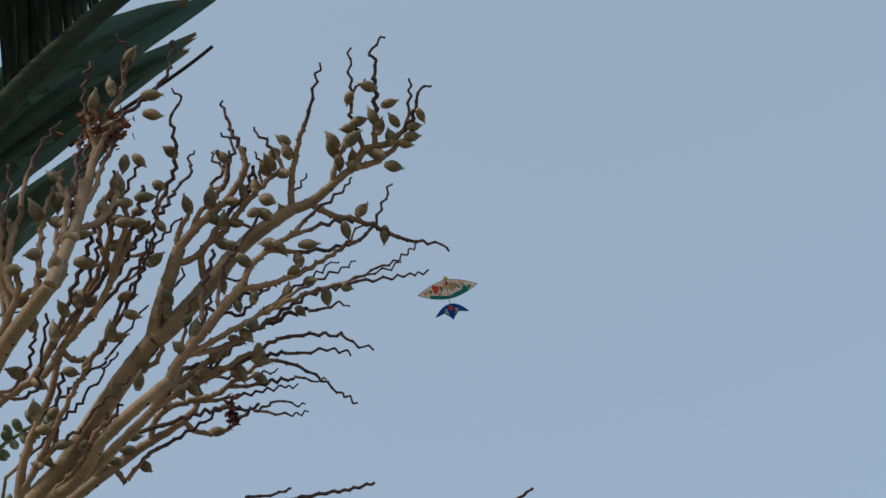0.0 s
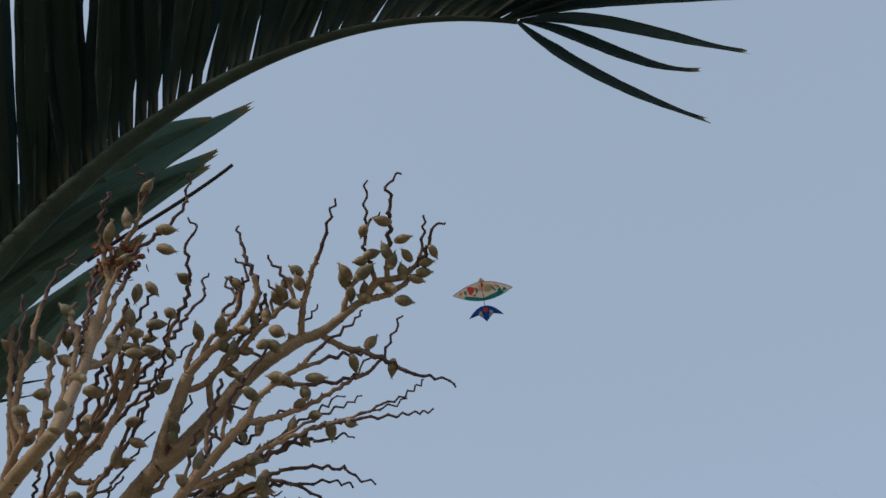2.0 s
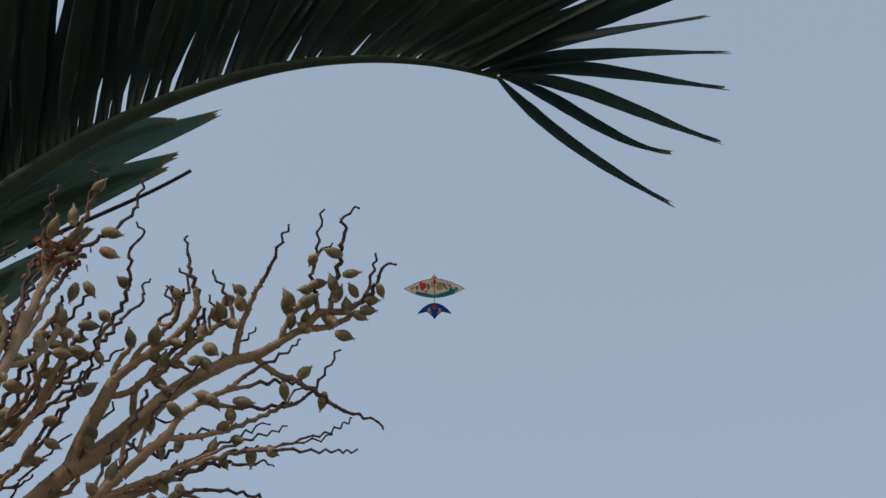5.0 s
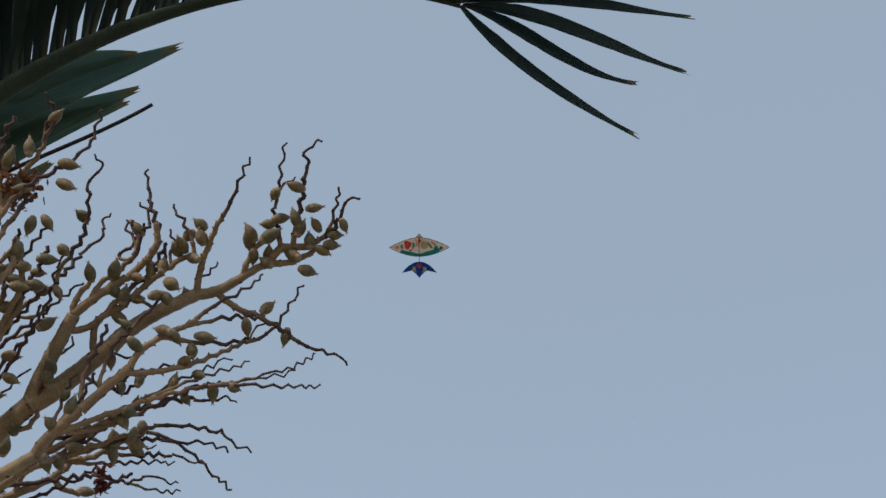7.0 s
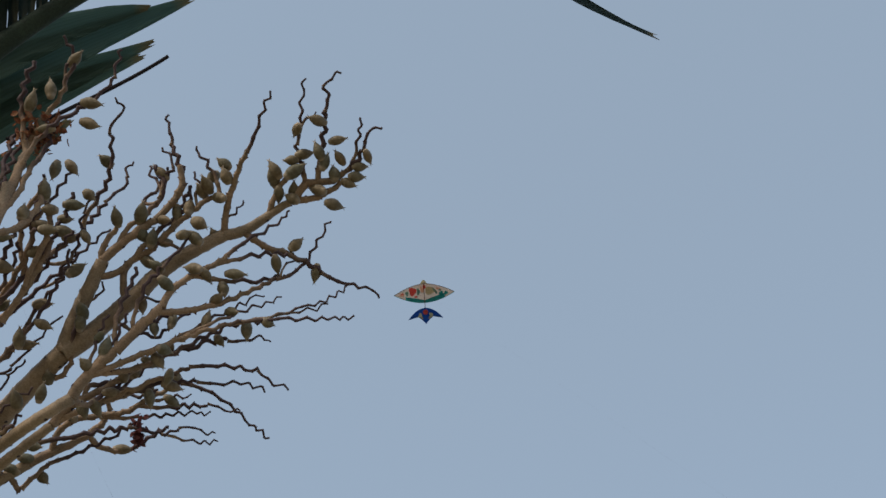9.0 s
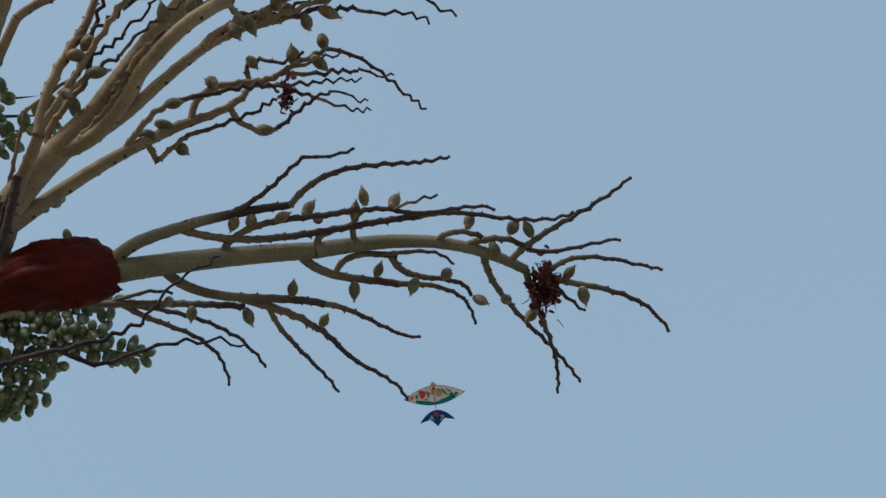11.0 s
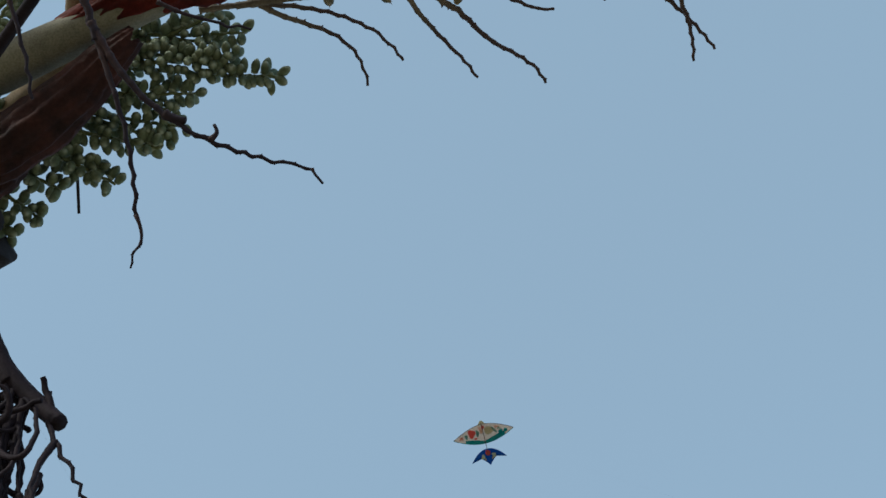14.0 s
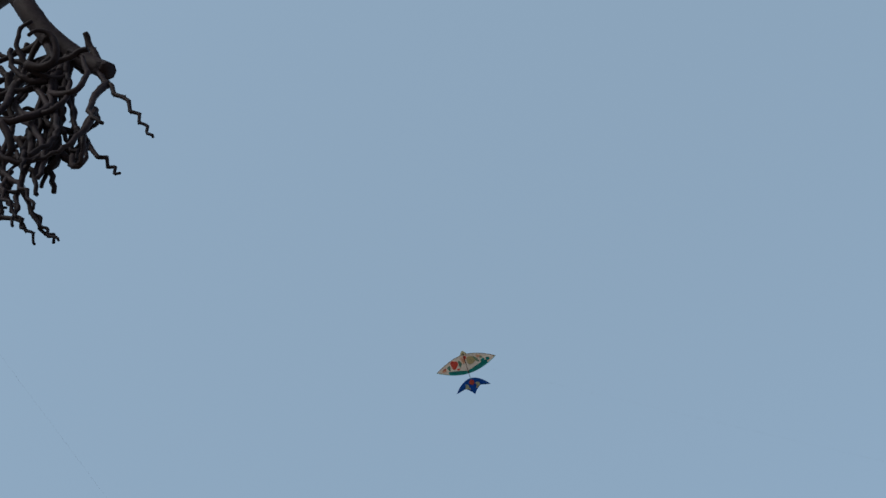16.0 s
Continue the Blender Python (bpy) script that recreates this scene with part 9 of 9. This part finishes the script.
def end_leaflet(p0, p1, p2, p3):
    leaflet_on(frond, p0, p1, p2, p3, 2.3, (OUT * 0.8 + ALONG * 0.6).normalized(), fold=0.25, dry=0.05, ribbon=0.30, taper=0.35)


def broad_leaflet(p0, p1, p2, p3):
    leaflet_on(back_frond, p0, p1, p2, p3, 8.0, OUT, LIT_BACK_LEAF, fold=0.10, dry=0.05, ribbon=0.10, taper=0.28)


def bare_rib(p0, p1, p2, p3):
    part("leaf_midrib", stalk_shape(p0, p1, p2, p3, 3.2, 2.6, 0.0, 0.1, 1.0, 301), STUB, back_frond, "bare dark midrib")


def far_leaflet(p0, p1, p2, p3):
    leaflet_on(back_frond, p0, p1, p2, p3, 0.7, OUT, fold=0.2, dry=0.0)


# the row of leaflets along the upper edge of the rib
turns = random.Random(21)
for i in range(92):
    u = 0.06 + 0.91 * (i / 91) ** 1.18 + turns.uniform(-0.003, 0.003)
    p = bezier(*FROND_RIB, u)
    lean = radians(105 - 12 * u - 64 * u ** 3 + turns.uniform(-5, 5))
    long = (46 + 8 * math.sin(3.1 * u)) * turns.uniform(0.92, 1.06) * (1 - 0.30 * u ** 4)
    back = (-0.10 if i % 2 else 0.12) + turns.uniform(-0.06, 0.06)
    way = (ACROSS * math.cos(lean) + ALONG * math.sin(lean) + OUT * back).normalized()
    sag = ACROSS * (0.02 + 0.10 * u) - ALONG * 0.03
    foot = p * 100
    a = foot + way * long * 0.33
    b = foot + way * long * 0.68 + sag * long * 0.45
    c = foot + way * long + sag * long * 1.1
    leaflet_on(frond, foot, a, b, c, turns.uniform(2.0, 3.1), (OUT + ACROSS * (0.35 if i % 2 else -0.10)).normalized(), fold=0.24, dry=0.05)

back_frond = part("frond", rib_shape(((-86, 112, 285), (-93, 125, 288), (-100, 150, 292), (-119, 190, 306)), 12, 30, 2), RACHIS, palm, "broad green leaf behind the fruit stalks, its colour lightened as sky-lit", Matrix.Translation(ACROSS * 0.02 - ALONG * 0.02) @ HOME)
broad_leaflet((-82.4, 99.3, 295.2), (-72.2, 90.4, 311.9), (-54.8, 87.3, 323.8), (-37.5, 80.0, 333.5))
broad_leaflet((-81.1, 105.7, 288.9), (-72.8, 97.2, 304.9), (-59.6, 92.5, 317.5), (-43.1, 86.8, 327.0))
broad_leaflet((-81.8, 102.5, 292.1), (-73.0, 94.3, 307.6), (-58.2, 91.3, 319.0), (-42.4, 85.4, 328.3))
broad_leaflet((-82.8, 97.1, 297.2), (-73.3, 91.0, 310.5), (-59.1, 83.4, 324.5), (-42.9, 81.2, 331.1))
broad_leaflet((-79.3, 112.7, 281.5), (-73.8, 104.8, 296.2), (-62.1, 101.8, 307.3), (-51.5, 93.8, 318.5))
broad_leaflet((-81.1, 113.8, 278.3), (-75.3, 108.7, 290.4), (-67.9, 104.0, 301.5), (-59.3, 97.9, 311.3))
bare_rib((-58.2, 94.3, 312.2), (-52.2, 91.7, 317.4), (-45.4, 89.5, 321.7), (-39.5, 85.9, 326.3))
end_leaflet((2.5, 58.0, 319.4), (9.5, 62.7, 316.8), (18.6, 65.0, 314.6), (27.0, 66.1, 312.3))
end_leaflet((2.8, 57.9, 319.5), (10.7, 58.5, 319.1), (17.5, 62.2, 316.3), (25.2, 61.0, 315.7))
end_leaflet((2.8, 57.9, 319.5), (12.6, 56.2, 320.4), (21.7, 58.7, 317.9), (31.2, 58.3, 316.2))
end_leaflet((1.4, 57.9, 319.5), (9.8, 54.4, 321.2), (20.0, 54.6, 320.4), (30.5, 53.0, 320.0))
end_leaflet((0.7, 57.9, 319.5), (8.6, 54.2, 321.5), (18.0, 52.2, 322.0), (29.0, 49.5, 322.2))
end_leaflet((-0.4, 57.8, 319.5), (6.6, 53.4, 322.0), (15.4, 50.4, 323.0), (25.5, 46.4, 324.0))
end_leaflet((-1.4, 57.8, 319.5), (4.0, 53.7, 321.9), (9.6, 49.6, 323.7), (15.5, 45.7, 324.9))
far_leaflet((-108.3, 159.4, 346.2), (-103.2, 160.3, 348.7), (-98.1, 160.8, 351.4), (-93.1, 160.9, 354.2))
far_leaflet((-107.8, 161.8, 343.8), (-102.1, 162.6, 347.0), (-96.2, 163.2, 349.8), (-90.4, 163.9, 352.6))
far_leaflet((-107.5, 163.4, 342.3), (-102.6, 164.4, 344.4), (-97.8, 165.2, 346.8), (-93.0, 165.5, 349.3))
for owner in (frond, back_frond):
    foot = ((-69.8, 92.0, 274.1), (-80, 112, 262), (-95, 150, 270), (-119, 190, 300)) if owner is frond else None
    if foot:
        part("leaf_stalk", stalk_shape(*foot, 27, 36, 0.0, 0.1, 1.0, 302, 14), RACHIS, owner, "stout green leaf stalk")

# ---- the kite ----
KITE = (-0.40, 26.51, 30.52)
CLOTH = plain_material("cream_kite_paper", (0.92, 0.80, 0.70), (0.90, 0.74, 0.64), 3.0, 0.7, 0.1, 0.002, 0.75)
TEAL = plain_material("teal_kite_paper", (0.04, 0.46, 0.50), (0.10, 0.54, 0.54), 4.0, 0.7, 0.1, 0.002, 0.65)
GREEN_PAINT = plain_material("green_kite_paint", (0.24, 0.46, 0.42), (0.36, 0.52, 0.42), 6.0, 0.7, 0.1, 0.002, 0.65)
OLIVE_PAINT = plain_material("olive_kite_paint", (0.70, 0.64, 0.44), (0.78, 0.68, 0.48), 6.0, 0.7, 0.1, 0.002, 0.65)
RED_PAINT = plain_material("red_kite_paint", (0.88, 0.20, 0.16), (0.85, 0.14, 0.14), 6.0, 0.7, 0.1, 0.002, 0.65)
BLUE = plain_material("blue_kite_paper", (0.012, 0.12, 0.46), (0.02, 0.15, 0.52), 4.0, 0.6, 0.1, 0.002, 0.6)
YELLOW_PAINT = plain_material("pale_yellow_kite_paint", (0.85, 0.85, 0.60), (0.80, 0.80, 0.65), 6.0, 0.7, 0.1, 0.002, 0.65)
SALMON_PAINT = plain_material("salmon_kite_paint", (0.92, 0.56, 0.44), (0.90, 0.64, 0.50), 6.0, 0.7, 0.1, 0.002, 0.65)
CANE = plain_material("dark_cane", (0.05, 0.03, 0.03), (0.09, 0.05, 0.04), 9.0, 0.6, 0.3, 0.002)

kite = tagged(new("kite"), "painted leaf-shaped paper kite with a blue fan tail", "kite")
kite.matrix_world = Matrix.Translation(KITE) @ pose(0, 0, 0, 138, 0, 0) @ pose(0, 0, 0, 0, 0, 13)


def bowed(x, y):
    """How far the bent sail stands back at its ends."""
    return -0.10 * x * x - 0.05 * (y - 0.71) ** 2


def sheet(outline, lift, bow=True, thick=0.004):
    """A thin sheet within a closed outline that is filled from its middle."""
    bm = bmesh.new()
    n = len(outline)
    cx, cy = (sum(p[i] for p in outline) / n for i in (0, 1))
    faces = []
    for level in (lift, lift - thick):
        rings = []
        for f in (1.0, 0.66, 0.33):
            ring = []
            for x, y in outline:
                px, py = cx + (x - cx) * f, cy + (y - cy) * f
                ring.append(bm.verts.new((px, py, level + (bowed(px, py) if bow else -0.12 * px * px))))
            rings.append(ring)
        for p, q in zip(rings, rings[1:]):
            for k in range(n):
                bm.faces.new((p[k], p[(k + 1) % n], q[(k + 1) % n], q[k]))
        bm.faces.new(rings[-1])
        faces.append(rings[0])
    for k in range(n):
        bm.faces.new((faces[0][k], faces[1][k], faces[1][(k + 1) % n], faces[0][(k + 1) % n]))
    bmesh.ops.recalc_face_normals(bm, faces=bm.faces[:])
    return bm


def top(x):
    return 0.71 + 0.33 * (1 - abs(x) ** 1.75)


def foot_edge(x):
    return 0.71 - 0.30 * (1 - abs(x) ** 1.9)


def oval(cx, cy, w, h, wob=0.0, seed=0, tilt=0.0):
    r = random.Random(seed)
    ph = r.uniform(0, 6)
    out = []
    for k in range(22):
        a = math.tau * k / 22
        q = 1 + wob * math.sin(3 * a + ph)
        x, y = w * math.cos(a) * q, h * math.sin(a) * q
        out.append((cx + x * math.cos(tilt) - y * math.sin(tilt), cy + x * math.sin(tilt) + y * math.cos(tilt)))
    return out


xs = [-1 + i / 16 for i in range(33)]
sail = part("sail", sheet([(x, top(x)) for x in xs] + [(x, foot_edge(x)) for x in xs[-2:0:-1]], 0.0), CLOTH, kite, "cream paper sail with painted figures", smooth=False)
band = [-0.62 + 1.30 * i / 24 for i in range(25)]
part("painted_band", sheet([(x, min(top(x) - 0.01, foot_edge(x) + 0.075 + 0.13 * max(0, x) ** 1.2 + 0.03 * math.sin(x * 17))) for x in band] + [(x, foot_edge(x) + 0.004) for x in band[::-1]], 0.007), TEAL, sail, "teal wave band", smooth=False)
for mat, shape in (
    (RED_PAINT, oval(-0.38, 0.80, 0.12, 0.135, 0.16, 1)), (GREEN_PAINT, oval(-0.57, 0.74, 0.05, 0.08, 0.18, 2)),
    (GREEN_PAINT, oval(-0.19, 0.78, 0.05, 0.11, 0.2, 3)), (OLIVE_PAINT, oval(0.19, 0.80, 0.16, 0.13, 0.12, 4)),
    (SALMON_PAINT, oval(-0.07, 0.85, 0.05, 0.12, 0.2, 11, 0.3)), (SALMON_PAINT, oval(-0.74, 0.71, 0.07, 0.05, 0.15, 12)),
    (SALMON_PAINT, oval(0.45, 0.86, 0.07, 0.04, 0.2, 13, -0.3)), (RED_PAINT, oval(-0.28, 0.62, 0.05, 0.03, 0.2, 14)),
    (GREEN_PAINT, oval(0.36, 0.78, 0.035, 0.13, 0.1, 5, 0.6)), (TEAL, oval(0.56, 0.68, 0.07, 0.08, 0.12, 6)),
    (TEAL, oval(0.72, 0.69, 0.06, 0.06, 0.12, 7)), (RED_PAINT, oval(0.01, 0.93, 0.05, 0.07, 0.1, 8)),
    (RED_PAINT, oval(-0.72, 0.74, 0.06, 0.02, 0.2, 9, 0.3)), (GREEN_PAINT, oval(0.52, 0.80, 0.05, 0.03, 0.2, 10)),
):
    part("painted_figure", sheet(shape, 0.012), mat, sail, smooth=False)


def rod(points, radius, sides=6):
    bm = bmesh.new()
    tube(bm, [Vector(p) for p in points], [radius] * len(points), [0] * len(points), sides)
    return bm


part("upper_spar", rod([(x, top(x), bowed(x, top(x))) for x in xs], 0.007), CANE, kite, "dark bent cane spar")
part("lower_spar", rod([(x, foot_edge(x), bowed(x, foot_edge(x))) for x in xs], 0.008), TEAL, kite, "teal bound cane spar")
part("spine", rod([(0, y * 0.1, bowed(0, y * 0.1) + 0.02) for y in range(2, 12)], 0.010), CANE, kite, "dark cane spine")
part("hummer", sheet([(-0.13, 1.03), (0.13, 1.03), (0.03, 1.16), (-0.03, 1.16)], -0.06), OLIVE_PAINT, kite, "small humming bow", smooth=False)

wing = [-0.58 + 1.16 * i / 24 for i in range(25)]
fan_top = [(x, 0.24 - 0.37 * (abs(x) / 0.58) ** 2.0) for x in wing]
fan_low = [(x, -0.30 + 0.17 * min(1, abs(x) / 0.30) ** 0.8 + 0.10 * math.sin(min(1, abs(x) / 0.58) * math.pi)) for x in wing[-2:0:-1]]
tail = part("tail_fan", sheet(fan_top + fan_low, 0.0, False), BLUE, kite, "dark blue fan-shaped tail", smooth=False)
part("painted_dot", sheet(oval(0.0, 0.10, 0.085, 0.085), 0.008, False), RED_PAINT, tail, smooth=False)
for s in (-1, 1):
    part("painted_petal", sheet(oval(s * 0.18, 0.0, 0.055, 0.08, 0.15, 3, s * 0.5), 0.008, False), YELLOW_PAINT, tail, smooth=False)
    part("painted_petal", sheet(oval(s * 0.13, -0.08, 0.03, 0.05, 0.1, 4, -s * 0.6), 0.010, False), OLIVE_PAINT, tail, smooth=False)
part("tail_cord", rod([(0, 0.24, 0), (0, 0.41, 0)], 0.006), CANE, kite, "thin cord")

string = [Vector((0, 0.75, 0.12)).lerp(kite.matrix_world.inverted() @ Vector((9.0, 4.0, 0.0)), (i / 40)) for i in range(41)]
part("flying_line", rod(string, 0.00025, 4), CANE, kite, "thin flying line down to the ground")

# a taut kite line far off, down to the ground
bm = bmesh.new()
a, b = Vector((-11.006, 18.956, 22.883)), Vector((-8.993, 21.785, 21.215))
way = b - a
low, high = a + way * ((0 - a.z) / way.z), a - way * 3.5
tube(bm, [high.lerp(low, i / 40) for i in range(41)], [0.0007] * 41, [0] * 41, 5)
tagged(new("kite_line", link_mesh("kite_line", bm, CANE)), "thin taut kite line running down to the ground", "kite line")
